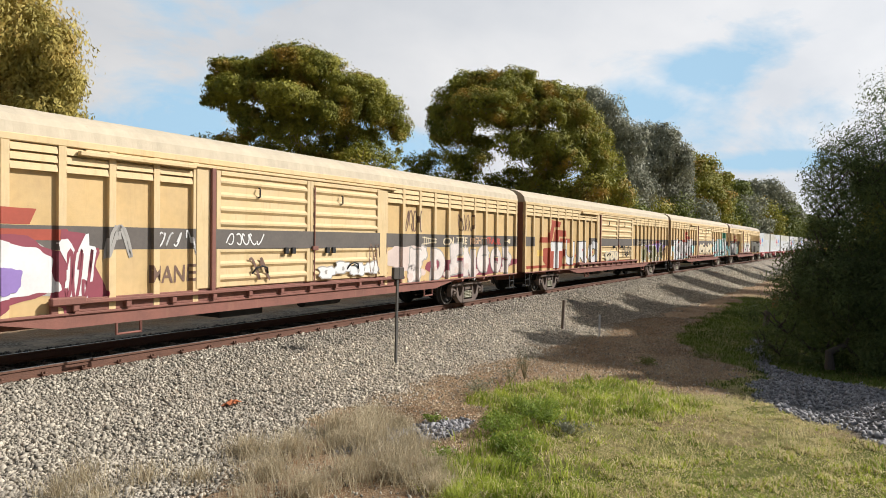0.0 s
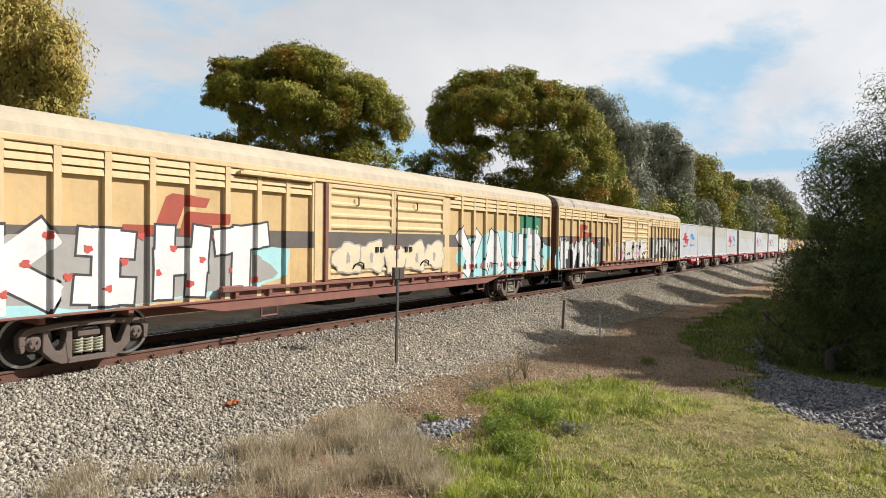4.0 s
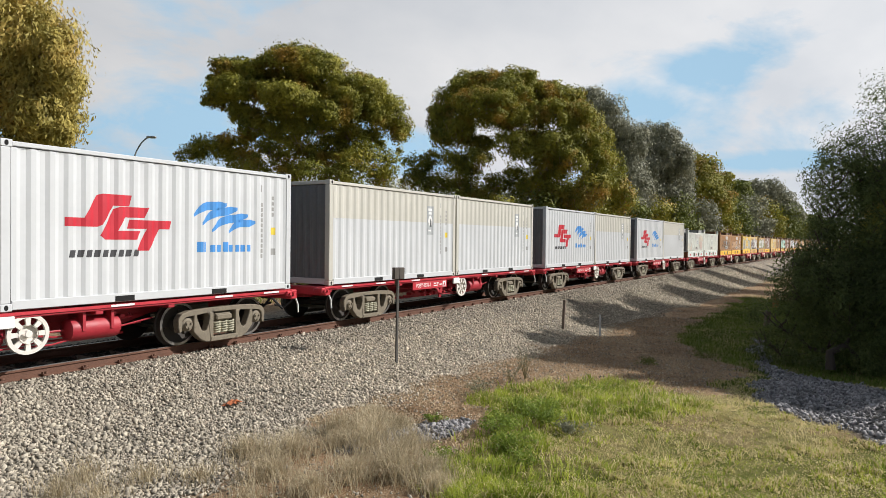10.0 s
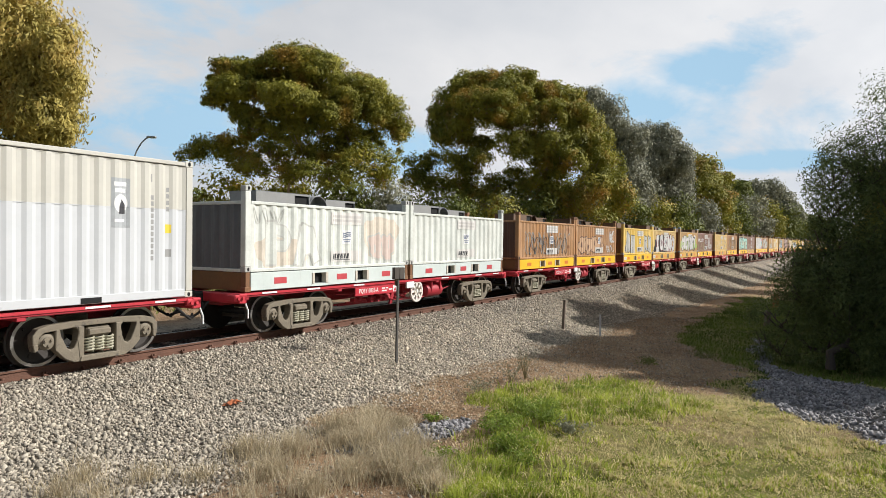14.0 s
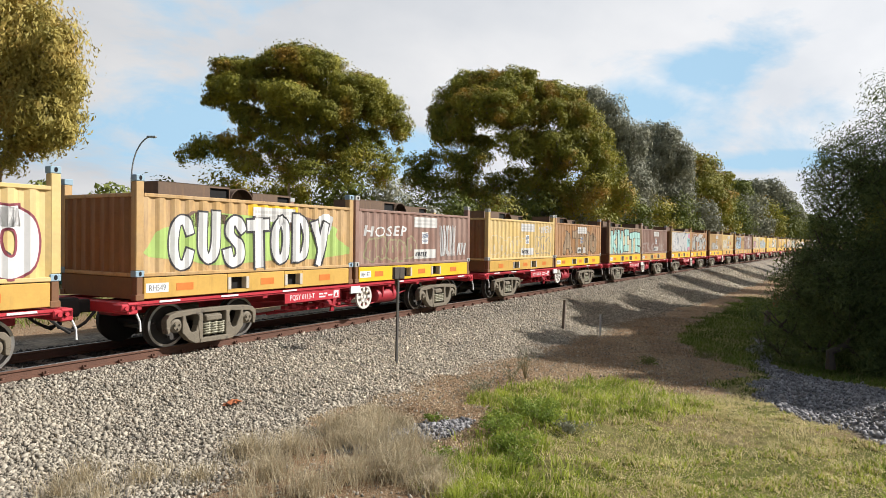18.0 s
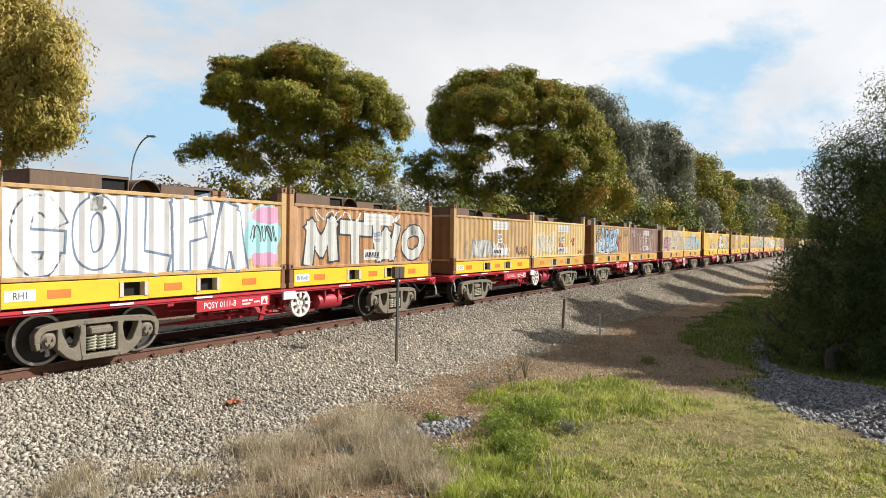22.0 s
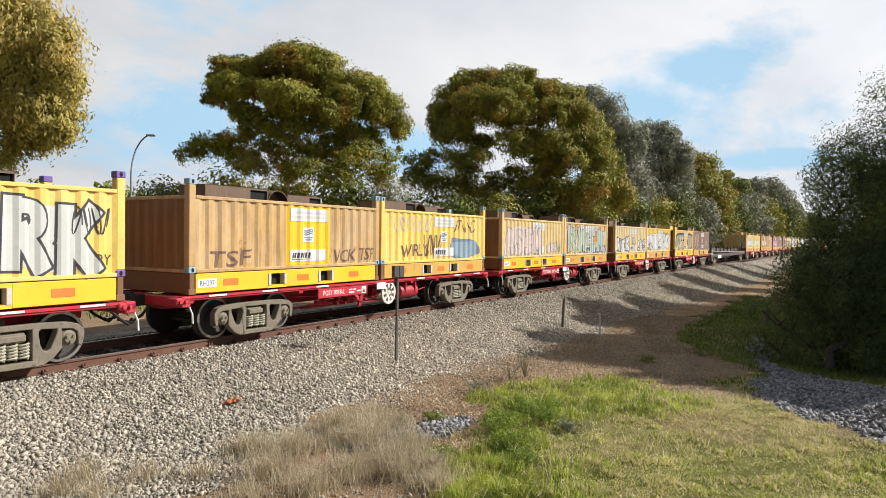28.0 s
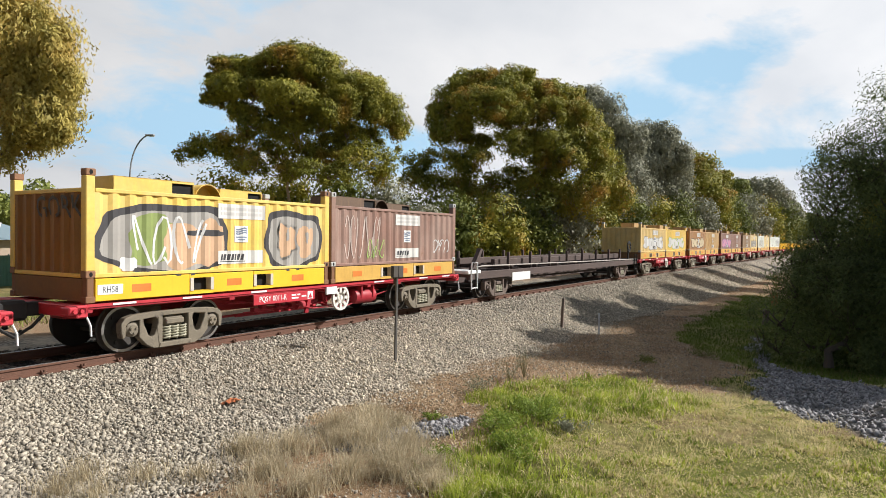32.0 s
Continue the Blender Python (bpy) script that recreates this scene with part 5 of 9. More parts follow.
def blades(name, x, y, height, width, lean, material, seed, bend=0.5, lift=0.0):
    """Grass blades: each two bent strips ending in a point."""
    rng = np.random.default_rng(seed)
    n = len(x)
    z, _ = land(x, y)
    a = rng.uniform(0, 2 * math.pi, n)
    side = np.stack([np.cos(a), np.sin(a), np.zeros(n)], -1) * width[:, None]
    b = rng.uniform(0, 2 * math.pi, n)
    over = np.stack([np.cos(b), np.sin(b), np.zeros(n)], -1) * (lean * height)[:, None]
    root = np.stack([x, y, z - 0.01 + lift], -1)
    up = np.array([0, 0, 1.0])
    mid = root + over * 0.35 + up * (height * 0.6)[:, None]
    tip = root + over + up * (height * (1 - bend * lean * 0.5))[:, None]
    v = np.stack([root - side, root + side, mid + side * 0.7, mid - side * 0.7, tip], 1)
    base = (np.arange(n) * 5)[:, None]
    f = np.concatenate([base + np.array([[0, 1, 2]]), base + np.array([[0, 2, 3]]), base + np.array([[3, 2, 4]])])
    return joined(name, v, f, material)


GREEN = foliage("grass_green", (0.10, 0.165, 0.018), (0.56, 0.60, 0.10), 0.45, None, 0.55, 1.6)
STRAW = foliage("dry_grass", (0.46, 0.38, 0.17), (0.84, 0.72, 0.42), 0.4, None, 0.55, 1.6)
n = 430000
gx_, gy_ = rng.uniform(3.8, 18, n), rng.uniform(-13, -4.4, n)
k = masks(gx_, gy_)[1] * (0.12 + 0.88 * smooth(rough_at(gx_, gy_, 0.55, 7) + 0.5 * rough_at(gx_, gy_, 0.2, 1), -0.6, 0.5))
keep = k > rng.random(n)
gx_, gy_ = gx_[keep], gy_[keep]
lush = smooth(rough_at(gx_, gy_, 1.4, 9) + 0.6 * rough_at(gx_, gy_, 0.45, 3) + 1.1 * smooth(-gy_, 9.6, 6.4) - 0.55 * smooth(gx_, 8.5, 12), -0.2, 0.9)
isg = rng.random(len(gx_)) < 0.36 - 0.26 * smooth(gx_, 8.5, 11.5) + 0.52 * lush
hh = rng.uniform(0.03, 0.12, len(gx_)) * (0.65 + 1.1 * lush) * (0.50 + 1.05 * smooth(rough_at(gx_, gy_, 0.17, 4) + 0.5 * rough_at(gx_, gy_, 0.07, 8), -0.3, 0.7))
tagged(blades("grass", gx_[isg], gy_[isg], hh[isg], rng.uniform(0.006, 0.014, isg.sum()) * (0.45 + 0.55 * smooth(gx_[isg], 5, 11)), rng.uniform(0.1, 0.9, isg.sum()), GREEN, 21), "short patchy green grass on the ground", "grass", kind="stuff")
tagged(blades("dry_grass", gx_[~isg], gy_[~isg], hh[~isg] * 0.9, rng.uniform(0.005, 0.011, (~isg).sum()), rng.uniform(0.4, 1.6, (~isg).sum()), STRAW, 22), "short straw-coloured dry grass among the green", "grass", kind="stuff")
n = 9000
gx_, gy_ = rng.uniform(5.5, 14.5, n), rng.uniform(-12, -5, n)
keep = masks(gx_, gy_)[1] * smooth(rough_at(gx_, gy_, 0.5, 15) + 0.4 * rough_at(gx_, gy_, 0.15, 6), -0.1, 0.6) > rng.random(n)
gx_, gy_ = gx_[keep], gy_[keep]
tagged(blades("straw_stems", gx_, gy_, rng.uniform(0.10, 0.26, len(gx_)), rng.uniform(0.0025, 0.005, len(gx_)), rng.uniform(0.3, 1.3, len(gx_)), STRAW, 27), "pale thin straw stems standing in the grass", "grass", kind="stuff")
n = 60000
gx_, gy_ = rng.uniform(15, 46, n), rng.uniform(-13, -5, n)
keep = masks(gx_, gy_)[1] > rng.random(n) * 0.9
# darker greens than the open grass: shade is put into the blade colour
tagged(blades("shaded_grass", gx_[keep], gy_[keep], rng.uniform(0.04, 0.15, keep.sum()), rng.uniform(0.006, 0.014, keep.sum()), rng.uniform(0.2, 1.1, keep.sum()), foliage("shade_painted_grass", (0.05, 0.085, 0.012), (0.20, 0.26, 0.04), 0.3), 23), "grass beside the track with shade painted into its green", "grass", kind="stuff")


# ---- trees ----
BARK = surface("eucalypt_bark", (0.38, 0.29, 0.21), 0.85, 0, 0.3, 2.5, 0.5, 12, patch=((0.42, 0.34, 0.26), 0.55, 1.2))
BARK_PALE = surface("pale_bark", (0.46, 0.40, 0.33), 0.8, 0, 0.25, 2.0, 0.4, 10)
BARK_DARK = surface("dark_bark", (0.085, 0.065, 0.05), 0.9, 0, 0.3, 3.0, 0.5, 12)
LEAF_OLIVE = foliage("olive_leaves", (0.135, 0.155, 0.025), (0.40, 0.36, 0.052), 0.22, (0.52, 0.27, 0.055), 0.36)
LEAF_DEEP = foliage("deep_green_leaves", (0.070, 0.095, 0.022), (0.25, 0.27, 0.055), 0.15, None, 0.4)
LEAF_GREY = foliage("grey_green_leaves", (0.16, 0.165, 0.11), (0.40, 0.395, 0.28), 0.18, None, 0.5)
LEAF_GOLD = foliage("golden_olive_leaves", (0.24, 0.215, 0.05), (0.60, 0.48, 0.14), 0.28, (0.55, 0.33, 0.09), 0.5, 0.8)
# bush leaf range: dark end painted for base shade, light end for sunlit tips
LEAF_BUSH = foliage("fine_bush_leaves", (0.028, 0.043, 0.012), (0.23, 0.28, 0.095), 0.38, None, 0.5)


def leaf_cloud(centres, radii, count, size, rng, flat=0.8, droop=0.0, slim=0.45):
    """Small pointed leaves gathered in clumps: centres (n, 3), radii (n)."""
    n = len(centres)
    share = radii ** 2 / (radii ** 2).sum()
    which = rng.choice(n, count, p=share)
    d = rng.normal(size=(count, 3))
    d /= np.linalg.norm(d, axis=1)[:, None]
    r = radii[which] * rng.uniform(0.45, 1.0, count) ** 0.5
    d[:, 2] = np.where(d[:, 2] < -0.25, d[:, 2] * 0.6, d[:, 2]) * flat
    pos = centres[which] + d * r[:, None]
    s = size * rng.uniform(0.6, 1.35, count)
    nrm = d * 0.9 + rng.normal(size=(count, 3)) * 0.42
    nrm /= np.linalg.norm(nrm, axis=1)[:, None]
    ax = np.cross(nrm, rng.normal(size=(count, 3)))
    ax /= np.linalg.norm(ax, axis=1)[:, None]
    ay = np.cross(nrm, ax)
    leaf = np.array([(-0.55, 0, 0), (0.05, slim * 1.15, 0.06), (0.55, -slim * 0.55, 0)])
    v = (ax[:, None] * leaf[None, :, :1] + ay[:, None] * leaf[None, :, 1:2] + nrm[:, None] * leaf[None, :, 2:]) * s[:, None, None]
    if droop:
        v[:, :, 2] *= 1 + droop
    v += pos[:, None]
    f = np.arange(count * 3).reshape(-1, 3)
    return v.reshape(-1, 3), f


def crown_leaves(pads, count, size, rng, slim=0.4, hang=0.0, under=0.45, ragged=0.16):
    """Leaves over domed pads of foliage: pads of (centre, half width, half height, density). Lumpy on top, thin below, opaque inside."""
    cs = np.array([tuple(p[0]) for p in pads])
    rx, rz = np.array([p[1] for p in pads]), np.array([p[2] for p in pads])
    share = rx * (rx + rz) * np.array([p[3] for p in pads])
    which = rng.choice(len(pads), count, p=share / share.sum())
    d = rng.normal(size=(count, 3))
    d /= np.linalg.norm(d, axis=1)[:, None]
    flip = (d[:, 2] < -0.15) & (rng.random(count) > under)
    d[flip, 2] *= -1
    ph = rng.uniform(0, 6.28, (len(pads), 6))[which]
    lump = (np.sin(d[:, 0] * 4.2 + ph[:, 0] + 1.5 * np.sin(d[:, 1] * 3 + ph[:, 3])) + np.sin(d[:, 1] * 4.6 + ph[:, 1]) + np.sin(d[:, 2] * 5.0 + ph[:, 2] + d[:, 0] * 3)) / 3
    fine = (np.sin(d[:, 0] * 11 + ph[:, 3]) + np.sin(d[:, 1] * 12 + ph[:, 4]) + np.sin(d[:, 2] * 12 + ph[:, 5])) / 3
    inner = rng.random(count) < 0.06
    r = (1 + ragged * lump + 0.6 * ragged * fine) * np.where(inner, rng.uniform(0.30, 0.62, count), 1.06 - 0.48 * rng.random(count) ** 1.6)
    r += np.where(rng.random(count) < 0.16, np.abs(rng.normal(0, 0.14, count)), 0)
    half = np.stack([rx[which], rx[which], rz[which]], -1)
    pos = cs[which] + d * half * r[:, None]
    # sprays trail down from the rim of a pad
    pos[:, 2] -= np.where(d[:, 2] < 0.1, rng.random(count) ** 2 * 0.55 * rz[which], 0)
    nrm = d / half
    nrm /= np.linalg.norm(nrm, axis=1)[:, None]
    nrm = nrm + rng.normal(size=(count, 3)) * 0.42
    nrm /= np.linalg.norm(nrm, axis=1)[:, None]
    ax = np.cross(nrm, rng.normal(size=(count, 3)))
    if hang:
        ax = ax * (1 - hang) + np.array([0, 0, -1.0]) * hang + rng.normal(size=(count, 3)) * 0.25
        ax -= nrm * (ax * nrm).sum(1)[:, None]
    ax /= np.linalg.norm(ax, axis=1)[:, None]
    ay = np.cross(nrm, ax)
    s = size * rng.uniform(0.65, 1.35, count) * np.where(inner, 2.2, 1.0)
    leaf = np.array([(-0.55, 0, 0), (0.05, slim * 1.15, 0.06), (0.55, -slim * 0.55, 0)])
    v = (ax[:, None] * leaf[None, :, :1] + ay[:, None] * leaf[None, :, 1:2] + nrm[:, None] * leaf[None, :, 2:]) * s[:, None, None] + pos[:, None]
    return v.reshape(-1, 3), np.arange(count * 3).reshape(-1, 3)


def gum(label, base, pads, leaf, bark, count, size, seed, trunk=0.32, fork=0.42, twigs=9, slim=0.4, hang=0.0, under=0.45, ragged=0.16, offshoots=4, airy=1.5, low_share=1.0, name="gum_tree", group="trees along the railway"):
    """A gum: a trunk forking into crooked limbs, each carrying domed pads of leaves; a pad is (right, away, up, half width, half height)."""
    rng = np.random.default_rng(seed)
    t = new(name)
    tagged(t, label, "tree", group)
    t.location = base
    right, away = Vector((ASIDE.x, ASIDE.y, 0)).normalized(), Vector((AHEAD.x, AHEAD.y, 0)).normalized()
    spots = [(right * r + away * a + Vector((0, 0, u)), w, h) for r, a, u, w, h in pads]
    mean = sum((s for s, _, _ in spots), Vector()) / len(spots)
    crotch = Vector((mean.x * 0.3, mean.y * 0.3, mean.z * fork))
    b = Build()
    b.tube([Vector((0, 0, -0.3)), Vector((0.03, 0.02, crotch.z * 0.4)), crotch * 0.8 + Vector((rng.normal() * 0.1, rng.normal() * 0.1, 0)), crotch], [trunk * 1.3, trunk, trunk * 0.85, trunk * 0.7], 9)
    grown = [(crotch, trunk * 0.6)]
    for c, w, h in sorted(spots, key=lambda q: (q[0] - crotch).length):
        foot = c - Vector((0, 0, h * 0.35))
        root, thick = min(grown, key=lambda g: (g[0] - foot).length + 1.2 * max(0.0, g[0].z - foot.z + 0.4))
        span = (foot - root).length
        m1 = root.lerp(foot, 0.35) + Vector(rng.normal(size=3)) * span * 0.07 - Vector((0, 0, span * 0.10))
        m2 = root.lerp(foot, 0.70) + Vector(rng.normal(size=3)) * span * 0.07 - Vector((0, 0, span * 0.08))
        end = max(0.018, thick * 0.42)
        b.tube([root, m1, m2, foot], [thick * 0.78, thick * 0.66, thick * 0.54, end], 6)
        grown += [(m2, thick * 0.62), (foot, end)]
        for k in range(twigs):
            a = 6.283 * (k + rng.random() * 0.7) / twigs
            q = rng.uniform(0.45, 0.92)
            tip = c + Vector((math.cos(a) * w * q, math.sin(a) * w * q, h * rng.uniform(-0.15, 0.55)))
            start = m2.lerp(foot, rng.uniform(0.1, 1.0))
            bow = start.lerp(tip, 0.55) + Vector(rng.normal(size=3)) * w * 0.07 - Vector((0, 0, 0.10 * w))
            b.tube([start, bow, tip], [max(0.030, end * 0.55), max(0.022, end * 0.38), 0.012], 4)
    part("trunk", b.mesh("trunk", True), bark, t)
    # the lower crown is thinner; smaller sprays round and below each pad break its outline
    tops = sorted(c.z for c, _, _ in spots)
    def thin(z):
        return low_share + (1 - low_share) * float(smooth(z, tops[0] + 0.30 * (tops[-1] - tops[0]), tops[0] + 0.62 * (tops[-1] - tops[0])))
    sprays = []
    for c, w, h in spots:
        for k in range(offshoots):
            a = rng.uniform(0, 6.283)
            q = rng.uniform(0.55, 1.05)
            k2 = rng.uniform(0.32, 0.55)
            sprays.append((c + Vector((math.cos(a) * w * q, math.sin(a) * w * q, h * rng.uniform(-0.95, 0.45))), w * k2, h * k2 * rng.uniform(0.9, 1.5), thin(c.z) * 0.8))
    # thin sprays hang between the pads
    for k in range(int(len(spots) * airy)):
        c, w, h = spots[rng.integers(len(spots))]
        c2 = min((q[0] for q in spots if q[0] is not c), key=lambda p: (p - c).length + rng.uniform(0, 2.5))
        k2 = rng.uniform(0.20, 0.36)
        sprays.append((c.lerp(c2, rng.uniform(0.25, 0.75)) + Vector(rng.normal(size=3)) * w * 0.22 - Vector((0, 0, h * 0.3)), w * k2, w * k2 * rng.uniform(0.8, 1.4), 0.40))
    v, f = crown_leaves([(c, w, h, thin(c.z)) for c, w, h in spots] + sprays, count, size, rng, slim, hang, under, ragged)
    crown = joined("crown", v, f, leaf)
    crown.parent = t
    return t


def domes(lobes, wide=1.2, high=1.0):
    """Pads from round lobes (right, away, up, radius)."""
    return [(r, a, u, k * wide, k * high) for r, a, u, k in lobes]


# the row of gums beyond the track; pads and lobes in metres from the base
gum('tall gum tree with drooping olive-gold foliage behind the line', (13.07, 20.27, -0.9),
     domes([(2.3, -0.6, 11.3, 1.6), (3.4, 0.2, 10.6, 1.3), (4.1, -0.2, 9.2, 1.0), (3.2, 0.4, 8.6, 1.4), (2.0, 0.4, 9.2, 1.4), (4.4, -0.9, 9.9, 0.9), (3.9, -1.0, 7.7, 0.8), (2.5, 0.8, 7.5, 0.9), (0.4, -0.6, 9.9, 1.8), (1.8, -0.5, 12.3, 1.3), (0.9, 1.3, 12.0, 1.4), (1.9, 0.0, 6.4, 0.7), (3.2, 0.8, 7.2, 0.6)], 1.15, 1.1),
     LEAF_GOLD, BARK, 90000, 0.18, 41, slim=0.28, hang=0.75, under=0.7, ragged=0.45, offshoots=6, trunk=0.3)
gum('spreading gum tree with dense domed olive crown and bare limbs', (29.72, 17.69, -1.45),
     [(0.17, 0, 14.01, 1.76, 0.91), (1.93, -0.6, 13.52, 1.25, 0.91), (-3.21, 0.2, 13.45, 1.25, 0.76), (-4.53, 0.4, 12.79, 0.53, 0.53), (-3.5, -1.2, 12.06, 1.14, 0.67), (-4.38, -0.6, 11.54, 0.7, 0.35),
      (-1.74, -1.0, 12.1, 1.06, 0.56), (0.32, -2.2, 11.37, 1.54, 0.85), (2.52, -2.2, 10.74, 0.97, 0.59), (4.13, -0.6, 12.13, 1.64, 1.0), (5.45, 0.2, 11.18, 1.35, 1.03), (6.48, 0.3, 10.19, 0.76, 0.81),
      (3.54, -1.6, 11.07, 0.88, 0.81), (-2.03, -0.4, 10.19, 1.03, 0.81), (0.76, -1.2, 9.34, 1.2, 1.06), (4.57, -0.8, 8.02, 1.47, 1.1), (3.69, 0.8, 8.97, 0.88, 0.73), (5.6, 0.2, 7.26, 0.88, 0.73),
      (-5.11, 1.0, 8.9, 1.14, 0.85), (-6.4, 1.0, 8.58, 0.81, 0.59), (-3.79, 1.4, 9.19, 1.2, 0.76), (-2.91, 0.6, 8.24, 0.91, 0.7), (1.34, -1.6, 7.43, 1.1, 0.59), (0.17, -1.0, 7.29, 0.88, 0.53),
      (2.81, -1.8, 7.07, 0.91, 0.59), (-2.03, -1.0, 7.65, 1.1, 0.56), (2.22, 0.6, 9.19, 0.88, 0.73), (-0.71, 0.8, 8.31, 0.7, 0.59), (1.34, 1.2, 12.5, 1.32, 0.59), (-1.0, 1.4, 13.16, 1.03, 0.59),
      (4.72, 1.2, 9.78, 0.88, 0.59),
      (0.2, -0.5, 10.3, 0.8, 0.5), (-0.9, -0.8, 9.7, 0.7, 0.5), (2.0, -1.0, 10.0, 0.8, 0.5), (3.4, 0.0, 9.9, 0.9, 0.6), (-2.8, -0.5, 10.9, 0.8, 0.5), (1.2, 0.0, 8.4, 1.0, 0.6), (-1.4, 0.2, 8.9, 0.8, 0.5), (2.9, 0.2, 8.2, 1.0, 0.6), (-0.9, 0.3, 11.2, 0.7, 0.5)],
     LEAF_OLIVE, BARK, 165000, 0.165, 42, trunk=0.27, fork=0.5, twigs=12, slim=0.32, hang=0.45, under=0.4, ragged=0.24, offshoots=5, airy=1.6, low_share=0.28)
gum('broad tall gum tree with deep green layered crown', (52.45, 14.65, -1.9),
     [(-1.17, 0, 17.48, 1.96, 0.98), (1.17, -0.6, 17.55, 1.74, 0.98), (-2.87, -0.4, 17.12, 1.53, 1.11), (-4.36, 0, 15.89, 1.53, 1.19), (-5.42, 0.4, 14.72, 1.06, 1.11), (3.29, 0.2, 16.7, 1.57, 1.06),
      (0.1, -1.8, 16.57, 1.81, 0.96), (-1.81, -2.6, 15.0, 2.38, 1.23), (0.53, -2.2, 14.51, 1.32, 0.96), (5.42, 0.2, 16.21, 1.74, 1.06), (4.57, -1.6, 14.87, 1.32, 1.06), (6.27, -0.4, 14.57, 1.79, 1.38),
      (7.44, 0.2, 13.29, 1.74, 1.49), (2.66, -2.0, 14.78, 0.94, 0.85), (1.91, -2.4, 14.08, 0.94, 0.72), (-3.94, -1.2, 13.44, 1.57, 1.17), (-5.0, 0.3, 13.02, 1.19, 1.28), (0.95, -2.6, 11.85, 1.32, 1.28),
      (4.14, -2.2, 12.06, 1.57, 1.17), (5.31, -2.0, 10.74, 1.53, 1.17), (6.27, -1.4, 12.38, 1.32, 1.06), (-2.45, -2.4, 10.53, 1.57, 1.02), (-3.94, -1.4, 10.32, 1.32, 1.06), (8.08, -0.4, 10.57, 1.53, 1.66),
      (9.5, 0.2, 10.47, 1.32, 1.49), (9.88, 0.0, 8.45, 1.53, 1.49), (11.05, 0.5, 7.49, 1.19, 1.4), (7.55, -1.6, 8.4, 1.57, 1.28), (6.48, -1.8, 6.92, 1.32, 1.06), (3.72, -1.0, 10.32, 1.32, 1.02),
      (2.87, -0.6, 8.4, 1.74, 1.02), (4.68, -0.6, 7.55, 1.79, 1.17), (1.38, 0.8, 9.51, 1.28, 0.94), (-0.32, 1.2, 8.87, 1.06, 0.89), (-3.3, 0.4, 8.45, 1.32, 1.02), (-1.81, -0.4, 7.49, 1.57, 0.85),
      (-7.34, 0.4, 10.32, 1.11, 0.96), (-6.06, 0.6, 10.96, 0.89, 0.74), (-7.55, 0.2, 9.04, 1.11, 1.06), (-5.64, 0.4, 8.77, 1.32, 1.19), (-1.81, 2.0, 12.49, 1.28, 0.85), (2.87, 2.0, 12.7, 1.91, 1.28),
      (0.74, 2.2, 16.1, 2.55, 1.28), (4.99, 2.0, 9.51, 1.7, 1.28)],
     LEAF_OLIVE, BARK, 165000, 0.225, 43, trunk=0.34, fork=0.45, twigs=12, slim=0.32, hang=0.45, under=0.45, ragged=0.24, offshoots=5, airy=2.2, low_share=0.40)
gum('grey-green gum tree with a pointed crown', (72.73, 11.82, -1.2),
     domes([(-1.3, 0.3, 18.8, 1.4), (-1.9, -0.5, 17.2, 1.6), (0.0, -1.2, 16.9, 1.8), (1.3, 1.3, 15.3, 1.9), (-0.3, 1.8, 14.0, 1.9), (2.8, -1.1, 14.0, 1.8), (0.9, 1.4, 12.1, 2.3), (2.2, -0.2, 10.2, 2.3), (-0.3, -1.0, 10.2, 1.9), (3.5, -0.6, 8.3, 2.2), (0.9, 1.2, 7.7, 2.2)], 1.15, 1.1),
     LEAF_GREY, BARK_PALE, 60000, 0.3, 44, slim=0.3, hang=0.7, under=0.6, ragged=0.3, trunk=0.4)
gum('tall grey-green gum tree beside the line', (89.75, 10.57, -1.2),
     domes([(-0.4, 1.1, 17.2, 1.5), (1.1, -1.1, 16.8, 1.5), (-1.5, 0.6, 14.9, 2.3), (1.5, -1.6, 14.2, 2.3), (3.4, 0.9, 13.4, 2.0), (0.0, -0.6, 11.9, 2.7), (3.0, 1.8, 10.8, 2.4), (-1.5, 2.4, 8.9, 2.6), (1.9, 0.2, 8.5, 2.6)], 1.15, 1.1),
     LEAF_GREY, BARK_PALE, 60000, 0.34, 45, slim=0.3, hang=0.7, under=0.6, ragged=0.3, trunk=0.4)
gum('rounded olive-gold gum tree in the row', (105.26, 7.94, -1.2),
     domes([(-0.9, 2.1, 14.8, 2.2), (1.3, -0.6, 13.5, 2.2), (-1.7, -1.5, 12.7, 2.2), (2.6, 0.5, 11.4, 2.1), (0.0, -2.0, 10.5, 2.7), (3.4, -0.9, 9.2, 2.1), (-2.1, -0.2, 9.2, 2.4), (1.7, 0.7, 8.0, 2.4)], 1.15, 1.1),
     LEAF_OLIVE, BARK_PALE, 46000, 0.36, 46, slim=0.4, hang=0.3, trunk=0.4)
gum('distant bright green rounded gum tree', (141.1, 6.34, -1.2),
     domes([(-2.2, -0.8, 13.2, 1.6), (0.0, -1.3, 13.0, 1.8), (1.7, 1.5, 11.6, 2.0), (-1.1, -0.6, 11.0, 2.2), (2.2, 1.8, 9.3, 2.0), (-2.8, 1.7, 9.3, 2.2), (0.0, -0.3, 8.2, 2.4)], 1.15, 1.1),
     LEAF_DEEP, BARK_DARK, 24000, 0.46, 47, slim=0.4, hang=0.3, trunk=0.4)
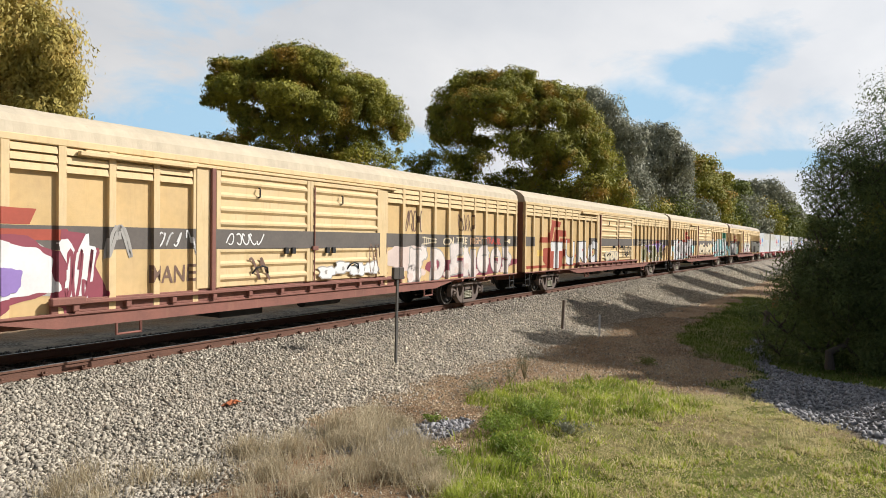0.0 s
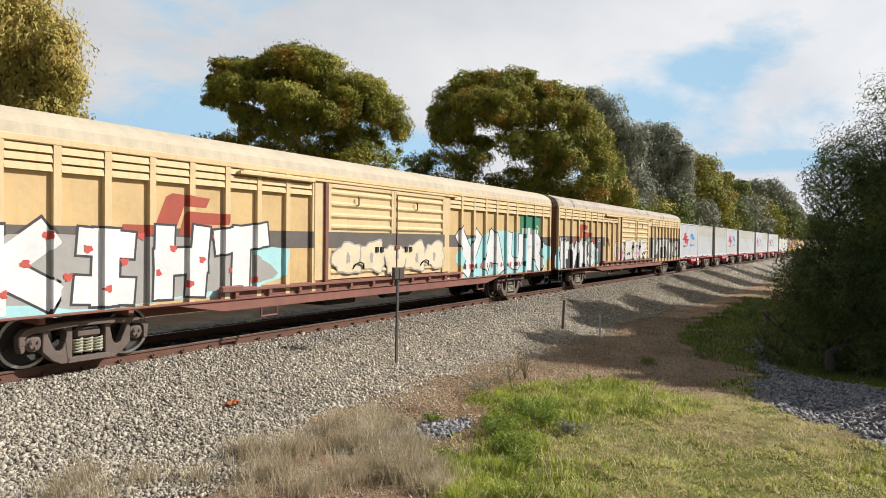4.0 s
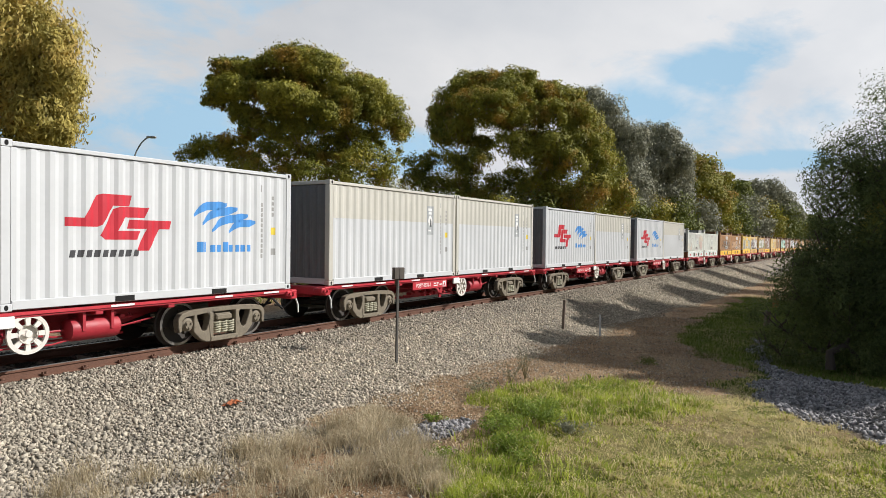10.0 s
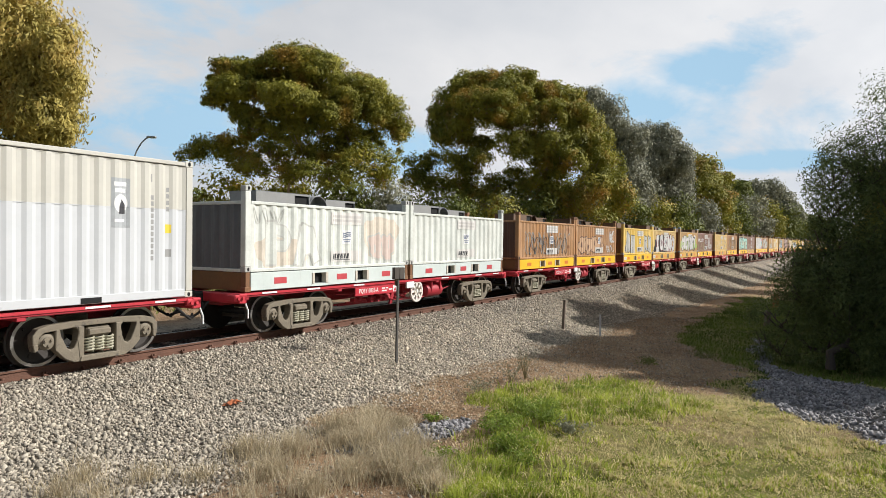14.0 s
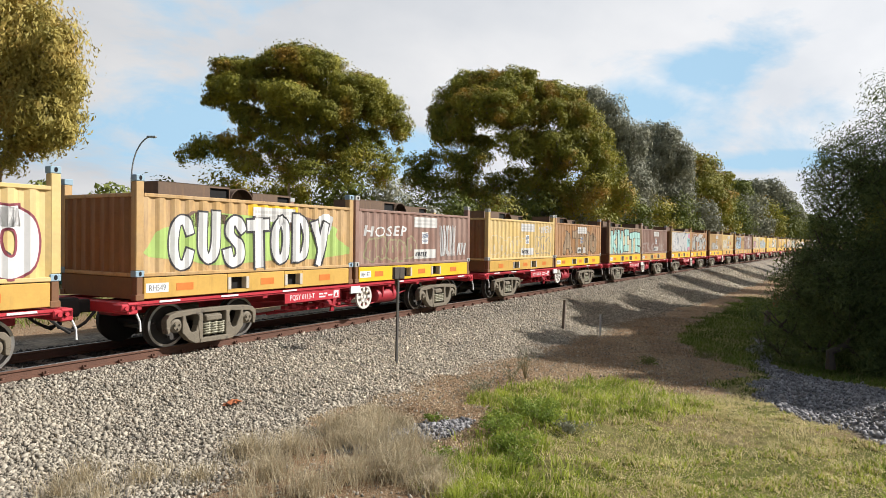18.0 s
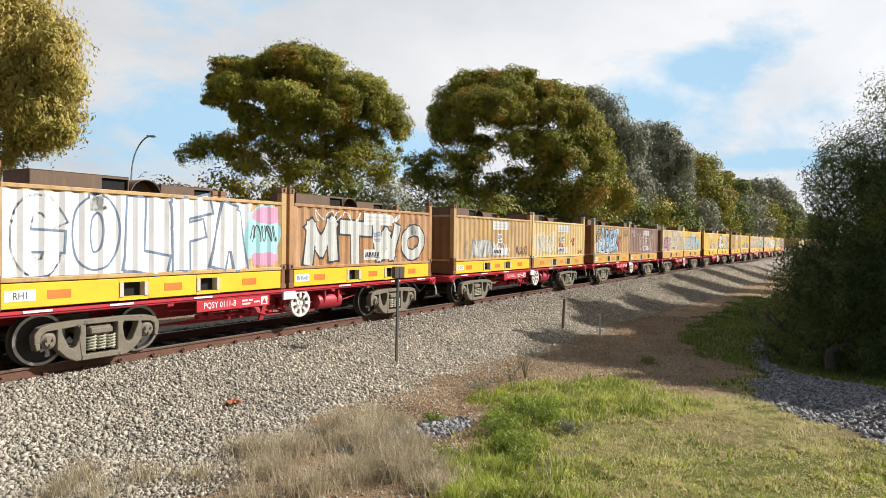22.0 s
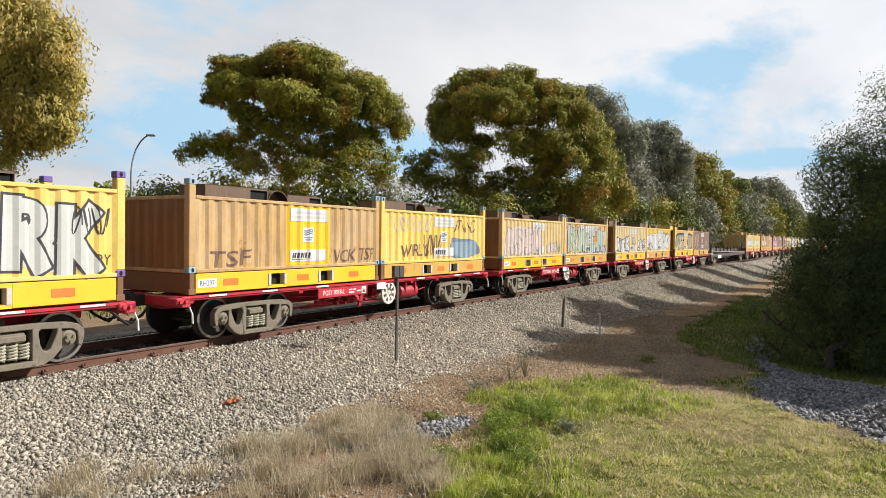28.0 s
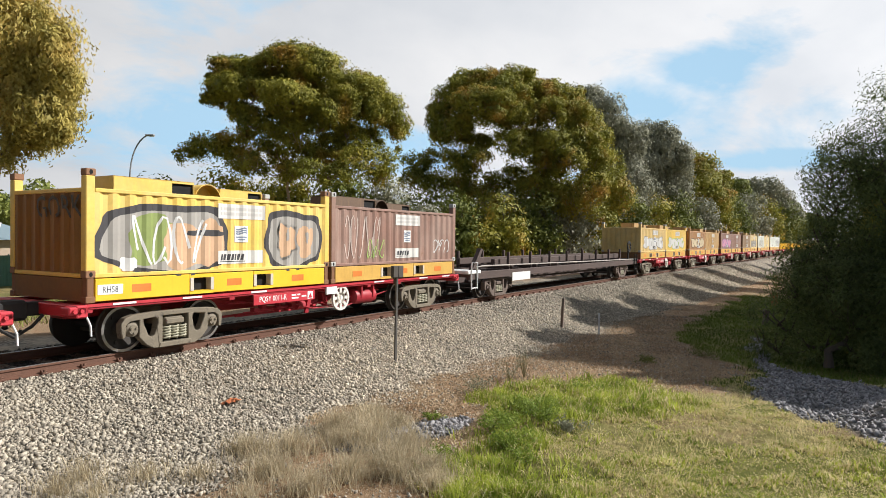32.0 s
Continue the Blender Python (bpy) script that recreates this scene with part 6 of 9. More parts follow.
gum('distant grey-green gum tree with wide crown', (166.08, 3.44, -1.2),
     domes([(-1.9, 0.0, 14.1, 2.6), (1.9, 0.3, 14.1, 2.6), (0.0, 1.0, 12.8, 3.1), (5.1, 0.5, 12.2, 2.1), (-2.6, 0.5, 10.9, 2.8), (3.2, 0.9, 10.3, 3.1), (0.0, 2.6, 8.3, 3.1), (6.4, 0.2, 9.0, 2.1)], 1.15, 1.1),
     LEAF_GREY, BARK_DARK, 24000, 0.52, 48, slim=0.4, hang=0.4, trunk=0.4)
gum('far dark gum tree at the end of the row', (187.36, -3.04, -1.2),
     domes([(-2.1, -0.1, 10.0, 2.3), (0.7, 0.9, 8.1, 2.0), (3.5, -0.8, 7.1, 2.0), (-0.7, -0.6, 6.7, 2.3), (2.8, 1.8, 5.3, 2.0), (6.4, 0.2, 6.0, 2.0)], 1.15, 1.1),
     LEAF_DEEP, BARK_DARK, 16000, 0.56, 49, slim=0.4, hang=0.3, trunk=0.4)

# dense fine-leaved wattles close on the right
BUSHES = [((21.8, -11.9, -1.0), [(-1.5, 0.0, 4.9, 0.85), (-1.0, 0.2, 5.6, 0.8), (-1.6, 0.1, 3.9, 0.7), (-1.6, 0.0, 3.0, 0.8), (-1.6, 0.1, 1.9, 1.0), (-1.3, 0.1, 0.9, 1.0), (-0.5, -0.2, 0.5, 1.0), (-2.2, 0.2, 2.6, 0.6), (-2.5, 0.2, 1.8, 0.7), (-2.8, 0.4, 1.0, 0.75), (-2.9, 0.6, 0.3, 0.6), (-2.0, 0.0, 0.4, 0.9), (0.8, -0.8, 0.0, 1.0), (2.4, -1.2, 0.0, 1.1),(0.2, 0.3, 5.6, 1.2), (-0.6, 0.0, 5.0, 1.0), (1.5, 0.5, 6.6, 1.4), (3.0, 0.4, 7.2, 1.6), (4.6, 0.3, 7.6, 1.8), (-1.2, 0.2, 4.2, 0.9), (0.2, -0.3, 4.1, 1.3), (1.9, 0.0, 4.9, 1.7), (3.6, -0.2, 5.2, 1.9), (5.2, 0, 5.4, 2.0),
           (-0.9, 0.0, 3.1, 1.2), (0.7, -0.5, 2.8, 1.6), (2.6, -0.4, 2.9, 1.9), (4.4, 0.0, 3.0, 2.0), (-1.3, -0.3, 2.0, 1.2), (0.4, -0.7, 1.5, 1.5), (2.2, -0.7, 1.4, 1.7), (0.2, -0.9, 0.5, 1.2), (1.8, -0.9, 0.5, 1.3), (3.6, -0.8, 0.6, 1.5)], 190000, 71),
          ((19.8, -10.6, -0.9), [(1.2, -0.1, 0.1, 0.9), (0.6, 0.2, 1.2, 0.9), (1.4, 0.0, 1.4, 1.3), (2.8, -0.2, 1.3, 1.4), (0.6, 0.8, 2.0, 1.1), (2.0, 0.6, 2.2, 1.2)], 50000, 74),
          ((28.2, -12.6, -1.1), [(-2.0, 0, 1.1, 1.1), (-1.6, 0, 2.4, 1.3), (-0.6, 0.2, 3.4, 1.5), (0.8, 0.3, 4.6, 1.7), (2.4, 0, 5.4, 1.9), (-1.2, 0, 0.8, 1.0), (0.6, -0.3, 1.5, 1.6), (2.6, -0.3, 2.6, 2.0)], 36000, 72),
          ((36.0, -12.6, -1.2), [(-0.8, 0, 1.6, 1.4), (0.8, 0.2, 3.4, 1.9), (2.6, 0.2, 5.8, 2.2), (0.5, 0, 1.2, 1.5), (2.4, 0, 1.8, 2.0)], 20000, 73),
          ((46.0, -14.5, -1.2), [(0.0, 0, 2.0, 1.8), (0.0, 0.2, 4.5, 2.2), (1.6, 0.2, 6.8, 2.0), (-1.2, 0.3, 6.0, 1.7)], 14000, 75),
          ((58.0, -17.0, -1.2), [(0.0, 0, 2.2, 2.0), (0.0, 0.2, 5.0, 2.4), (1.4, 0.2, 7.6, 2.0), (-1.6, 0.3, 6.6, 1.9)], 14000, 76)]
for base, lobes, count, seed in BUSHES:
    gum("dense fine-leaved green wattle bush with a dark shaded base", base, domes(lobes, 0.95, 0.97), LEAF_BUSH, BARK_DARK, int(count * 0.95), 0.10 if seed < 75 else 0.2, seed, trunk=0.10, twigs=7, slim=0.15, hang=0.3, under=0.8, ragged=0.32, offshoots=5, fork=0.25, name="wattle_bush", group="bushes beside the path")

# tall trees off to the right that shade the path
for i, (x, y, tall) in enumerate(((20.4, -18.2, 6.8), (23.2, -17.5, 8.6), (24.2, -15.6, 7.6), (25.8, -16.5, 10.5), (29.0, -16.0, 11.5), (25.0, -15.2, 7.0), (24.0, -14.4, 6.0), (27.5, -14.8, 7.5), (32.5, -16.2, 9.5), (36.0, -16.5, 12.5), (38.5, -16.5, 14.0), (44.0, -17.5, 14.5), (52.0, -17.5, 14.5), (60.0, -18.0, 16.0), (70.0, -18.5, 16.5), (82.0, -20.0, 17.0), (94.0, -22.0, 18.0), (106.0, -24.0, 19.0))):
    gum("tall gum tree shading the path beside the line", (x, y, -1.1), domes([(0, 0, tall * 0.85, 1.7), (1.2, 0.8, tall * 0.72, 1.7), (-1.2, 0.5, tall * 0.68, 1.6), (0.6, -1.2, tall * 0.6, 1.7), (-0.6, -0.6, tall * 0.5, 1.7), (0.9, 0.8, tall * 0.42, 1.6), (-1.0, 1.0, tall * 0.36, 1.5), (0, 0, tall * 0.26, 1.6)], 1.0, 1.0),
        LEAF_OLIVE, BARK, 8000, 0.55, 130 + i, trunk=0.24, twigs=4, hang=0.3, under=0.7, ragged=0.32, group="trees beside the path")

# low growth under the gums
SHRUBS = [(30.4, 20.6, 7.2, 3.0), (33.2, 18.4, 7.6, 3.2), (35.6, 16.4, 7.0, 3.0), (27.6, 22.6, 7.2, 3.0), (24.8, 25.0, 6.4, 2.8), (38.0, 14.5, 5.0, 2.4), (47.5, 13.6, 6.4, 3.0), (44.0, 15.6, 6.4, 2.8), (57.5, 15.5, 6.2, 3.0), (60.5, 13.0, 5.6, 3.0), (53.0, 20.5, 6.0, 3.2), (50.0, 24.0, 5.8, 3.2), (36.9, 35.0, 3.4, 1.9), (39.5, 31.0, 4.2, 2.4), (43.0, 25.0, 5.0, 2.6), (44.6, 22.0, 4.6, 2.4), (46.0, 19.4, 4.2, 2.4), (48.0, 17.0, 4.6, 2.6), (41.2, 28.0, 4.6, 2.6), (51.5, 12.2, 4.4, 2.4), (55.0, 10.6, 4.6, 2.6), (62.0, 11.4, 5.4, 3.0), (66.0, 8.6, 4.6, 2.6),
          (70.0, 9.5, 5.0, 2.8), (78.0, 8.4, 5.0, 2.8), (88.0, 8.0, 5.5, 3.0), (97.0, 6.8, 5.5, 3.0), (108.0, 6.2, 6.0, 3.2), (120.0, 5.6, 6.5, 3.4), (133.0, 4.6, 7.0, 3.6), (148.0, 3.2, 7.0, 3.8), (165.0, 0.5, 7.0, 4.0)]
for i, (x, y, tall, wide) in enumerate(SHRUBS):
    if x > 50:
        tall, wide = tall * 1.55, wide * 1.35
    r = wide * 0.55
    gum("bushy green understorey shrub beneath the gums", (x, y, -1.2), domes([(-r, 0.2, tall * 0.62, r), (r * 0.7, 0.4, tall * 0.8, r), (0, -0.3, tall * 0.42, r * 1.1), (r * 1.2, 0, tall * 0.5, r * 0.9), (-r * 0.9, 0.3, tall * 0.3, r * 0.9)], 1.1, 1.0),
        (LEAF_OLIVE, LEAF_DEEP, LEAF_GREY)[i % 3], BARK_DARK, 7000, 0.19 + 0.0018 * x, 90 + i, trunk=0.09, twigs=5, fork=0.3, slim=0.38, hang=0.4, under=0.7, ragged=0.25, name="shrub", group="shrubs under the gums")

# ---- the train, from its louvred vans to the far end ----
def paint(name, base, rust=0.2, patch=None, bleach=0.24):
    return surface(name, base, 0.6, 0, 0.24, 1.4, 0.12, streak=(RUST, rust * 1.35), patch=patch, chalk=((0.66, 0.61, 0.53), bleach))


C_WHITE = surface("pale_grey_container", (0.56, 0.575, 0.585), 0.5, 0, 0.06, 1.2, 0.06, streak=((0.42, 0.41, 0.38), 0.08))
C_CREAM = surface("faded_cream_container", (0.53, 0.515, 0.455), 0.55, 0, 0.08, 1.0, 0.06, streak=((0.40, 0.33, 0.22), 0.12))
C_MINT = paint("mint_white_paint", (0.64, 0.67, 0.62), 0.12, ((0.55, 0.36, 0.16), 0.70, 1.2))
C_YELLOW = paint("yellow_container_paint", (0.78, 0.52, 0.085), 0.10, ((0.45, 0.24, 0.06), 0.68, 2.0))
C_PALE = paint("pale_yellow_paint", (0.68, 0.475, 0.165), 0.16, ((0.34, 0.17, 0.06), 0.66, 2.0))
C_TAN = paint("tan_weathered_paint", (0.50, 0.30, 0.10), 0.28, ((0.30, 0.14, 0.05), 0.60, 1.6))
C_ORANGE = paint("rusting_orange_paint", (0.42, 0.20, 0.06), 0.32, ((0.22, 0.09, 0.035), 0.56, 1.5))
C_BROWN = paint("brown_container_paint", (0.25, 0.128, 0.092), 0.2, ((0.24, 0.13, 0.08), 0.62, 1.5))
C_DARK = paint("dark_brown_paint", (0.26, 0.155, 0.075), 0.25, ((0.42, 0.27, 0.12), 0.58, 1.0))
C_CREAMY = paint("creamy_yellow_paint", (0.68, 0.525, 0.25), 0.14, ((0.40, 0.22, 0.08), 0.68, 2.0))
B_YELLOW = surface("bright_yellow_base", (0.84, 0.50, 0.025), 0.5, 0, 0.10, 2.0, 0.1, streak=(RUST, 0.10))
B_FADED = surface("faded_yellow_base", (0.60, 0.36, 0.08), 0.55, 0, 0.14, 2.0, 0.1, streak=(RUST, 0.22))
B_MINT = surface("mint_base", (0.57, 0.63, 0.60), 0.55, 0, 0.10, 2.0, 0.1, streak=(RUST, 0.12))
TIP_BLUE = surface("blue_grey_casting", (0.28, 0.40, 0.48), 0.6, 0, 0.15, 5, 0.1)
TIP_GREY = surface("grey_casting", (0.45, 0.45, 0.42), 0.6, 0, 0.2, 5, 0.1)
TIP_RUST = surface("rusty_casting", (0.24, 0.12, 0.06), 0.7, 0, 0.2, 5, 0.1)
TIP_PURPLE = surface("purple_casting", (0.16, 0.09, 0.30), 0.6, 0, 0.15, 5, 0.1)

FIRST = 7.04            # train metre of the first white wagon's loaded length, at its left end
PITCH = 13.49
SHIFT = 3.066           # middle of each container from the wagon's middle


def wagon_middle(k):
    return FIRST + PITCH * k + 6.094


VANS = []
for i in range(4):
    van = louvred_van(-47.8 - 23.35 * (3 - i) - VAN_LONG / 2 - (0.20, 0.16, 0.18, 0.06)[i], VAN_ROOF_OLD if i == 3 else VAN_ROOF)
    tagged(van, ("ochre louvred van with pink and white painted tags", "ochre louvred van with a red emblem and white tags",
                 "ochre louvred van with blue and white tags and a green sign", "ochre louvred van, dark lower panels and white tags")[i], "railway van", "louvred vans of the train")
    VANS.append(van)

BOXES = {}
for k, number, plan in ((-4, "PQSY 0038-E", "LC"), (-3, "PQSY 0042-E", "CL"), (-2, "PQSY 0076-S", "CC"), (-1, "PQSY 0014-V", "LC"), (0, "PQSY 0115-Y", "LC")):
    u = wagon_middle(k)
    skeletal_wagon(u, number)
    for j, what in enumerate(plan):
        x = SHIFT if j else -SHIFT
        if what == "L":
            c = box_container(u, x, C_WHITE, "white ribbed container with red and blue emblems, on a wagon")
            red_and_blue_marks(c)
        else:
            c = box_container(u, x, C_WHITE, "white ribbed container with faded cream upper part", C_CREAM)
            picture_sticker(c)
        BOXES[k, j] = c

# end wall paints: rust, and the ends' shade put into darker colours
END_RUST_SHADE = paint("rust_and_shade_end", (0.27, 0.125, 0.040), 0.3, ((0.18, 0.08, 0.03), 0.58, 1.2), 0.05)
END_DARK_SHADE = paint("dark_rust_and_shade_end", (0.11, 0.052, 0.03), 0.35, ((0.09, 0.045, 0.03), 0.55, 1.2), 0.03)
END_OCHRE_SHADE = paint("ochre_rust_and_shade_end", (0.25, 0.115, 0.022), 0.3, ((0.22, 0.10, 0.04), 0.6, 1.2), 0.05)
NUMBERS = {1: "PQSY 0035-A", 2: "PQSY 0112-S", 3: "PQSY 0130-X", 4: "PQSY 0113-T", 5: "PQSY 0085-R", 6: "PQSY 0107-B", 7: "PQSY 0111-B", 8: "PQSY 0036-J", 9: "PQSY 0123-E",
           10: "PQSY 0017-C", 11: "PQSY 0021-D", 12: "PQSY 0018-L", 13: "PQSY 0108-K", 14: "PQSY 0028-T", 15: "PQSY 0011-R"}
LOADS = {1: ((C_MINT, B_MINT, TIP_GREY), (C_MINT, B_MINT, TIP_GREY)), 2: ((C_ORANGE, B_YELLOW, TIP_RUST), (C_ORANGE, B_YELLOW, TIP_RUST)),
         3: ((C_YELLOW, B_YELLOW, TIP_GREY), (C_PALE, B_FADED, TIP_BLUE)), 4: ((C_TAN, B_FADED, TIP_BLUE), (C_BROWN, B_YELLOW, TIP_GREY)),
         5: ((C_PALE, B_FADED, TIP_GREY), (C_ORANGE, B_YELLOW, TIP_GREY)), 6: ((C_DARK, B_YELLOW, TIP_RUST), (C_BROWN, B_FADED, TIP_GREY)),
         7: ((C_TAN, B_YELLOW, TIP_RUST), (C_ORANGE, B_YELLOW, TIP_RUST)), 8: ((C_TAN, B_YELLOW, TIP_RUST), (C_PALE, B_FADED, TIP_GREY)),
         9: ((C_TAN, B_FADED, TIP_BLUE), (C_BROWN, B_FADED, TIP_GREY)), 10: ((C_CREAMY, B_FADED, TIP_GREY), (C_YELLOW, B_FADED, TIP_GREY)),
         11: ((C_YELLOW, B_YELLOW, TIP_PURPLE), (C_YELLOW, B_YELLOW, TIP_PURPLE)), 12: ((C_TAN, B_YELLOW, TIP_BLUE), (C_YELLOW, B_FADED, TIP_BLUE)),
         13: ((C_PALE, B_YELLOW, TIP_BLUE), (C_PALE, B_FADED, TIP_BLUE)), 14: ((C_CREAMY, B_YELLOW, TIP_GREY), (C_YELLOW, B_FADED, TIP_BLUE)),
         15: ((C_YELLOW, B_YELLOW, TIP_RUST), (C_BROWN, B_FADED, TIP_GREY))}
WORDS = {"mint_white_paint": "mint-white", "yellow_container_paint": "yellow", "pale_yellow_paint": "pale yellow", "tan_weathered_paint": "tan weathered", "rusting_orange_paint": "rusting orange-brown",
         "brown_container_paint": "brown", "dark_brown_paint": "dark brown and tan", "creamy_yellow_paint": "creamy yellow"}
OPENS = {}
for k, pair in LOADS.items():
    u = wagon_middle(k)
    skeletal_wagon(u, NUMBERS[k])
    for j, (side, base, tip) in enumerate(pair):
        lid = surface("grey_lid", (0.27, 0.27, 0.26), 0.6, 0, 0.15, 2, 0.1) if side is C_MINT else (C_YELLOW if (k, j) == (15, 0) else surface("dark_rusty_lid", (0.155, 0.098, 0.062), 0.75, 0, 0.25, 2.0, 0.15, streak=((0.30, 0.17, 0.08), 0.3)))
        OPENS[k, j] = open_container(u, SHIFT if j else -SHIFT, side, base, lid, tip, WORDS[side.name] + " open-top container with coil lids, on a wagon",
                                     end={"tan_weathered_paint": END_RUST_SHADE, "pale_yellow_paint": END_RUST_SHADE, "rusting_orange_paint": END_DARK_SHADE, "creamy_yellow_paint": END_RUST_SHADE, "yellow_container_paint": END_OCHRE_SHADE, "mint_white_paint": END_SHADE_GREY, "brown_container_paint": END_DARK_SHADE, "dark_brown_paint": END_DARK_SHADE}.get(side.name),
                                     reflector=RED_TAPE if side is C_MINT else None, signs="top" if (k, j) == (4, 0) else (k, j) not in ((6, 0), (7, 0)), yellow_field=B_YELLOW if (k, j) in ((12, 0), (11, 1), (4, 0)) else None)

# an empty flat wagon with stanchions
FLAT = surface("rusty_brown_flat", (0.085, 0.058, 0.05), 0.8, 0, 0.25, 1.5, 0.2, patch=((0.19, 0.14, 0.11), 0.62, 1.0))


def flat_wagon(u):
    w = new("flat_wagon")
    tagged(w, "empty rust-brown flat wagon with low stanchions and grey cradles", "railway wagon")
    L = 10.0
    b = Build()
    for s in (-1, 1):
        b.box(-L, L, s * 1.2 - 0.06, s * 1.2 + 0.06, 0.72, 0.98, 0.01)
        b.box(-L, L, s * 0.35 - 0.05, s * 0.35 + 0.05, 0.55, 0.98, 0.01)
    for x in np.linspace(-L + 0.1, L - 0.1, 15):
        b.box(x - 0.08, x + 0.08, -1.25, 1.25, 0.80, 0.985, 0.01)
    b.prism([(-6.5, 0.72), (6.5, 0.72), (5.5, 0.42), (-5.5, 0.42)][::-1], -0.3, 0.3)
    part("underframe", b, FLAT, w)
    for s in (-1, 1):
        part("cradle_beam", stored(("fl_beam"), lambda: Build().box(-7.4, 7.8, -0.08, 0.08, 1.12, 1.36, 0.015).mesh("cradle_beam")), FLAT, w, "long grey-brown cradle beam", pose(0, s * 0.75, 0))
        part("hand_rail", stored("fl_rail", lambda: Build().tube([(-9.6, -1.27, 0.72), (-9.6, -1.27, 1.15), (-9.2, -1.27, 1.17), (9.2, -1.27, 1.02), (9.6, -1.27, 0.6)], 0.025, 6).mesh("hand_rail")), surface("grimy_pale_rail", (0.40, 0.36, 0.32), 0.7, 0, 0.25, 3.0, 0.1) if s < 0 else FLAT, w, "", pose(0, 0, 0, 0, 0, 0 if s < 0 else 180))
        for x in np.linspace(-6.8, 7.2, 8):
            part("stanchion", stored("fl_st", lambda: Build().box(-0.05, 0.05, -0.05, 0.05, 0.98, 1.62, 0.01).mesh("stanchion")), FLAT, w, "", pose(x, s * 1.1, 0))
    for x in np.linspace(-6.5, 7.0, 7):
        part("cross_beam", stored("fl_cross", lambda: Build().box(-0.09, 0.09, -1.15, 1.15, 0.985, 1.12, 0.015).mesh("cross_beam")), FLAT, w, "", pose(x, 0, 0))
    part("end_strut", Build().prism([(-9.7, 0.98), (-9.45, 0.98), (-8.9, 1.75), (-9.05, 1.78)], -1.15, -1.0).prism([(-9.7, 0.98), (-9.45, 0.98), (-8.9, 1.75), (-9.05, 1.78)], 1.0, 1.15), FLAT, w)
    part("notice_plate", Build().box(-6.8, -5.2, -1.285, -1.262, 0.55, 0.86), WHITE, w, "pale scratched plate")
    bw = part("brake_wheel", stored("sk_hw", lambda: None), BLACK, w, "", pose(9.3, -1.0, 1.75))
    for k in range(4):
        part("spoke", stored("sk_spoke", lambda: None), BLACK, bw, "", Matrix.Rotation(k * math.pi / 2, 4, "Y"))
    part("brake_stand", Build().tube([(9.3, -0.95, 0.98), (9.3, -0.95, 1.75)], 0.04, 6), BLACK, w)
    for k in (-1, 1):
        part("end_platform", stored("fl_plat", lambda: Build().box(-0.5, 0.4, -1.3, 1.3, 0.92, 1.04, 0.02).tube([(-0.3, -1.32, 0.4), (-0.3, -1.32, 1.3), (0.1, -1.32, 1.3), (0.1, -1.32, 0.4)], 0.022, 6).tube([(-0.3, -1.32, 0.45), (0.1, -1.32, 0.45)], 0.02, 6).mesh("end_platform")), WHITE if k < 0 else BLACK, w, "", pose(k * 9.7, 0, 0))
        bogie(w, k * 7.6, BOGIE_OLD, u)
    RUNS.append((w, u, 7.6, Matrix.Identity(4)))


LAST = FIRST + 236.4
flat_wagon((FIRST + PITCH * 15 + 12.19 + LAST) / 2)

TAIL = ((C_PALE, C_YELLOW), (C_ORANGE, C_TAN), (C_BROWN, C_BROWN), (C_DARK, C_CREAMY), (C_MINT, C_CREAMY), (C_MINT, C_MINT))
for j, pair in enumerate(TAIL):
    u = LAST + PITCH * j + 6.094
    skeletal_wagon(u, "PQSY")
    for i, side in enumerate(pair):
        OPENS["tail", j, i] = open_container(u, SHIFT if i else -SHIFT, side, B_FADED, C_TAN, TIP_GREY, WORDS[side.name] + " open-top container far down the train", signs=True, group="open-top containers of the train")


def low_tray(u, shift):
    c = new("low_tray")
    tagged(c, "low bright yellow steel tray on a wagon far off", "freight tray", "yellow trays of the train")
    b = Build()
    b.box(-3.0, 3.0, -1.2, 1.2, 0.0, 0.16)
    for s in (-1, 1):
        b.box(-3.0, 3.0, s * 1.17 - 0.04, s * 1.17 + 0.04, 0.16, 0.85)
        b.box(s * 2.95 - 0.05, s * 2.95 + 0.05, -1.2, 1.2, 0.16, 0.95)
    part("tray", stored("tray", lambda: b.mesh("tray")), B_YELLOW, c)
    for x in np.linspace(-2.6, 2.6, 7):
        part("stake", stored("tray_stake", lambda: Build().box(-0.05, 0.05, -1.26, -1.21, 0.0, 1.0).mesh("stake")), B_YELLOW, c, "", pose(x, 0, 0))
    RUNS.append((c, u, HALF, Matrix.Translation((shift, 0, DECK))))


for j in range(6, 10):
    u = LAST + PITCH * j + 6.094
    skeletal_wagon(u, "PQSY")
    low_tray(u, -SHIFT)
    low_tray(u, SHIFT)


# ---- posts and marks beside the line ----
def ground_at(x, y):
    return float(land(np.array([x]), np.array([y]))[0][0])


sign = new("signal_marker_post")
tagged(sign, "thin dark steel post with a weathered box sign beside track", "sign post")
sign.matrix_basis = pose(11.9, -2.42, ground_at(11.9, -2.42), 0, 1.0, -8)
part("post", Build().box(-0.032, 0.032, -0.02, 0.02, -0.2, 1.88, 0.006), surface("grey_steel_post", (0.10, 0.095, 0.085), 0.6, 0.4, 0.2, 8, 0.1), sign)
part("box_sign", Build().box(-0.165, 0.165, -0.05, 0.035, 1.84, 2.10, 0.012), surface("brown_box_sign", (0.075, 0.062, 0.05), 0.7, 0, 0.25, 6, 0.2), sign, "dark brown weathered box")
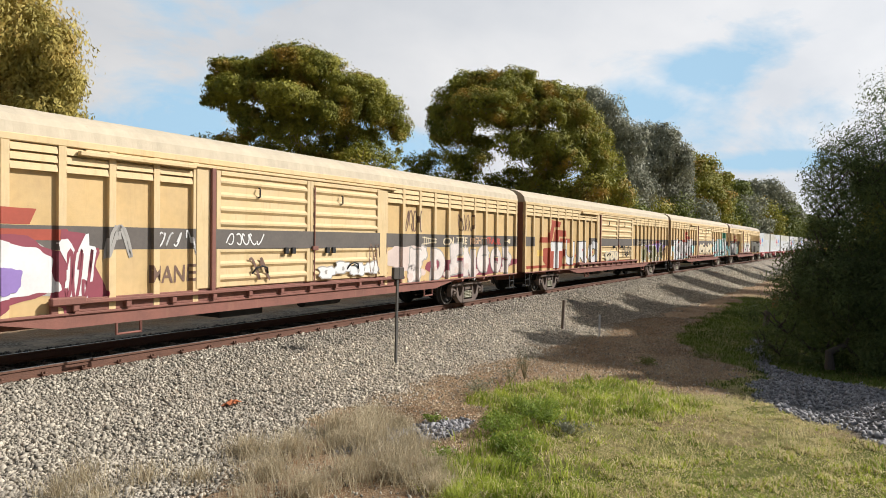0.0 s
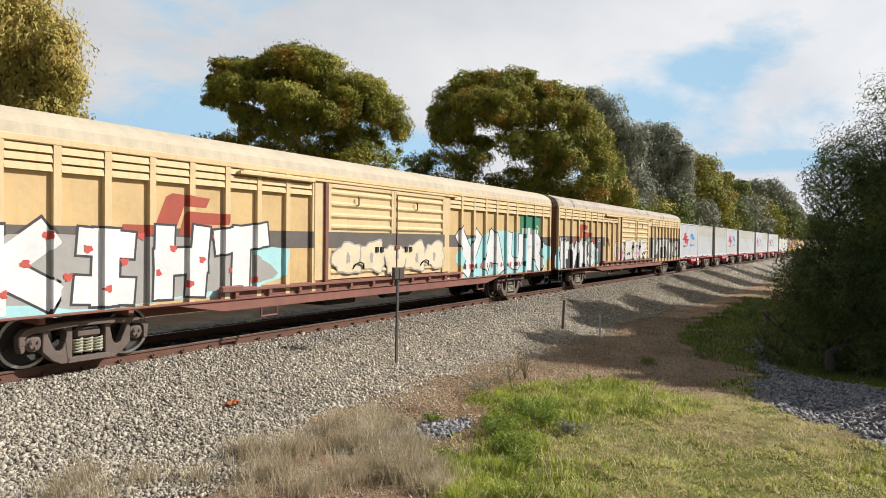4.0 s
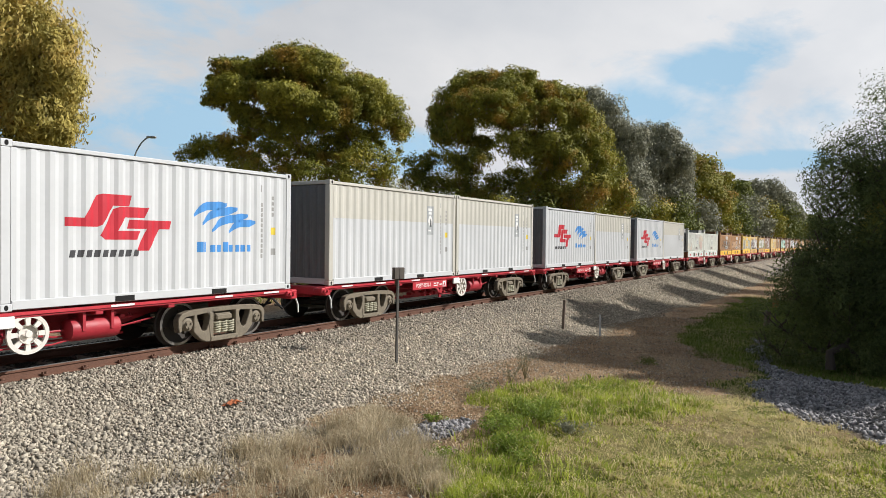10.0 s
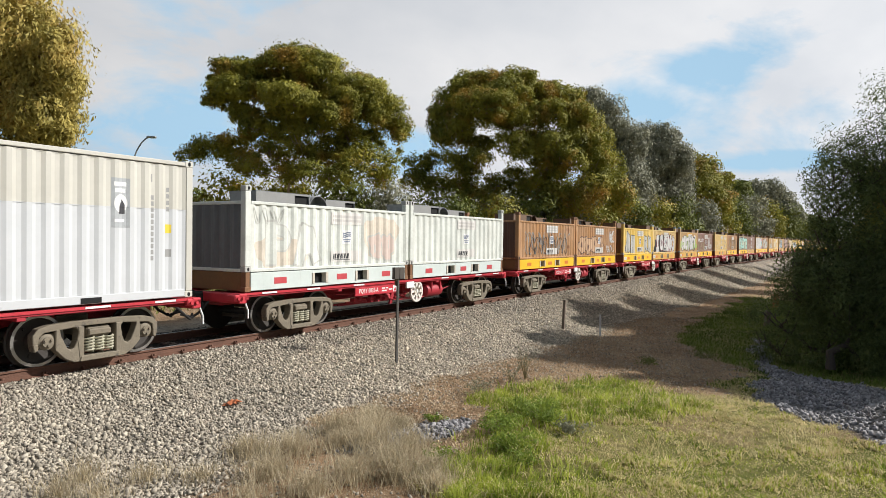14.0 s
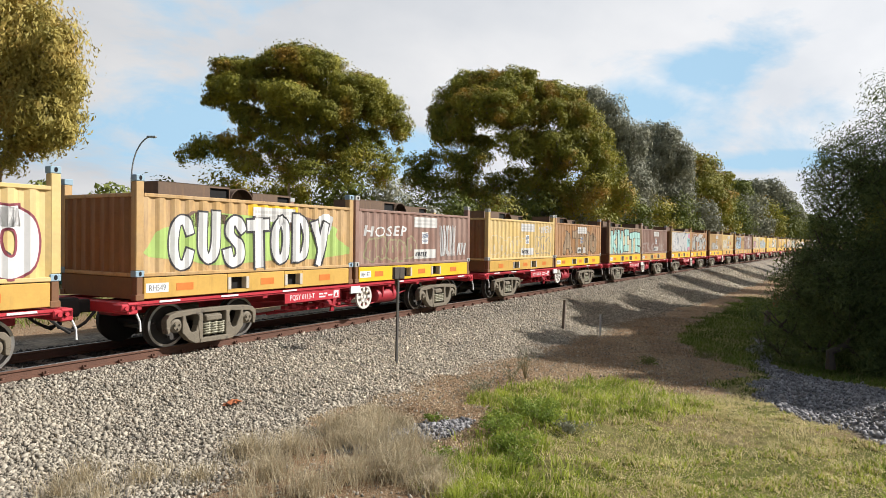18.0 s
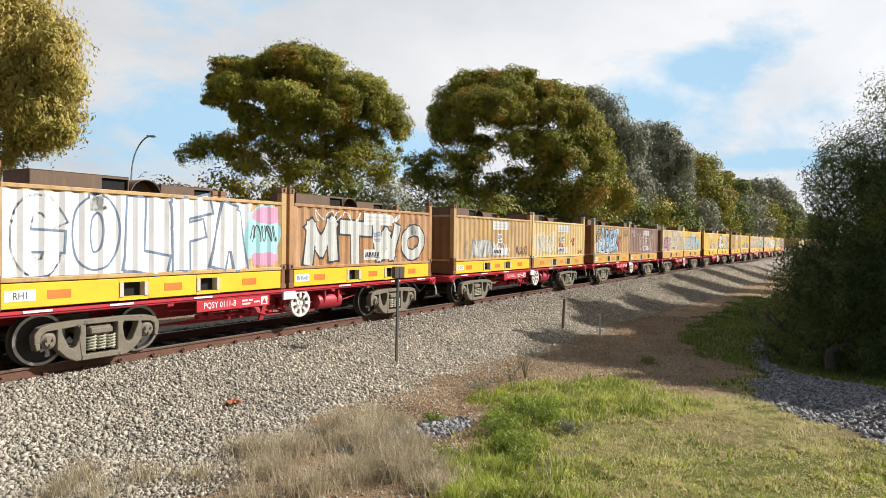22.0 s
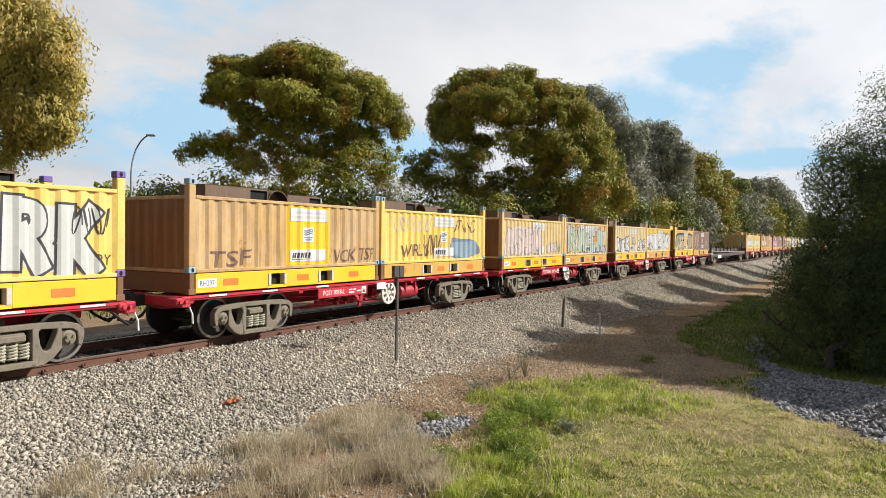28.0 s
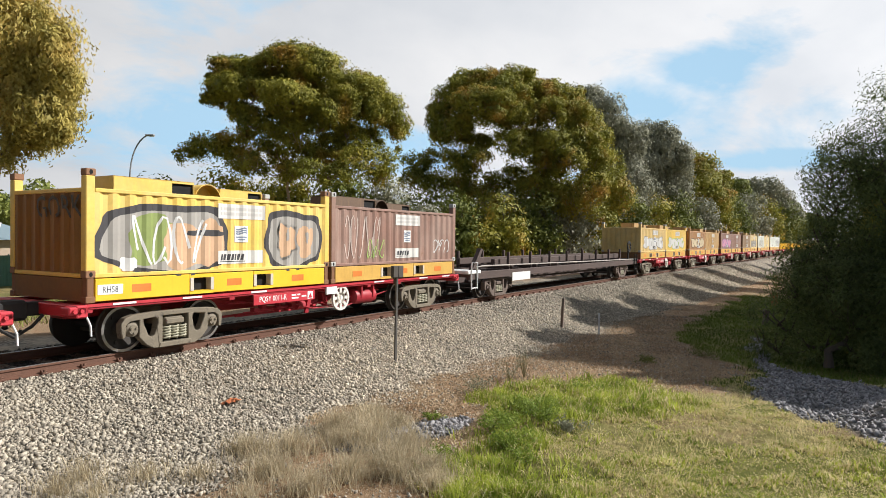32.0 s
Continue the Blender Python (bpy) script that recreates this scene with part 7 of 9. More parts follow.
part("bracket", Build().box(-0.05, 0.05, 0.03, 0.06, 1.70, 1.90, 0.006), STEEL_RUST, sign)
part("edge_trim", Build().box(-0.006, 0.006, -0.056, -0.0505, 1.845, 2.095), BLACK, sign)

stake = part("wooden_stake", Build().box(-0.05, 0.05, -0.045, 0.045, -0.2, 1.0, 0.012), TIMBER)
stake.matrix_basis = pose(21.76, -2.6, ground_at(21.76, -2.6), 0, 7, 0)
tagged(stake, "leaning weathered timber stake in the ballast", "stake")
peg = part("white_peg", Build().prism([(-0.09, -0.15), (0.09, -0.15), (0.075, 0.55), (0.0, 0.74), (-0.05, 0.62)], -0.03, 0.03), surface("chalky_white_peg", (0.66, 0.65, 0.62), 0.8, 0, 0.2, 6, 0.2))
peg.matrix_basis = pose(22.1, -3.8, ground_at(22.1, -3.8), 0, 4, 20)
tagged(peg, "short pointed whitewashed peg beside the ballast", "peg")
marker = new("cable_marker")
tagged(marker, "slim marker post with a small orange plate, in shade", "marker post")
marker.matrix_basis = pose(34.5, -8.3, ground_at(34.5, -8.3))
part("post", Build().box(-0.03, 0.03, -0.02, 0.02, -0.2, 0.75, 0.006), TIMBER, marker)
# orange dulled to brown: the plate's shade is put into its colour
part("plate", Build().box(-0.17, 0.17, -0.035, -0.022, 0.55, 1.15, 0.004), surface("shade_dulled_orange_plate", (0.40, 0.19, 0.07), 0.7, 0, 0.2, 5, 0.1), marker, "orange plate", pose(0, 0, 0, 0, 0, -50))
stump = part("timber_post_stub", Build().box(-0.10, 0.10, -0.09, 0.09, -0.2, 0.66, 0.02), TIMBER)
stump.matrix_basis = pose(29.9, -8.3, ground_at(29.9, -8.3), 3, -3, 30)
tagged(stump, "short weathered timber post in the shaded grass", "post")
rag = new("rusty_plate")
tagged(rag, "rust-red crumpled scrap lying on the ballast", "scrap")
rag.matrix_basis = pose(7.25, -2.5, ground_at(7.25, -2.5) + 0.04)
b = Build()
rr = random.Random(5)
b.v = [((i - 4) * 0.045 + rr.uniform(-0.012, 0.012), (k - 2) * 0.045 + rr.uniform(-0.012, 0.012), 0.01 + rr.uniform(0.0, 0.05) * (0 < i < 8)) for i in range(9) for k in range(5)]
b.f = [(i * 5 + k, i * 5 + k + 5, i * 5 + k + 6, i * 5 + k + 1) for i in range(8) for k in range(4) if (i, k) not in ((0, 0), (7, 3), (7, 0), (0, 3))]
part("scrap", b, surface("red_rust_scrap", (0.33, 0.10, 0.035), 0.9, 0, 0.25, 12, 0.3), rag)

# ---- street lamps, fence and house beyond the line ----
GALV = surface("galvanised_steel", (0.36, 0.37, 0.38), 0.5, 0.6, 0.12, 3, 0.05)


def street_lamp(x, y, z, tall):
    s = new("street_lamp")
    tagged(s, "tall galvanised street lamp with a curved arm", "street lamp", "street lamps beyond the trees")
    s.location = (x, y, z)
    right = Vector((ASIDE.x, ASIDE.y, 0)).normalized()
    pts = [Vector((0, 0, -0.2)), Vector((0, 0, tall * 0.55)), Vector((0, 0, tall * 0.70))]
    for k in range(1, 9):
        a = k / 8 * 1.35
        pts.append(Vector((0, 0, tall * 0.70)) + right * (1.5 * (1 - math.cos(a))) + Vector((0, 0, tall * 0.30 * math.sin(a))))
    part("pole", Build().tube(pts, [0.09, 0.075, 0.065] + [0.05] * 8, 8), GALV, s)
    tip = pts[-1]
    hd = part("lamp_head", Build().box(-0.12, 0.50, -0.13, 0.13, -0.06, 0.07, 0.04), GALV, s, "", Matrix.Translation(tip) @ Matrix.Rotation(math.atan2(right.y, right.x), 4, "Z"))
    part("lamp_glass", Build().box(0.10, 0.46, -0.10, 0.10, -0.085, -0.058, 0.01), surface("lamp_glass", (0.55, 0.56, 0.56), 0.2, 0, 0.05, 5, 0), hd)


street_lamp(27.9, 30.6, -0.7, 9.5)
street_lamp(65.9, 35.2, -0.9, 9.6)

fence = new("sheet_fence")
tagged(fence, "green ribbed sheet-metal fence beyond the line", "fence", kind="structure")
FENCE = surface("green_fence_paint", (0.07, 0.16, 0.11), 0.6, 0, 0.12, 2, 0.1)
turn = math.atan2(-0.12, 1.0)
for i in range(14):
    x = 6.0 + i * 2.4
    px_ = Matrix.Translation((x, 29.4 - 0.12 * (x - 12), -0.95)) @ Matrix.Rotation(turn, 4, "Z")
    part("fence_panel", stored("fence_panel", lambda: corrugated(2.36, 1.75, 14, 0.03)), FENCE, fence, "", px_)
    part("fence_post", stored("fence_post", lambda: Build().box(-0.03, 0.03, -0.02, 0.05, -0.1, 1.82, 0.005).mesh("fence_post")), FENCE, fence, "", px_ @ pose(1.2, 0, 0))

ROOF = surface("blue_grey_roof", (0.20, 0.27, 0.30), 0.6, 0.1, 0.12, 1, 0.1)
BRICK = surface("pale_brick_wall", (0.48, 0.38, 0.29), 0.85, 0, 0.15, 2, 0.2)


def house(x, y, w, d, turned, label, roof=ROOF):
    h = new("house")
    tagged(h, label, "house", "houses beyond the line")
    h.matrix_basis = pose(x, y, -0.9, 0, 0, turned)
    part("wall", Build().box(-w / 2, w / 2, -d / 2, d / 2, 0, 2.5, 0.02), BRICK, h)
    part("roof", Build().add([(-w / 2 - 0.5, -d / 2 - 0.5, 2.45), (w / 2 + 0.5, -d / 2 - 0.5, 2.45), (w / 2 + 0.5, d / 2 + 0.5, 2.45), (-w / 2 - 0.5, d / 2 + 0.5, 2.45), (-w / 2 + d / 2.2, 0, 4.3), (w / 2 - d / 2.2, 0, 4.3)],
                             [(0, 1, 5, 4), (1, 2, 5), (2, 3, 4, 5), (3, 0, 4), (0, 3, 2, 1)]), roof, h)
    for k in (-0.28, 0.22):
        win = part("window", Build().box(-0.75, 0.75, -0.04, 0.04, 0.9, 2.1, 0.01), WHITE, h, "", pose(k * w, -d / 2 - 0.02, 0))
        part("pane", Build().box(-0.68, 0.68, -0.046, -0.041, 0.96, 2.04), surface("dark_window_glass", (0.03, 0.035, 0.04), 0.08, 0, 0.1, 2, 0), win)


house(20.0, 42.0, 13, 8, -12, "low house with a blue-grey hipped roof behind a fence")
house(74.0, 26.0, 10, 7, -35, "low pale house glimpsed under the trees", surface("pale_tin_roof", (0.45, 0.45, 0.44), 0.5, 0.2, 0.1, 1, 0.1))

# distant woods that close the view under and between the gums
wr = np.random.default_rng(77)
cs = []
for k in range(260):
    a = radians(wr.uniform(-42, 88))
    r = wr.uniform(150, 260)
    x, y = r * math.cos(a), r * math.sin(a)
    if y < line_y(x) + 14:
        continue
    cs.append((x, y, wr.uniform(0.5, 11.0), wr.uniform(3.5, 6.5)))
cs = np.array(cs)
v, f = leaf_cloud(cs[:, :3], cs[:, 3], 60000, 1.1, wr, 0.8)
tagged(joined("distant_woods", v, f, LEAF_DEEP), "distant dull green woods along the horizon", "woods", kind="stuff")


ug = np.random.default_rng(91)
ux, uo = ug.uniform(-6, 60, 26000), ug.uniform(7.5, 19, 26000)
keep = rough_at(ux, uo, 1.4, 6) + 0.5 * rough_at(ux, uo, 0.5, 2) > -0.35
ux, uo = ux[keep], uo[keep]
tagged(blades("rough_undergrowth", ux, uo + line_y(ux), ug.uniform(0.10, 0.38, len(ux)), ug.uniform(0.010, 0.022, len(ux)), ug.uniform(0.2, 1.0, len(ux)), LEAF_DEEP, 92), "rough dull green undergrowth beyond the far rail", "undergrowth", kind="stuff")
dead = part("bare_trunk", Build().tube([(0, 0, -0.3), (0.05, 0, 1.6), (-0.05, 0.1, 3.2)], [0.17, 0.14, 0.09], 8).tube([(0.04, 0, 1.7), (-0.5, 0.1, 2.4), (-0.7, 0.1, 2.9)], [0.08, 0.06, 0.04], 6).mesh("bare_trunk", True), BARK_PALE)
dead.location = (60.0, 20.6, -1.0)
tagged(dead, "pale bare forked tree trunk under the gums", "tree trunk")

# ---- dry tufts, weeds and twigs in front ----
def tuft(x, y, tall, wide, count, seed, material, label, name="dry_grass_tuft"):
    g = np.random.default_rng(seed)
    a, r = g.uniform(0, 2 * math.pi, count), np.abs(g.normal(0, wide * 0.5, count))
    ob = blades(name, x + r * np.cos(a), y + r * np.sin(a), tall * g.uniform(0.45, 1.1, count), g.uniform(0.0022, 0.0045, count), g.uniform(0.2, 1.1, count), material, seed + 1, 0.7)
    tagged(ob, label, "grass tuft", "tufts of dry grass")
    return ob


HAY = foliage("grey_brown_dry_grass", (0.32, 0.265, 0.165), (0.70, 0.60, 0.42), 0.42, None, 0.6, 1.5)
TUFTS = [(6.3, -4.7, 0.42, 0.50), (5.9, -4.3, 0.36, 0.42), (6.9, -5.0, 0.34, 0.42), (5.5, -5.1, 0.40, 0.50), (5.0, -4.5, 0.30, 0.40), (6.0, -5.9, 0.44, 0.45), (5.4, -5.8, 0.38, 0.42), (6.6, -6.6, 0.36, 0.40), (4.3, -3.4, 0.40, 0.34),
         (4.1, -4.0, 0.34, 0.40), (4.7, -4.0, 0.32, 0.40), (6.2, -6.9, 0.30, 0.36), (7.3, -4.6, 0.44, 0.40), (7.9, -4.7, 0.40, 0.40), (8.3, -4.5, 0.26, 0.34), (7.0, -5.4, 0.46, 0.42), (7.5, -5.1, 0.46, 0.40), (6.8, -6.0, 0.42, 0.42), (7.4, -5.8, 0.36, 0.36), (6.3, -6.3, 0.42, 0.40), (8.0, -5.2, 0.30, 0.30), (4.9, -5.4, 0.32, 0.4), (3.9, -3.6, 0.36, 0.3)]
for i, (x, y, tall, wide) in enumerate(TUFTS):
    tuft(x, y, tall, wide, 540 if x > 5.2 else 200, 300 + i, HAY, "feathery grey-brown dry grass tuft on the ballast edge")


def weed(x, y, tall, wide, count, size, seed, leaf, label, twiggy=False):
    """A small plant: stems from one root with leaves along them."""
    g = np.random.default_rng(seed)
    w = new("weed")
    tagged(w, label, "weed", "weeds beside the track")
    w.location = (x, y, ground_at(x, y) - 0.02)
    b = Build()
    ends = []
    for k in range(14):
        a = g.uniform(0, 2 * math.pi)
        r = wide * g.uniform(0.2, 1.0)
        h = tall * g.uniform(0.5, 1.0)
        mid = Vector((r * 0.4 * math.cos(a), r * 0.4 * math.sin(a), h * 0.55))
        end = Vector((r * math.cos(a + 0.3), r * math.sin(a + 0.3), h))
        b.tube([(0, 0, 0), mid, end], [0.006, 0.004, 0.002], 4)
        for q in (0.45, 0.7, 1.0):
            ends.append(tuple(Vector((0, 0, 0)).lerp(mid, min(1, q * 1.4)).lerp(end, q)))
    part("stems", b.mesh("stems"), surface("weed_stem", (0.20, 0.17, 0.08), 0.8, 0, 0.2, 9, 0), w)
    if count:
        v, f = leaf_cloud(np.array(ends), np.full(len(ends), wide * (0.14 if twiggy else 0.26)), count, size, g, 0.8, 0, 0.35)
        lv = joined("leaves", v, f, leaf)
        lv.parent = w


LEAF_WEED = foliage("bright_weed_leaves", (0.09, 0.145, 0.022), (0.33, 0.41, 0.07), 0.35, None, 0.6, 2.0)
for i, (x, y, tall, wide, n, leaf) in enumerate([(9.45, -6.83, 0.34, 0.55, 4200, LEAF_WEED), (8.7, -6.5, 0.30, 0.55, 3600, LEAF_WEED), (9.9, -6.4, 0.26, 0.5, 3000, LEAF_WEED), (12.4, -6.5, 0.20, 0.5, 2400, LEAF_WEED),
                                                 (8.0, -6.9, 0.26, 0.5, 2600, LEAF_WEED), (7.2, -6.3, 0.20, 0.25, 900, LEAF_WEED), (8.6, -5.4, 0.18, 0.22, 700, LEAF_WEED), (9.1, -7.4, 0.26, 0.34, 1300, LEAF_GREY), (17.0, -6.6, 0.22, 0.4, 1200, LEAF_DEEP),
                                                 (19.5, -7.6, 0.3, 0.5, 1500, LEAF_DEEP), (7.5, -7.4, 0.24, 0.3, 1200, LEAF_WEED)]):
    weed(x, y, tall * 0.85, wide * 0.9, n // 3, 0.040, 500 + i, leaf, "leafy green weed growing in the grass")
for i, (x, y, tall) in enumerate([(13.0, -5.0, 0.75), (12.5, -4.9, 0.5), (10.7, -5.1, 0.42), (11.0, -4.9, 0.3)]):
    weed(x, y, tall, 0.34, 260, 0.03, 540 + i, LEAF_GREY, "sparse twiggy grey weed on bare dirt", True)
# fallen litter on the bare dirt
lr = np.random.default_rng(8)
lx, ly = 7.5 + 22 * lr.random(60000) ** 1.7, lr.uniform(-8.4, -3.0, 60000)
keep = (masks(lx, ly)[0] < 0.6) & (masks(lx, ly)[1] < 0.5) & (masks(lx, ly)[2] < 0.3)
lx, ly = lx[keep], ly[keep]
lz = land(lx, ly)[0]
cv, cf = leaf_cloud(np.stack([lx, ly, lz + 0.012], -1), np.full(len(lx), 0.012), len(lx), 0.045, lr, 0.3, 0, 0.26)
tagged(joined("leaf_litter", cv, cf, foliage("brown_leaf_litter", (0.27, 0.18, 0.10), (0.68, 0.54, 0.36), 0.1)), "dry fallen leaves and bark on bare dirt", "leaf litter", kind="stuff")

# ---- painted tags on the train: figures that follow the walls' folds ----
def spray(name, base, vary=0.14):
    return surface("spray_" + name, base, 0.6, 0, vary, 1.6, 0.04, streak=((0.25, 0.18, 0.12), 0.08), patch=((0.32, 0.22, 0.13), 0.72, 2.5))


S_WHITE, S_BLACK, S_GREY = spray("white", (0.67, 0.66, 0.64)), spray("black", (0.045, 0.042, 0.045)), spray("grey", (0.34, 0.32, 0.29))
S_SILVER, S_PALE = spray("silver", (0.52, 0.52, 0.48)), spray("pale_pink", (0.62, 0.50, 0.44))
S_PINK, S_CYAN, S_TEAL = spray("pink", (0.62, 0.30, 0.42)), spray("cyan", (0.36, 0.62, 0.62)), spray("teal", (0.30, 0.55, 0.47))
S_BLUE, S_GREEN, S_LIME = spray("sky_blue", (0.36, 0.52, 0.66)), spray("moss_green", (0.24, 0.30, 0.09)), spray("leaf_green", (0.36, 0.50, 0.14))
S_MAROON, S_RED, S_ORANGE = spray("maroon", (0.24, 0.05, 0.07)), spray("red", (0.50, 0.08, 0.06)), spray("orange", (0.62, 0.25, 0.08))
S_PURPLE, S_OLIVE, S_CREAM, S_PEACH = spray("purple", (0.26, 0.17, 0.42)), spray("olive", (0.32, 0.29, 0.16)), spray("cream", (0.66, 0.56, 0.38)), spray("peach", (0.56, 0.36, 0.22))
S_BROWN, S_NAVY = spray("brown", (0.17, 0.10, 0.07)), spray("slate_blue", (0.16, 0.21, 0.29))
S_SIGN_GREEN = spray("sign_green", (0.03, 0.19, 0.11))


def wobble(x, z, seed):
    return (x + 0.05 * math.sin(4.1 * z + seed) + 0.03 * math.sin(2.3 * x + seed * 2), z + 0.05 * math.sin(3.3 * x + seed) * (0.4 + z * 0.3))


# a sign-writer's alphabet: each letter as thick strokes in a unit box
GLYPHS = {
    "A": [[(0.05, 0), (0.40, 1)], [(0.40, 1), (0.62, 1), (0.95, 0)], [(0.25, 0.36), (0.75, 0.36)]],
    "B": [[(0.12, 0), (0.12, 1)], [(0.12, 1), (0.75, 0.95), (0.78, 0.62), (0.3, 0.52)], [(0.3, 0.52), (0.88, 0.42), (0.85, 0.05), (0.12, 0)]],
    "C": [[(0.92, 0.78), (0.70, 1), (0.28, 0.97), (0.08, 0.65), (0.10, 0.28), (0.34, 0.02), (0.75, 0.0), (0.95, 0.22)]],
    "D": [[(0.10, 0), (0.14, 1)], [(0.14, 1), (0.62, 0.98), (0.92, 0.66), (0.86, 0.28), (0.58, 0.02), (0.10, 0)]],
    "E": [[(0.12, 0), (0.12, 1)], [(0.12, 0.96), (0.92, 1.0)], [(0.12, 0.50), (0.76, 0.52)], [(0.12, 0.04), (0.95, 0.0)]],
    "F": [[(0.14, 0), (0.10, 1)], [(0.10, 0.95), (0.95, 1.0)], [(0.12, 0.50), (0.75, 0.54)]],
    "G": [[(0.92, 0.80), (0.68, 1), (0.26, 0.96), (0.08, 0.62), (0.10, 0.26), (0.36, 0.0), (0.78, 0.04), (0.90, 0.40)], [(0.90, 0.42), (0.52, 0.42)]],
    "H": [[(0.12, 0), (0.10, 1)], [(0.88, 0), (0.92, 1)], [(0.12, 0.50), (0.88, 0.52)]],
    "I": [[(0.5, 0), (0.5, 1)], [(0.22, 0.97), (0.80, 1.0)], [(0.18, 0.0), (0.82, 0.03)]],
    "K": [[(0.12, 0), (0.12, 1)], [(0.90, 1), (0.22, 0.48)], [(0.30, 0.54), (0.95, 0.0)]],
    "L": [[(0.14, 1), (0.10, 0.02)], [(0.10, 0.03), (0.92, 0.0)]],
    "M": [[(0.05, 0), (0.12, 1)], [(0.12, 1), (0.50, 0.30)], [(0.50, 0.30), (0.88, 1)], [(0.88, 1), (0.96, 0)]],
    "N": [[(0.10, 0), (0.10, 1)], [(0.10, 1), (0.88, 0)], [(0.88, 0), (0.92, 1)]],
    "O": [[(0.50, 0.99), (0.16, 0.84), (0.07, 0.48), (0.20, 0.12), (0.52, 0.0), (0.84, 0.14), (0.94, 0.52), (0.82, 0.86), (0.50, 0.99)]],
    "P": [[(0.12, 0), (0.12, 1)], [(0.12, 0.98), (0.72, 0.98), (0.92, 0.76), (0.74, 0.50), (0.16, 0.46)]],
    "R": [[(0.12, 0), (0.12, 1)], [(0.12, 0.98), (0.70, 0.98), (0.88, 0.76), (0.70, 0.54), (0.16, 0.50)], [(0.42, 0.52), (0.95, 0.0)]],
    "S": [[(0.90, 0.86), (0.62, 1), (0.24, 0.94), (0.14, 0.70), (0.40, 0.54), (0.74, 0.44), (0.88, 0.20), (0.62, 0.02), (0.24, 0.0), (0.06, 0.18)]],
    "T": [[(0.50, 0), (0.48, 1)], [(0.02, 0.94), (0.98, 0.98)]],
    "U": [[(0.10, 1), (0.10, 0.30), (0.34, 0.02), (0.68, 0.02), (0.90, 0.32), (0.90, 1)]],
    "W": [[(0.04, 1), (0.22, 0)], [(0.22, 0), (0.50, 0.72)], [(0.50, 0.72), (0.78, 0)], [(0.78, 0), (0.97, 1)]],
    "Y": [[(0.05, 1), (0.46, 0.46)], [(0.95, 1), (0.40, 0.0)]],
    "0": [[(0.50, 0.99), (0.16, 0.80), (0.10, 0.40), (0.36, 0.02), (0.72, 0.06), (0.90, 0.46), (0.80, 0.86), (0.50, 0.99)]],
    "2": [[(0.10, 0.74), (0.34, 1), (0.74, 0.96), (0.84, 0.68), (0.10, 0.04)], [(0.10, 0.04), (0.94, 0.06)]],
    "4": [[(0.66, 1), (0.08, 0.36)], [(0.08, 0.34), (0.95, 0.36)], [(0.68, 1), (0.68, 0.0)]],
    "5": [[(0.88, 0.97), (0.20, 0.95)], [(0.20, 0.95), (0.16, 0.54), (0.66, 0.60), (0.90, 0.32), (0.62, 0.02), (0.10, 0.06)]],
}


def ribbon(pts, width):
    """A flat band along the points, mitred at its bends and squared at its ends."""
    line = Build()
    n = len(pts)
    for k in range(n):
        (ax, az), (bx, bz) = pts[max(0, k - 1)], pts[min(n - 1, k + 1)]
        d = math.hypot(bx - ax, bz - az) or 1.0
        tx, tz = (bx - ax) / d, (bz - az) / d
        x, z = pts[k]
        over = width * 0.5 * (-1 if k == 0 else 1 if k == n - 1 else 0)
        x, z = x + tx * over, z + tz * over
        line.v += [(x + tz * width / 2, 0.0, z - tx * width / 2), (x - tz * width / 2, 0.0, z + tx * width / 2)]
        if k:
            line.f.append((2 * k - 2, 2 * k, 2 * k + 1, 2 * k - 1))
    return line


def eased(pts, cuts=4):
    """A smooth curve through the points."""
    out = []
    n = len(pts)
    ring = pts[0] == pts[-1]
    for k in range(n - 1):
        p0 = pts[k - 1] if k else (pts[-2] if ring else pts[0])
        p3 = pts[k + 2] if k + 2 < n else (pts[1] if ring else pts[-1])
        for c in range(cuts):
            t = c / cuts
            out.append(tuple(0.5 * (2 * b + (c_ - a) * t + (2 * a - 5 * b + 4 * c_ - d) * t * t + (3 * b - a - 3 * c_ + d) * t ** 3) for a, b, c_, d in zip(p0, pts[k], pts[k + 1], p3)))
    return out + [pts[-1]]


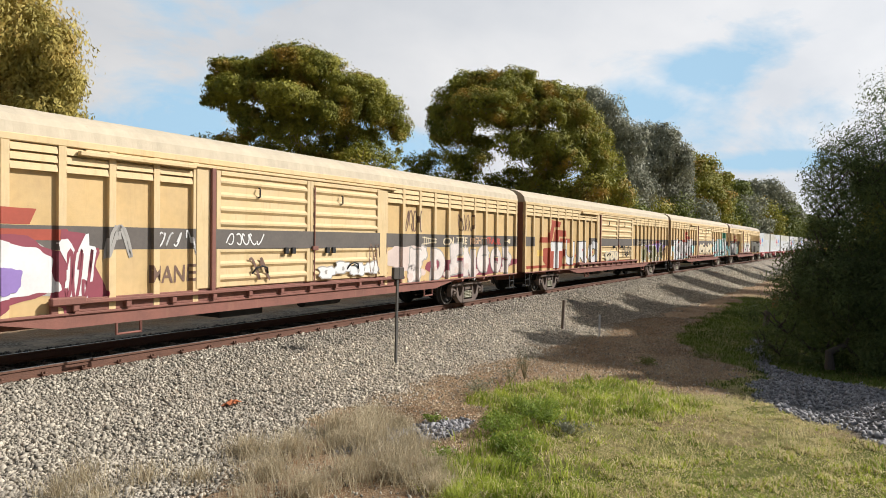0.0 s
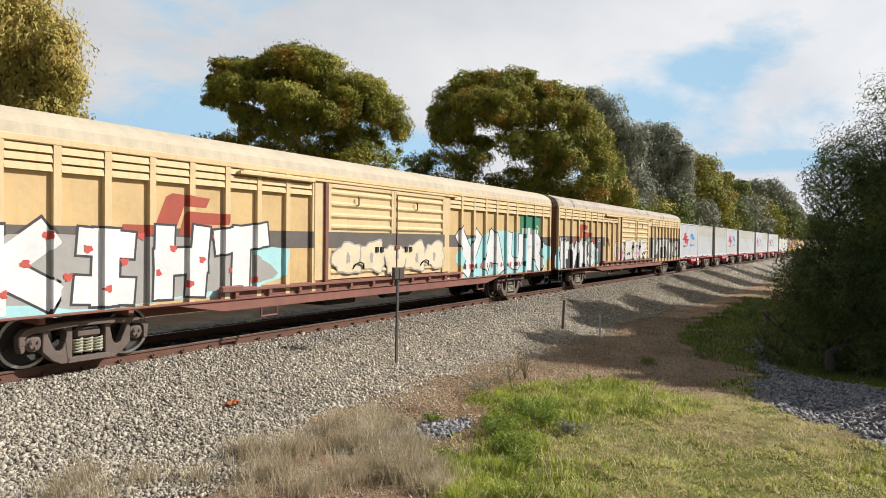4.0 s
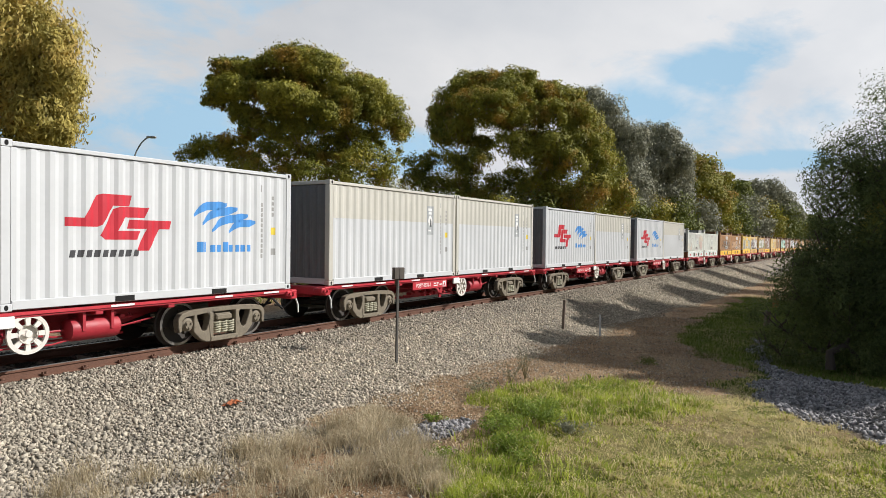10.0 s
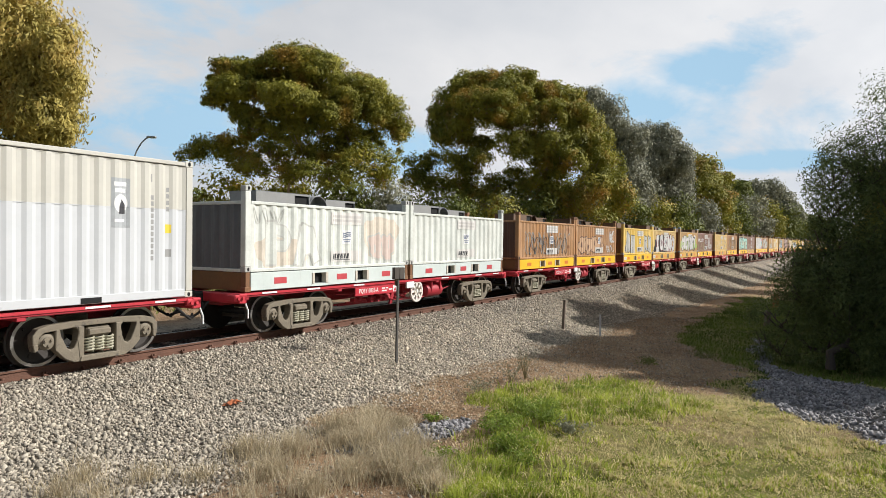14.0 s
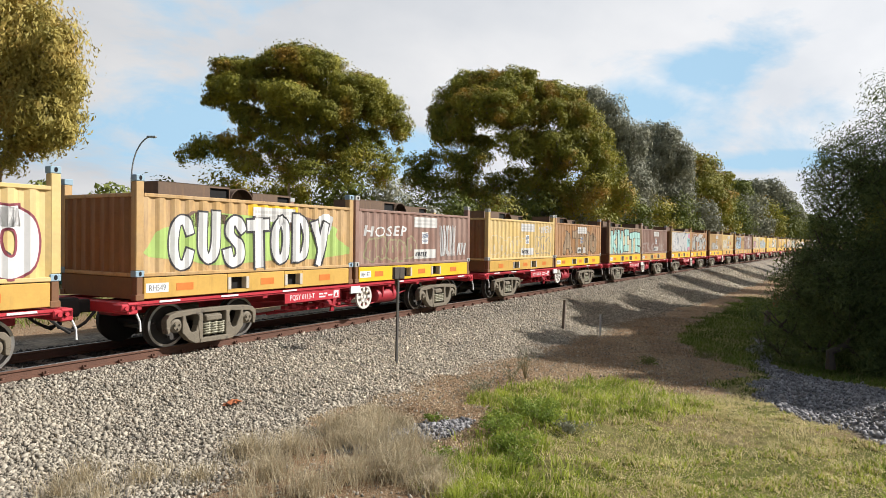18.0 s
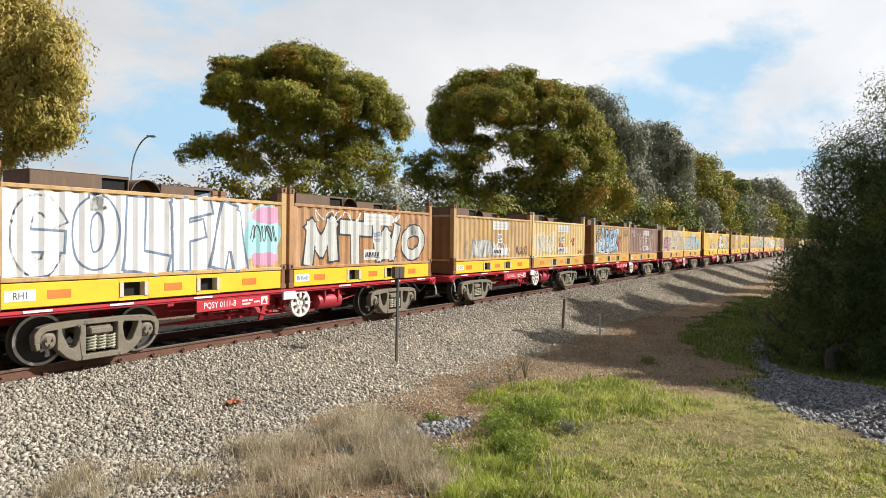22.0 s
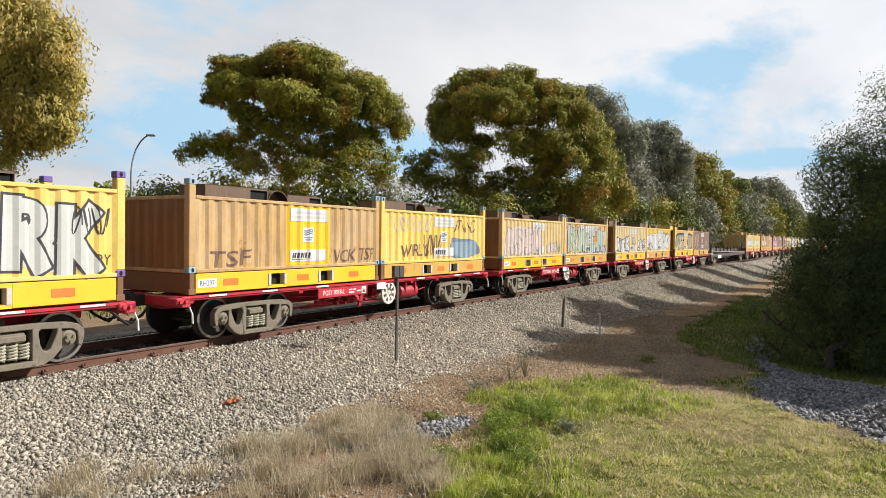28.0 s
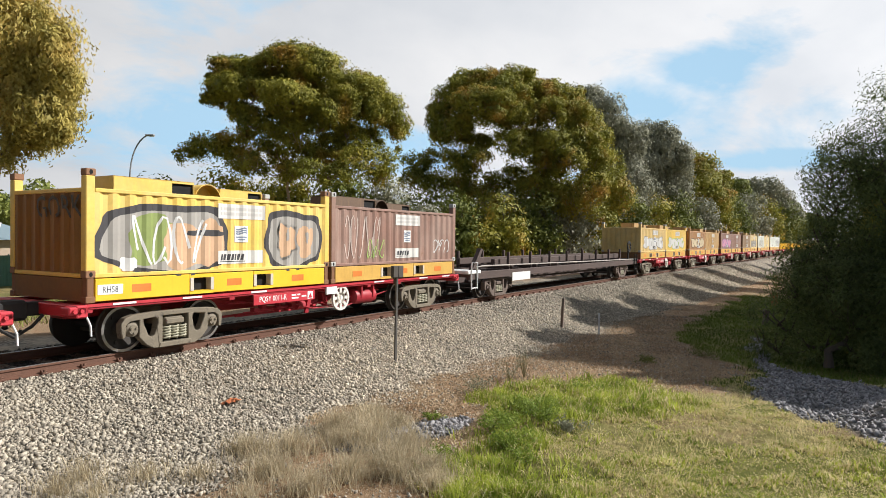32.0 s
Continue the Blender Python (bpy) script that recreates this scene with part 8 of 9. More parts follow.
def word(thing, folds, text, fill, edge, x0, x1, z0, z1, seed=1, fat=0.05, label="", rim=0.045, weight=0.30):
    """A sprayed word. With an edge: thick-stroked letters over a dark outline, each letter a part; without: one thin written word."""
    if edge is None:
        me = lettering(text, 1.0, 1.0, 0.0, fat * 0.45)
        xs, b = [v.co.x for v in me.vertices], Build()
        sx = (x1 - x0) / (max(xs) - min(xs))
        b.v = [((x0 + x1) / 2 + wobble(v.co.x * sx, v.co.z * (z1 - z0), seed)[0], 0.0, (z0 + z1) / 2 + wobble(v.co.x * sx, v.co.z * (z1 - z0), seed)[1]) for v in me.vertices]
        b.f = [tuple(p.vertices) for p in me.polygons]
        part("tag_letters", drape(b, folds, 0.007), fill, thing, label)
        return
    g = random.Random(seed)
    step = (x1 - x0) / len(text)
    thick = min(step, (z1 - z0)) * (weight if fat < 0.09 else weight * 1.15)
    for i, ch in enumerate(text):
        a0, w = x0 + i * step + thick * 0.52 + rim * 0.3, step * 1.02 - thick * 1.04 - rim * 0.6
        b0, h = z0 + thick * 0.5 + g.uniform(-0.03, 0.05), (z1 - z0) - thick * g.uniform(0.95, 1.2)
        lean = g.uniform(-0.04, 0.06)
        paths = [[(a0 + (x + lean * (z - 0.5)) * w, b0 + z * h + 0.05 * math.sin(3 * (a0 + x * w) + seed)) for x, z in stroke] for stroke in GLYPHS[ch]]
        paths = [eased(p) if len(p) >= 5 else p for p in paths]
        for name, material, width, lift in (("tag_outline", edge, thick + 2 * rim, 0.004 + 0.0026 * i), ("tag_letter", fill, thick, 0.0053 + 0.0026 * i)):
            whole = Build()
            for k, pts in enumerate(paths):
                band_ = ribbon(pts, width * (1 + 0.08 * math.sin(seed + i + k)) * (0.84 if len(pts) > 5 else 1.0))
                whole.add([(x, -0.00025 * k, z) for x, y, z in band_.v], band_.f)
            part(name, drape(whole, folds, lift), material, thing, label if name == "tag_letter" and i == 0 else "")


def blob(thing, folds, material, cx, cz, rx, rz, seed, lift=0.003, rough=0.16, name="paint_patch", low=None, high=None):
    """A patch of spray with an uneven edge."""
    g = random.Random(seed)
    ph = [g.uniform(0, 6.28) for _ in range(4)]
    pts = []
    for k in range(40):
        a = 2 * math.pi * k / 40
        r = 1 + rough * (0.5 * math.sin(3 * a + ph[0]) + 0.35 * math.sin(5 * a + ph[1]) + 0.3 * math.sin(8 * a + ph[2]))
        c, s = math.cos(a), math.sin(a)
        x, z = cx + rx * r * math.copysign(abs(c) ** 0.7, c), cz + rz * r * math.copysign(abs(s) ** 0.7, s)
        if low is not None:
            z = max(low, min(high, z))
        pts.append((x, z))
    part(name, drape(Build().flat(pts), folds, lift), material, thing)


def strokes(thing, folds, material, x0, x1, z0, z1, count, seed, width=0.035, lift=0.009, name="tag_stroke"):
    """A scribbled tag: looping sprayed lines side by side, none of them readable."""
    g = random.Random(seed)
    for i in range(count):
        cx = x0 + (x1 - x0) * (i + 0.5) / count
        w, h = (x1 - x0) / count * 0.46, (z1 - z0) / 2
        n = 13
        p1, p2, t0, span = g.uniform(0, 6.3), g.uniform(0, 6.3), g.uniform(0, 6.3), g.uniform(3.5, 6.6)
        pts = []
        for k in range(n):
            t = t0 + span * k / (n - 1)
            pts.append((cx + w * math.sin(t + p1 * 0.2), (z0 + z1) / 2 + h * math.cos(t * g.choice((1.0, 1.0)) * 1.3 + p2)))
        line = Build()
        for k in range(n):
            (ax, az), (bx, bz) = pts[max(0, k - 1)], pts[min(n - 1, k + 1)]
            d = math.hypot(bx - ax, bz - az) or 1
            nx, nz = -(bz - az) / d * width / 2, (bx - ax) / d * width / 2
            x, z = pts[k]
            line.v += [(x - nx, 0.0, z - nz), (x + nx, 0.0, z + nz)]
            if k:
                line.f.append((2 * k - 2, 2 * k, 2 * k + 1, 2 * k - 1))
        part(name, drape(line, folds, lift), material, thing)


def bubbles(thing, folds, fill, edge, x0, x1, z0, z1, count, seed, rim=0.05):
    """Swollen unreadable letter shapes, side by side, each with a dark rim and a slit."""
    g = random.Random(seed)
    for i in range(count):
        w = (x1 - x0) / count
        cx, cz, rx, rz = x0 + w * (i + 0.5), (z0 + z1) / 2 + g.uniform(-0.06, 0.06), w * 0.54, (z1 - z0) / 2 * g.uniform(0.86, 1.0)
        s = g.randrange(9999)
        blob(thing, folds, edge, cx, cz, rx, rz, s, 0.004 + 0.0006 * i, 0.22, "tag_outline")
        blob(thing, folds, fill, cx, cz, rx - rim, rz - rim, s, 0.007 + 0.0006 * i, 0.22, "tag_letter")
        blob(thing, folds, edge, cx + g.uniform(-0.1, 0.1) * w, cz + g.uniform(-0.3, 0.3) * rz, w * 0.07, rz * 0.32, s + 1, 0.0105 + 0.0006 * i, 0.3, "tag_slit")


O, X = OPEN_FOLDS, BOX_FOLDS
c = OPENS[1, 0]
blob(c, O, spray("pale_peach", (0.64, 0.57, 0.47), 0.25), -1.9, 0.85, 0.85, 0.32, 1), blob(c, O, spray("pale_peach", (0.64, 0.57, 0.47), 0.25), 1.75, 1.2, 0.75, 0.55, 2)
word(c, O, "PA", C_MINT, S_SILVER, -2.5, -0.7, 0.55, 1.5, 3, 0.05), strokes(c, O, S_SILVER, -2.8, -1.9, 1.45, 1.8, 4, 31, 0.02), bubbles(c, O, S_PALE, S_SILVER, 1.2, 2.3, 0.6, 1.4, 2, 4)
c = OPENS[2, 0]
strokes(c, O, S_GREY, -2.4, 2.4, 0.6, 1.5, 14, 5), strokes(c, O, S_BLACK, -2.0, 2.0, 0.6, 1.3, 9, 6)
c = OPENS[2, 1]
bubbles(c, O, S_PEACH, S_BROWN, -2.6, 0.9, 0.52, 1.45, 4, 7)
strokes(c, O, S_WHITE, 1.5, 2.7, 0.6, 0.95, 6, 8), strokes(c, O, S_WHITE, 1.9, 2.7, 1.1, 1.7, 3, 9, 0.06)
c = OPENS[3, 0]
S_DARK = spray("dark_grey", (0.15, 0.14, 0.13))
word(c, O, "AH", S_SILVER, S_DARK, -2.6, -0.75, 0.54, 1.62, 2, 0.10, "silver sprayed letters"), word(c, O, "RN", S_SILVER, S_DARK, 1.1, 2.7, 0.54, 1.5, 3, 0.10, "silver sprayed letters")
blob(c, O, S_CREAM, -2.6, 0.75, 0.22, 0.22, 5)
c = OPENS[3, 1]
blob(c, O, S_BLACK, -0.2, 1.05, 2.3, 0.6, 10, low=0.5, high=1.84), blob(c, O, S_BLACK, -2.55, 0.65, 0.28, 0.15, 11)
word(c, O, "IOSNO", S_WHITE, S_MAROON, -2.3, 2.75, 0.54, 1.66, 4, 0.10, "white and maroon sprayed letters")
c = OPENS[4, 0]
blob(c, O, S_LIME, 0.0, 1.1, 2.7, 0.5, 12, low=0.5, high=1.84), blob(c, O, S_BROWN, 1.2, 1.45, 0.5, 0.2, 13), blob(c, O, S_BROWN, -1.5, 1.5, 0.5, 0.14, 14)
word(c, O, "CUSTODY", S_WHITE, S_BLACK, -2.4, 2.1, 0.54, 1.62, 5, 0.10, "white sprayed letters with black shadow")
blob(c, O, S_WHITE, 2.0, 1.5, 0.22, 0.25, 15, 0.006)
c = OPENS[4, 1]
word(c, O, "HOSEP", S_WHITE, None, -2.6, -0.7, 1.22, 1.50, 6, 0.03), bubbles(c, O, C_BROWN, S_OLIVE, -2.6, -0.2, 0.52, 1.2, 5, 16)
strokes(c, O, S_WHITE, 1.15, 2.1, 0.62, 1.6, 9, 17, 0.03), strokes(c, O, S_WHITE, 2.2, 2.8, 0.65, 1.05, 6, 18, 0.03)
c = OPENS[5, 0]
bubbles(c, O, C_PALE, S_CREAM, -2.8, 0.2, 0.55, 1.3, 5, 19, 0.03), bubbles(c, O, C_PALE, S_GREY, 1.1, 2.6, 0.55, 1.3, 3, 20, 0.03)
word(c, O, "YONEON", S_WHITE, None, 1.3, 2.7, 1.45, 1.74, 7, 0.02)
c = OPENS[5, 1]
word(c, O, "ATNO", spray("smudged_tan", (0.36, 0.25, 0.15), 0.35), spray("smudged_brown", (0.15, 0.095, 0.055), 0.3), -2.1, 2.4, 0.54, 1.55, 22, 0.05, "smudged tan sprayed letters")
c = OPENS[6, 0]
part("paint_patch", drape(Build().flat([(-2.84, 0.5), (2.84, 0.5), (2.84, 1.3), (1.6, 1.55), (-0.5, 1.62), (-2.84, 1.45)]), O, 0.004), S_CREAM, c), blob(c, O, S_CREAM, -2.6, 0.8, 0.25, 0.35, 24)
word(c, O, "KNITE", spray("pale_aqua", (0.40, 0.66, 0.60)), S_BLACK, -2.8, 2.8, 0.50, 1.74, 8, 0.05, "teal sprayed letters with dark shadow")
c = OPENS[6, 1]
word(c, O, "STALO", spray("dusty_pink", (0.40, 0.31, 0.27)), None, -2.8, -0.1, 0.53, 1.1, 9, 0.07), word(c, O, "NOK", spray("dusty_pink", (0.40, 0.31, 0.27)), None, 1.2, 2.3, 0.55, 1.05, 10, 0.05)
c = OPENS[7, 0]
part("paint_patch", drape(Build().flat([(-2.84, 0.5), (1.95, 0.5), (1.8, 1.1), (2.0, 1.84), (-2.84, 1.84)]), O, 0.004), S_WHITE, c), blob(c, O, S_CYAN, 2.3, 1.2, 0.55, 0.62, 26, low=0.5, high=1.85), blob(c, O, S_PINK, 2.45, 1.62, 0.38, 0.18, 27, 0.005), blob(c, O, S_PINK, 2.4, 0.68, 0.38, 0.14, 28, 0.005)
word(c, O, "GOLFA", S_WHITE, S_NAVY, -2.8, 1.9, 0.52, 1.84, 11, 0.10, "white sprayed letters with slate outline")
strokes(c, O, S_BLACK, 1.95, 2.75, 1.05, 1.4, 5, 29, 0.02)
c = OPENS[7, 1]
word(c, O, "MTWO", S_SILVER, S_BLACK, -2.6, 2.65, 0.54, 1.60, 12, 0.04, "grey block letters with a dark edge")
strokes(c, O, S_WHITE, -2.2, -0.4, 1.55, 1.8, 5, 30, 0.03), strokes(c, O, S_WHITE, 0.2, 1.3, 1.6, 1.8, 4, 31, 0.06)
c = OPENS[8, 0]
blob(c, O, S_SILVER, -1.0, 0.85, 0.9, 0.28, 32), strokes(c, O, S_GREY, -2.4, 0.6, 0.55, 1.15, 9, 33, 0.06), strokes(c, O, S_WHITE, -0.2, 1.1, 0.55, 1.0, 6, 34, 0.05), strokes(c, O, S_BROWN, 1.6, 2.6, 0.6, 0.9, 5, 35)
c = OPENS[8, 1]
bubbles(c, O, S_CREAM, S_WHITE, -2.8, -0.5, 0.55, 1.45, 4, 36, 0.03), strokes(c, O, S_GREY, -2.5, 0, 0.6, 1.3, 6, 37, 0.03)
for i, (x, z) in enumerate(((1.35, 1.15), (1.6, 1.18), (1.55, 0.98), (2.3, 0.62), (2.6, 0.62), (-0.05, 0.95), (0.2, 0.92))):
    blob(c, O, S_RED, x, z, 0.09, 0.08, 38 + i, 0.008, 0.6)
c = OPENS[9, 0]
blob(c, O, S_CREAM, -1.1, 0.85, 1.6, 0.35, 50)
blob(c, O, S_WHITE, -1.0, 0.9, 1.6, 0.4, 501, 0.004), word(c, O, "SIDER", S_BLUE, S_BLACK, -2.65, 0.75, 0.60, 1.74, 13, 0.045, "pale blue sprayed letters with dark edge")
strokes(c, O, S_BLACK, -2.6, 0.6, 1.1, 1.72, 8, 51, 0.03), strokes(c, O, S_RED, 0.8, 1.5, 0.6, 1.4, 4, 52, 0.03), strokes(c, O, S_BLACK, 1.9, 2.6, 1.4, 1.75, 4, 53, 0.02)
c = OPENS[9, 1]
strokes(c, O, S_PALE, -1.4, 1.9, 0.58, 1.6, 9, 54, 0.035), strokes(c, O, S_PALE, -2.6, -1.8, 1.4, 1.8, 4, 55, 0.03), bubbles(c, O, C_BROWN, S_PALE, -0.9, 1.8, 0.6, 1.4, 4, 56, 0.03)
c = OPENS[10, 0]
blob(c, O, S_CREAM, -1.9, 1.0, 0.95, 0.5, 57)
word(c, O, "GOLF", S_PINK, S_BLACK, -2.8, -0.95, 0.55, 1.40, 14, 0.06, "pink sprayed letters with dark outline")
bubbles(c, O, S_CREAM, S_GREY, -0.9, 0.1, 0.6, 1.4, 2, 58, 0.03), word(c, O, "UNO", S_CREAM, S_GREY, 1.1, 2.8, 0.55, 1.5, 15, 0.05)
c = OPENS[10, 1]
blob(c, O, S_BLUE, 0, 1.0, 2.6, 0.45, 59), word(c, O, "PEBEL", S_SILVER, S_NAVY, -2.8, 1.9, 0.54, 1.5, 16, 0.05)
blob(c, O, S_CYAN, 2.1, 0.75, 0.5, 0.22, 60)
c = OPENS[11, 0]
strokes(c, O, S_PURPLE, 0.7, 2.1, 0.58, 1.0, 7, 61, 0.03), strokes(c, O, S_GREY, -0.6, 0.7, 0.6, 1.4, 4, 62, 0.025), strokes(c, O, S_WHITE, 2.4, 2.75, 0.55, 1.1, 2, 63, 0.05)
c = OPENS[11, 1]
blob(c, O, S_BLACK, -1.35, 1.1, 1.1, 0.66, 64, 0.003, 0.5), blob(c, O, S_WHITE, -1.35, 1.12, 0.95, 0.56, 64, 0.006, 0.5), blob(c, O, S_BLACK, -0.85, 1.2, 0.22, 0.18, 65, 0.009, 0.6)
blob(c, O, S_BLACK, -1.45, 1.45, 0.04, 0.05, 66, 0.009), blob(c, O, S_BLACK, -1.25, 1.45, 0.04, 0.05, 67, 0.009), strokes(c, O, S_BLACK, -2.8, -2.2, 1.0, 1.5, 4, 68, 0.03)
blob(c, O, S_SILVER, 1.6, 1.05, 0.7, 0.5, 69, 0.004), word(c, O, "RK", S_SILVER, S_BLACK, 0.95, 2.6, 0.52, 1.72, 17, 0.09, "silver sprayed letters with black outline"), strokes(c, O, S_BLACK, 2.1, 2.75, 1.15, 1.6, 4, 690, 0.025), word(c, O, "KAVERY", S_BLACK, None, 1.85, 2.75, 0.62, 0.80, 171, 0.0)
c = OPENS[12, 0]
word(c, O, "TSF", S_BROWN, None, -2.5, -1.4, 0.53, 0.86, 18, 0.015), word(c, O, "VCK TSF", S_BROWN, None, 1.2, 2.75, 0.54, 0.86, 19, 0.01)
c = OPENS[12, 1]
word(c, O, "WIRLY", S_BROWN, None, -2.1, -0.7, 0.6, 0.95, 20, 0.02), strokes(c, O, S_BROWN, -0.9, 0.1, 0.6, 1.25, 5, 70, 0.04), strokes(c, O, S_BROWN, 0.9, 2.4, 1.35, 1.75, 4, 71, 0.03), strokes(c, O, S_PALE, -2.4, -0.4, 1.35, 1.75, 6, 72, 0.04)
blob(c, O, S_NAVY, 1.55, 0.82, 1.0, 0.33, 73), blob(c, O, spray("dull_blue", (0.24, 0.33, 0.40)), 1.55, 0.80, 0.88, 0.26, 74, 0.005)
c = OPENS[13, 0]
blob(c, O, S_PALE, -1.0, 1.05, 1.7, 0.56, 75, low=0.5, high=1.8), word(c, O, "ASIM", S_PALE, S_GREY, -2.8, 0.6, 0.54, 1.55, 21, 0.06, "pinkish sprayed letters with grey outline"), bubbles(c, O, S_PALE, S_GREY, 1.2, 2.3, 0.55, 1.0, 3, 76, 0.03), strokes(c, O, S_GREY, 2.2, 2.7, 0.6, 1.1, 3, 77, 0.03)
c = OPENS[13, 1]
blob(c, O, S_PALE, 0, 1.2, 2.75, 0.64, 78, low=0.5, high=1.84), blob(c, O, S_PURPLE, 0.9, 0.64, 1.8, 0.14, 79, 0.004), blob(c, O, S_ORANGE, -2.5, 1.0, 0.28, 0.5, 80, 0.004), blob(c, O, S_ORANGE, 1.2, 1.3, 0.6, 0.3, 81, 0.004), blob(c, O, S_PURPLE, 2.6, 0.7, 0.2, 0.2, 82, 0.0045)
word(c, O, "RWIR", spray("greyed_teal", (0.42, 0.50, 0.45), 0.3), spray("dull_slate", (0.16, 0.17, 0.18)), -2.7, 2.6, 0.52, 1.70, 22, 0.05, "teal and grey sprayed letters")
strokes(c, O, spray("lemon", (0.62, 0.62, 0.12)), -2.4, 2.4, 0.6, 1.5, 12, 83, 0.025)
for i, x in enumerate((-2.7, -1.5, -0.1, 1.9, 2.6)):
    blob(c, O, S_ORANGE, x, 1.70, 0.12, 0.12, 84 + i, 0.009, 0.7)
c = OPENS[14, 0]
word(c, O, "NEK", S_WHITE, S_BLACK, -2.75, -0.5, 0.52, 1.25, 23, 0.07, "white sprayed letters, black outline"), word(c, O, "2405", S_WHITE, S_BLACK, 1.25, 2.8, 0.52, 1.15, 24, 0.06), strokes(c, O, S_BLACK, 0.1, 0.9, 0.7, 1.05, 4, 90, 0.02)
c = OPENS[14, 1]
blob(c, O, S_WHITE, 0.0, 1.02, 2.8, 0.58, 91, low=0.5, high=1.75), bubbles(c, O, S_WHITE, S_GREY, -2.8, 2.7, 0.54, 1.55, 5, 92, 0.035), strokes(c, O, S_BLACK, -2.7, -1.6, 0.55, 1.0, 5, 93, 0.025), strokes(c, O, S_BLACK, 1.0, 2.6, 1.0, 1.7, 5, 94, 0.03)
c = OPENS[15, 0]
blob(c, O, S_BLACK, -1.4, 1.08, 1.42, 0.66, 95, 0.003, 0.1), blob(c, O, S_GREY, -1.4, 1.06, 1.28, 0.55, 95, 0.004, 0.1), blob(c, O, S_GREEN, -1.7, 1.05, 0.55, 0.45, 96, 0.005), blob(c, O, S_PEACH, -1.05, 0.95, 0.5, 0.42, 97, 0.006), blob(c, O, S_PEACH, -0.45, 1.0, 0.3, 0.45, 98, 0.0065)
strokes(c, O, S_WHITE, -2.2, -0.5, 0.62, 1.5, 4, 99, 0.05), blob(c, O, S_WHITE, -2.25, 0.64, 0.17, 0.12, 100, 0.008), blob(c, O, S_BLACK, -0.6, 1.2, 0.45, 0.06, 101, 0.008)
blob(c, O, S_BLACK, 1.85, 1.08, 0.92, 0.66, 102, 0.003, 0.1), blob(c, O, S_GREY, 1.85, 1.06, 0.80, 0.54, 102, 0.004, 0.1), bubbles(c, O, S_PEACH, S_GREY, 1.3, 2.5, 0.58, 1.45, 2, 103, 0.06)
c = OPENS[15, 1]
strokes(c, O, S_PALE, -2.6, -1.0, 0.6, 1.7, 5, 104, 0.03), strokes(c, O, S_LIME, -1.6, -0.8, 0.6, 1.1, 3, 105, 0.03), strokes(c, O, S_WHITE, 1.7, 2.6, 0.7, 1.1, 3, 106, 0.03)
for key, fills in ((("tail", 0, 0), (S_WHITE, S_GREY)), (("tail", 0, 1), (S_WHITE, S_LIME)), (("tail", 1, 0), (S_CREAM, S_BROWN)), (("tail", 2, 0), (S_PINK, S_PURPLE)), (("tail", 3, 1), (S_GREY, S_BROWN)), (("tail", 4, 0), (S_SILVER, S_OLIVE)), (("tail", 5, 1), (S_SILVER, S_GREY))):
    bubbles(OPENS[key], O, fills[0], fills[1], -2.3, 2.3, 0.55, 1.4, 4, 110 + key[1])
part("end_tag", lettering("GORK", 0.40, 0.9, 0.0, 0.008), S_BLACK, OPENS[15, 0], "black sprayed tag", pose(-3.0125, -0.38, 1.62, 6, 0, -90))
# tag on the end wall of the last loaded wagon before the flat, and worn numbers on the bases
RH = {(3, 0): "RH131", (3, 1): "RH514", (4, 0): "RH549", (4, 1): "RH187", (5, 1): "RH163", (6, 0): "RH-314", (6, 1): "RH390", (7, 0): "RH1", (7, 1): "RH548", (8, 0): "RH210", (9, 0): "RH265", (9, 1): "RH35", (11, 1): "RH209", (12, 0): "RH297", (13, 0): "RH339", (13, 1): "RH366", (14, 0): "RH438", (14, 1): "RH270", (15, 0): "RH58"}
for key, text in RH.items():
    p = part("number_patch", stored("rh_patch", lambda: Build().box(-2.82, -2.36, -1.2145, -1.2105, 0.13, 0.30).mesh("number_patch")), WHITE, OPENS[key], "white patch with a fleet number")
    part("fleet_number", lettering(text, 0.11, 0.8), INK, p, "", pose(-2.59, -1.2165, 0.215))

# ---- vans: dark band, emblems and tags over ribs and panels ----
def van_folds():
    L, y = VAN_LONG / 2, VAN_OUT
    xs, ys = [], []
    ribs = [-L + 0.07] + [-L + 0.83 * i for i in range(1, 11)]
    for r in ribs:
        xs += [r - 0.0605, r - 0.0600, r + 0.0600, r + 0.0605]
        ys += [-(y - 0.05), -(y + 0.035), -(y + 0.035), -(y - 0.05)]
    xs += [-2.68, -2.67]
    ys += [-(y - 0.05), -(y + 0.105)]
    right = [(2.66, -(y + 0.105)), (2.67, -(y - 0.05))]
    for r in [L - 0.83 * i for i in range(10, 0, -1)] + [L - 0.07]:
        right += [(r - 0.0605, -(y - 0.05)), (r - 0.0600, -(y + 0.035)), (r + 0.0600, -(y + 0.035)), (r + 0.0605, -(y - 0.05))]
    return np.array(xs + [a for a, _ in right]), np.array(ys + [b for _, b in right])


V = van_folds()


def band(v, x0, x1, z0, z1, material=BAND, name="painted_band", lift=0.002, label=""):
    part(name, drape(Build().rect(x0, x1, z0, z1), V, lift), material, v, label)


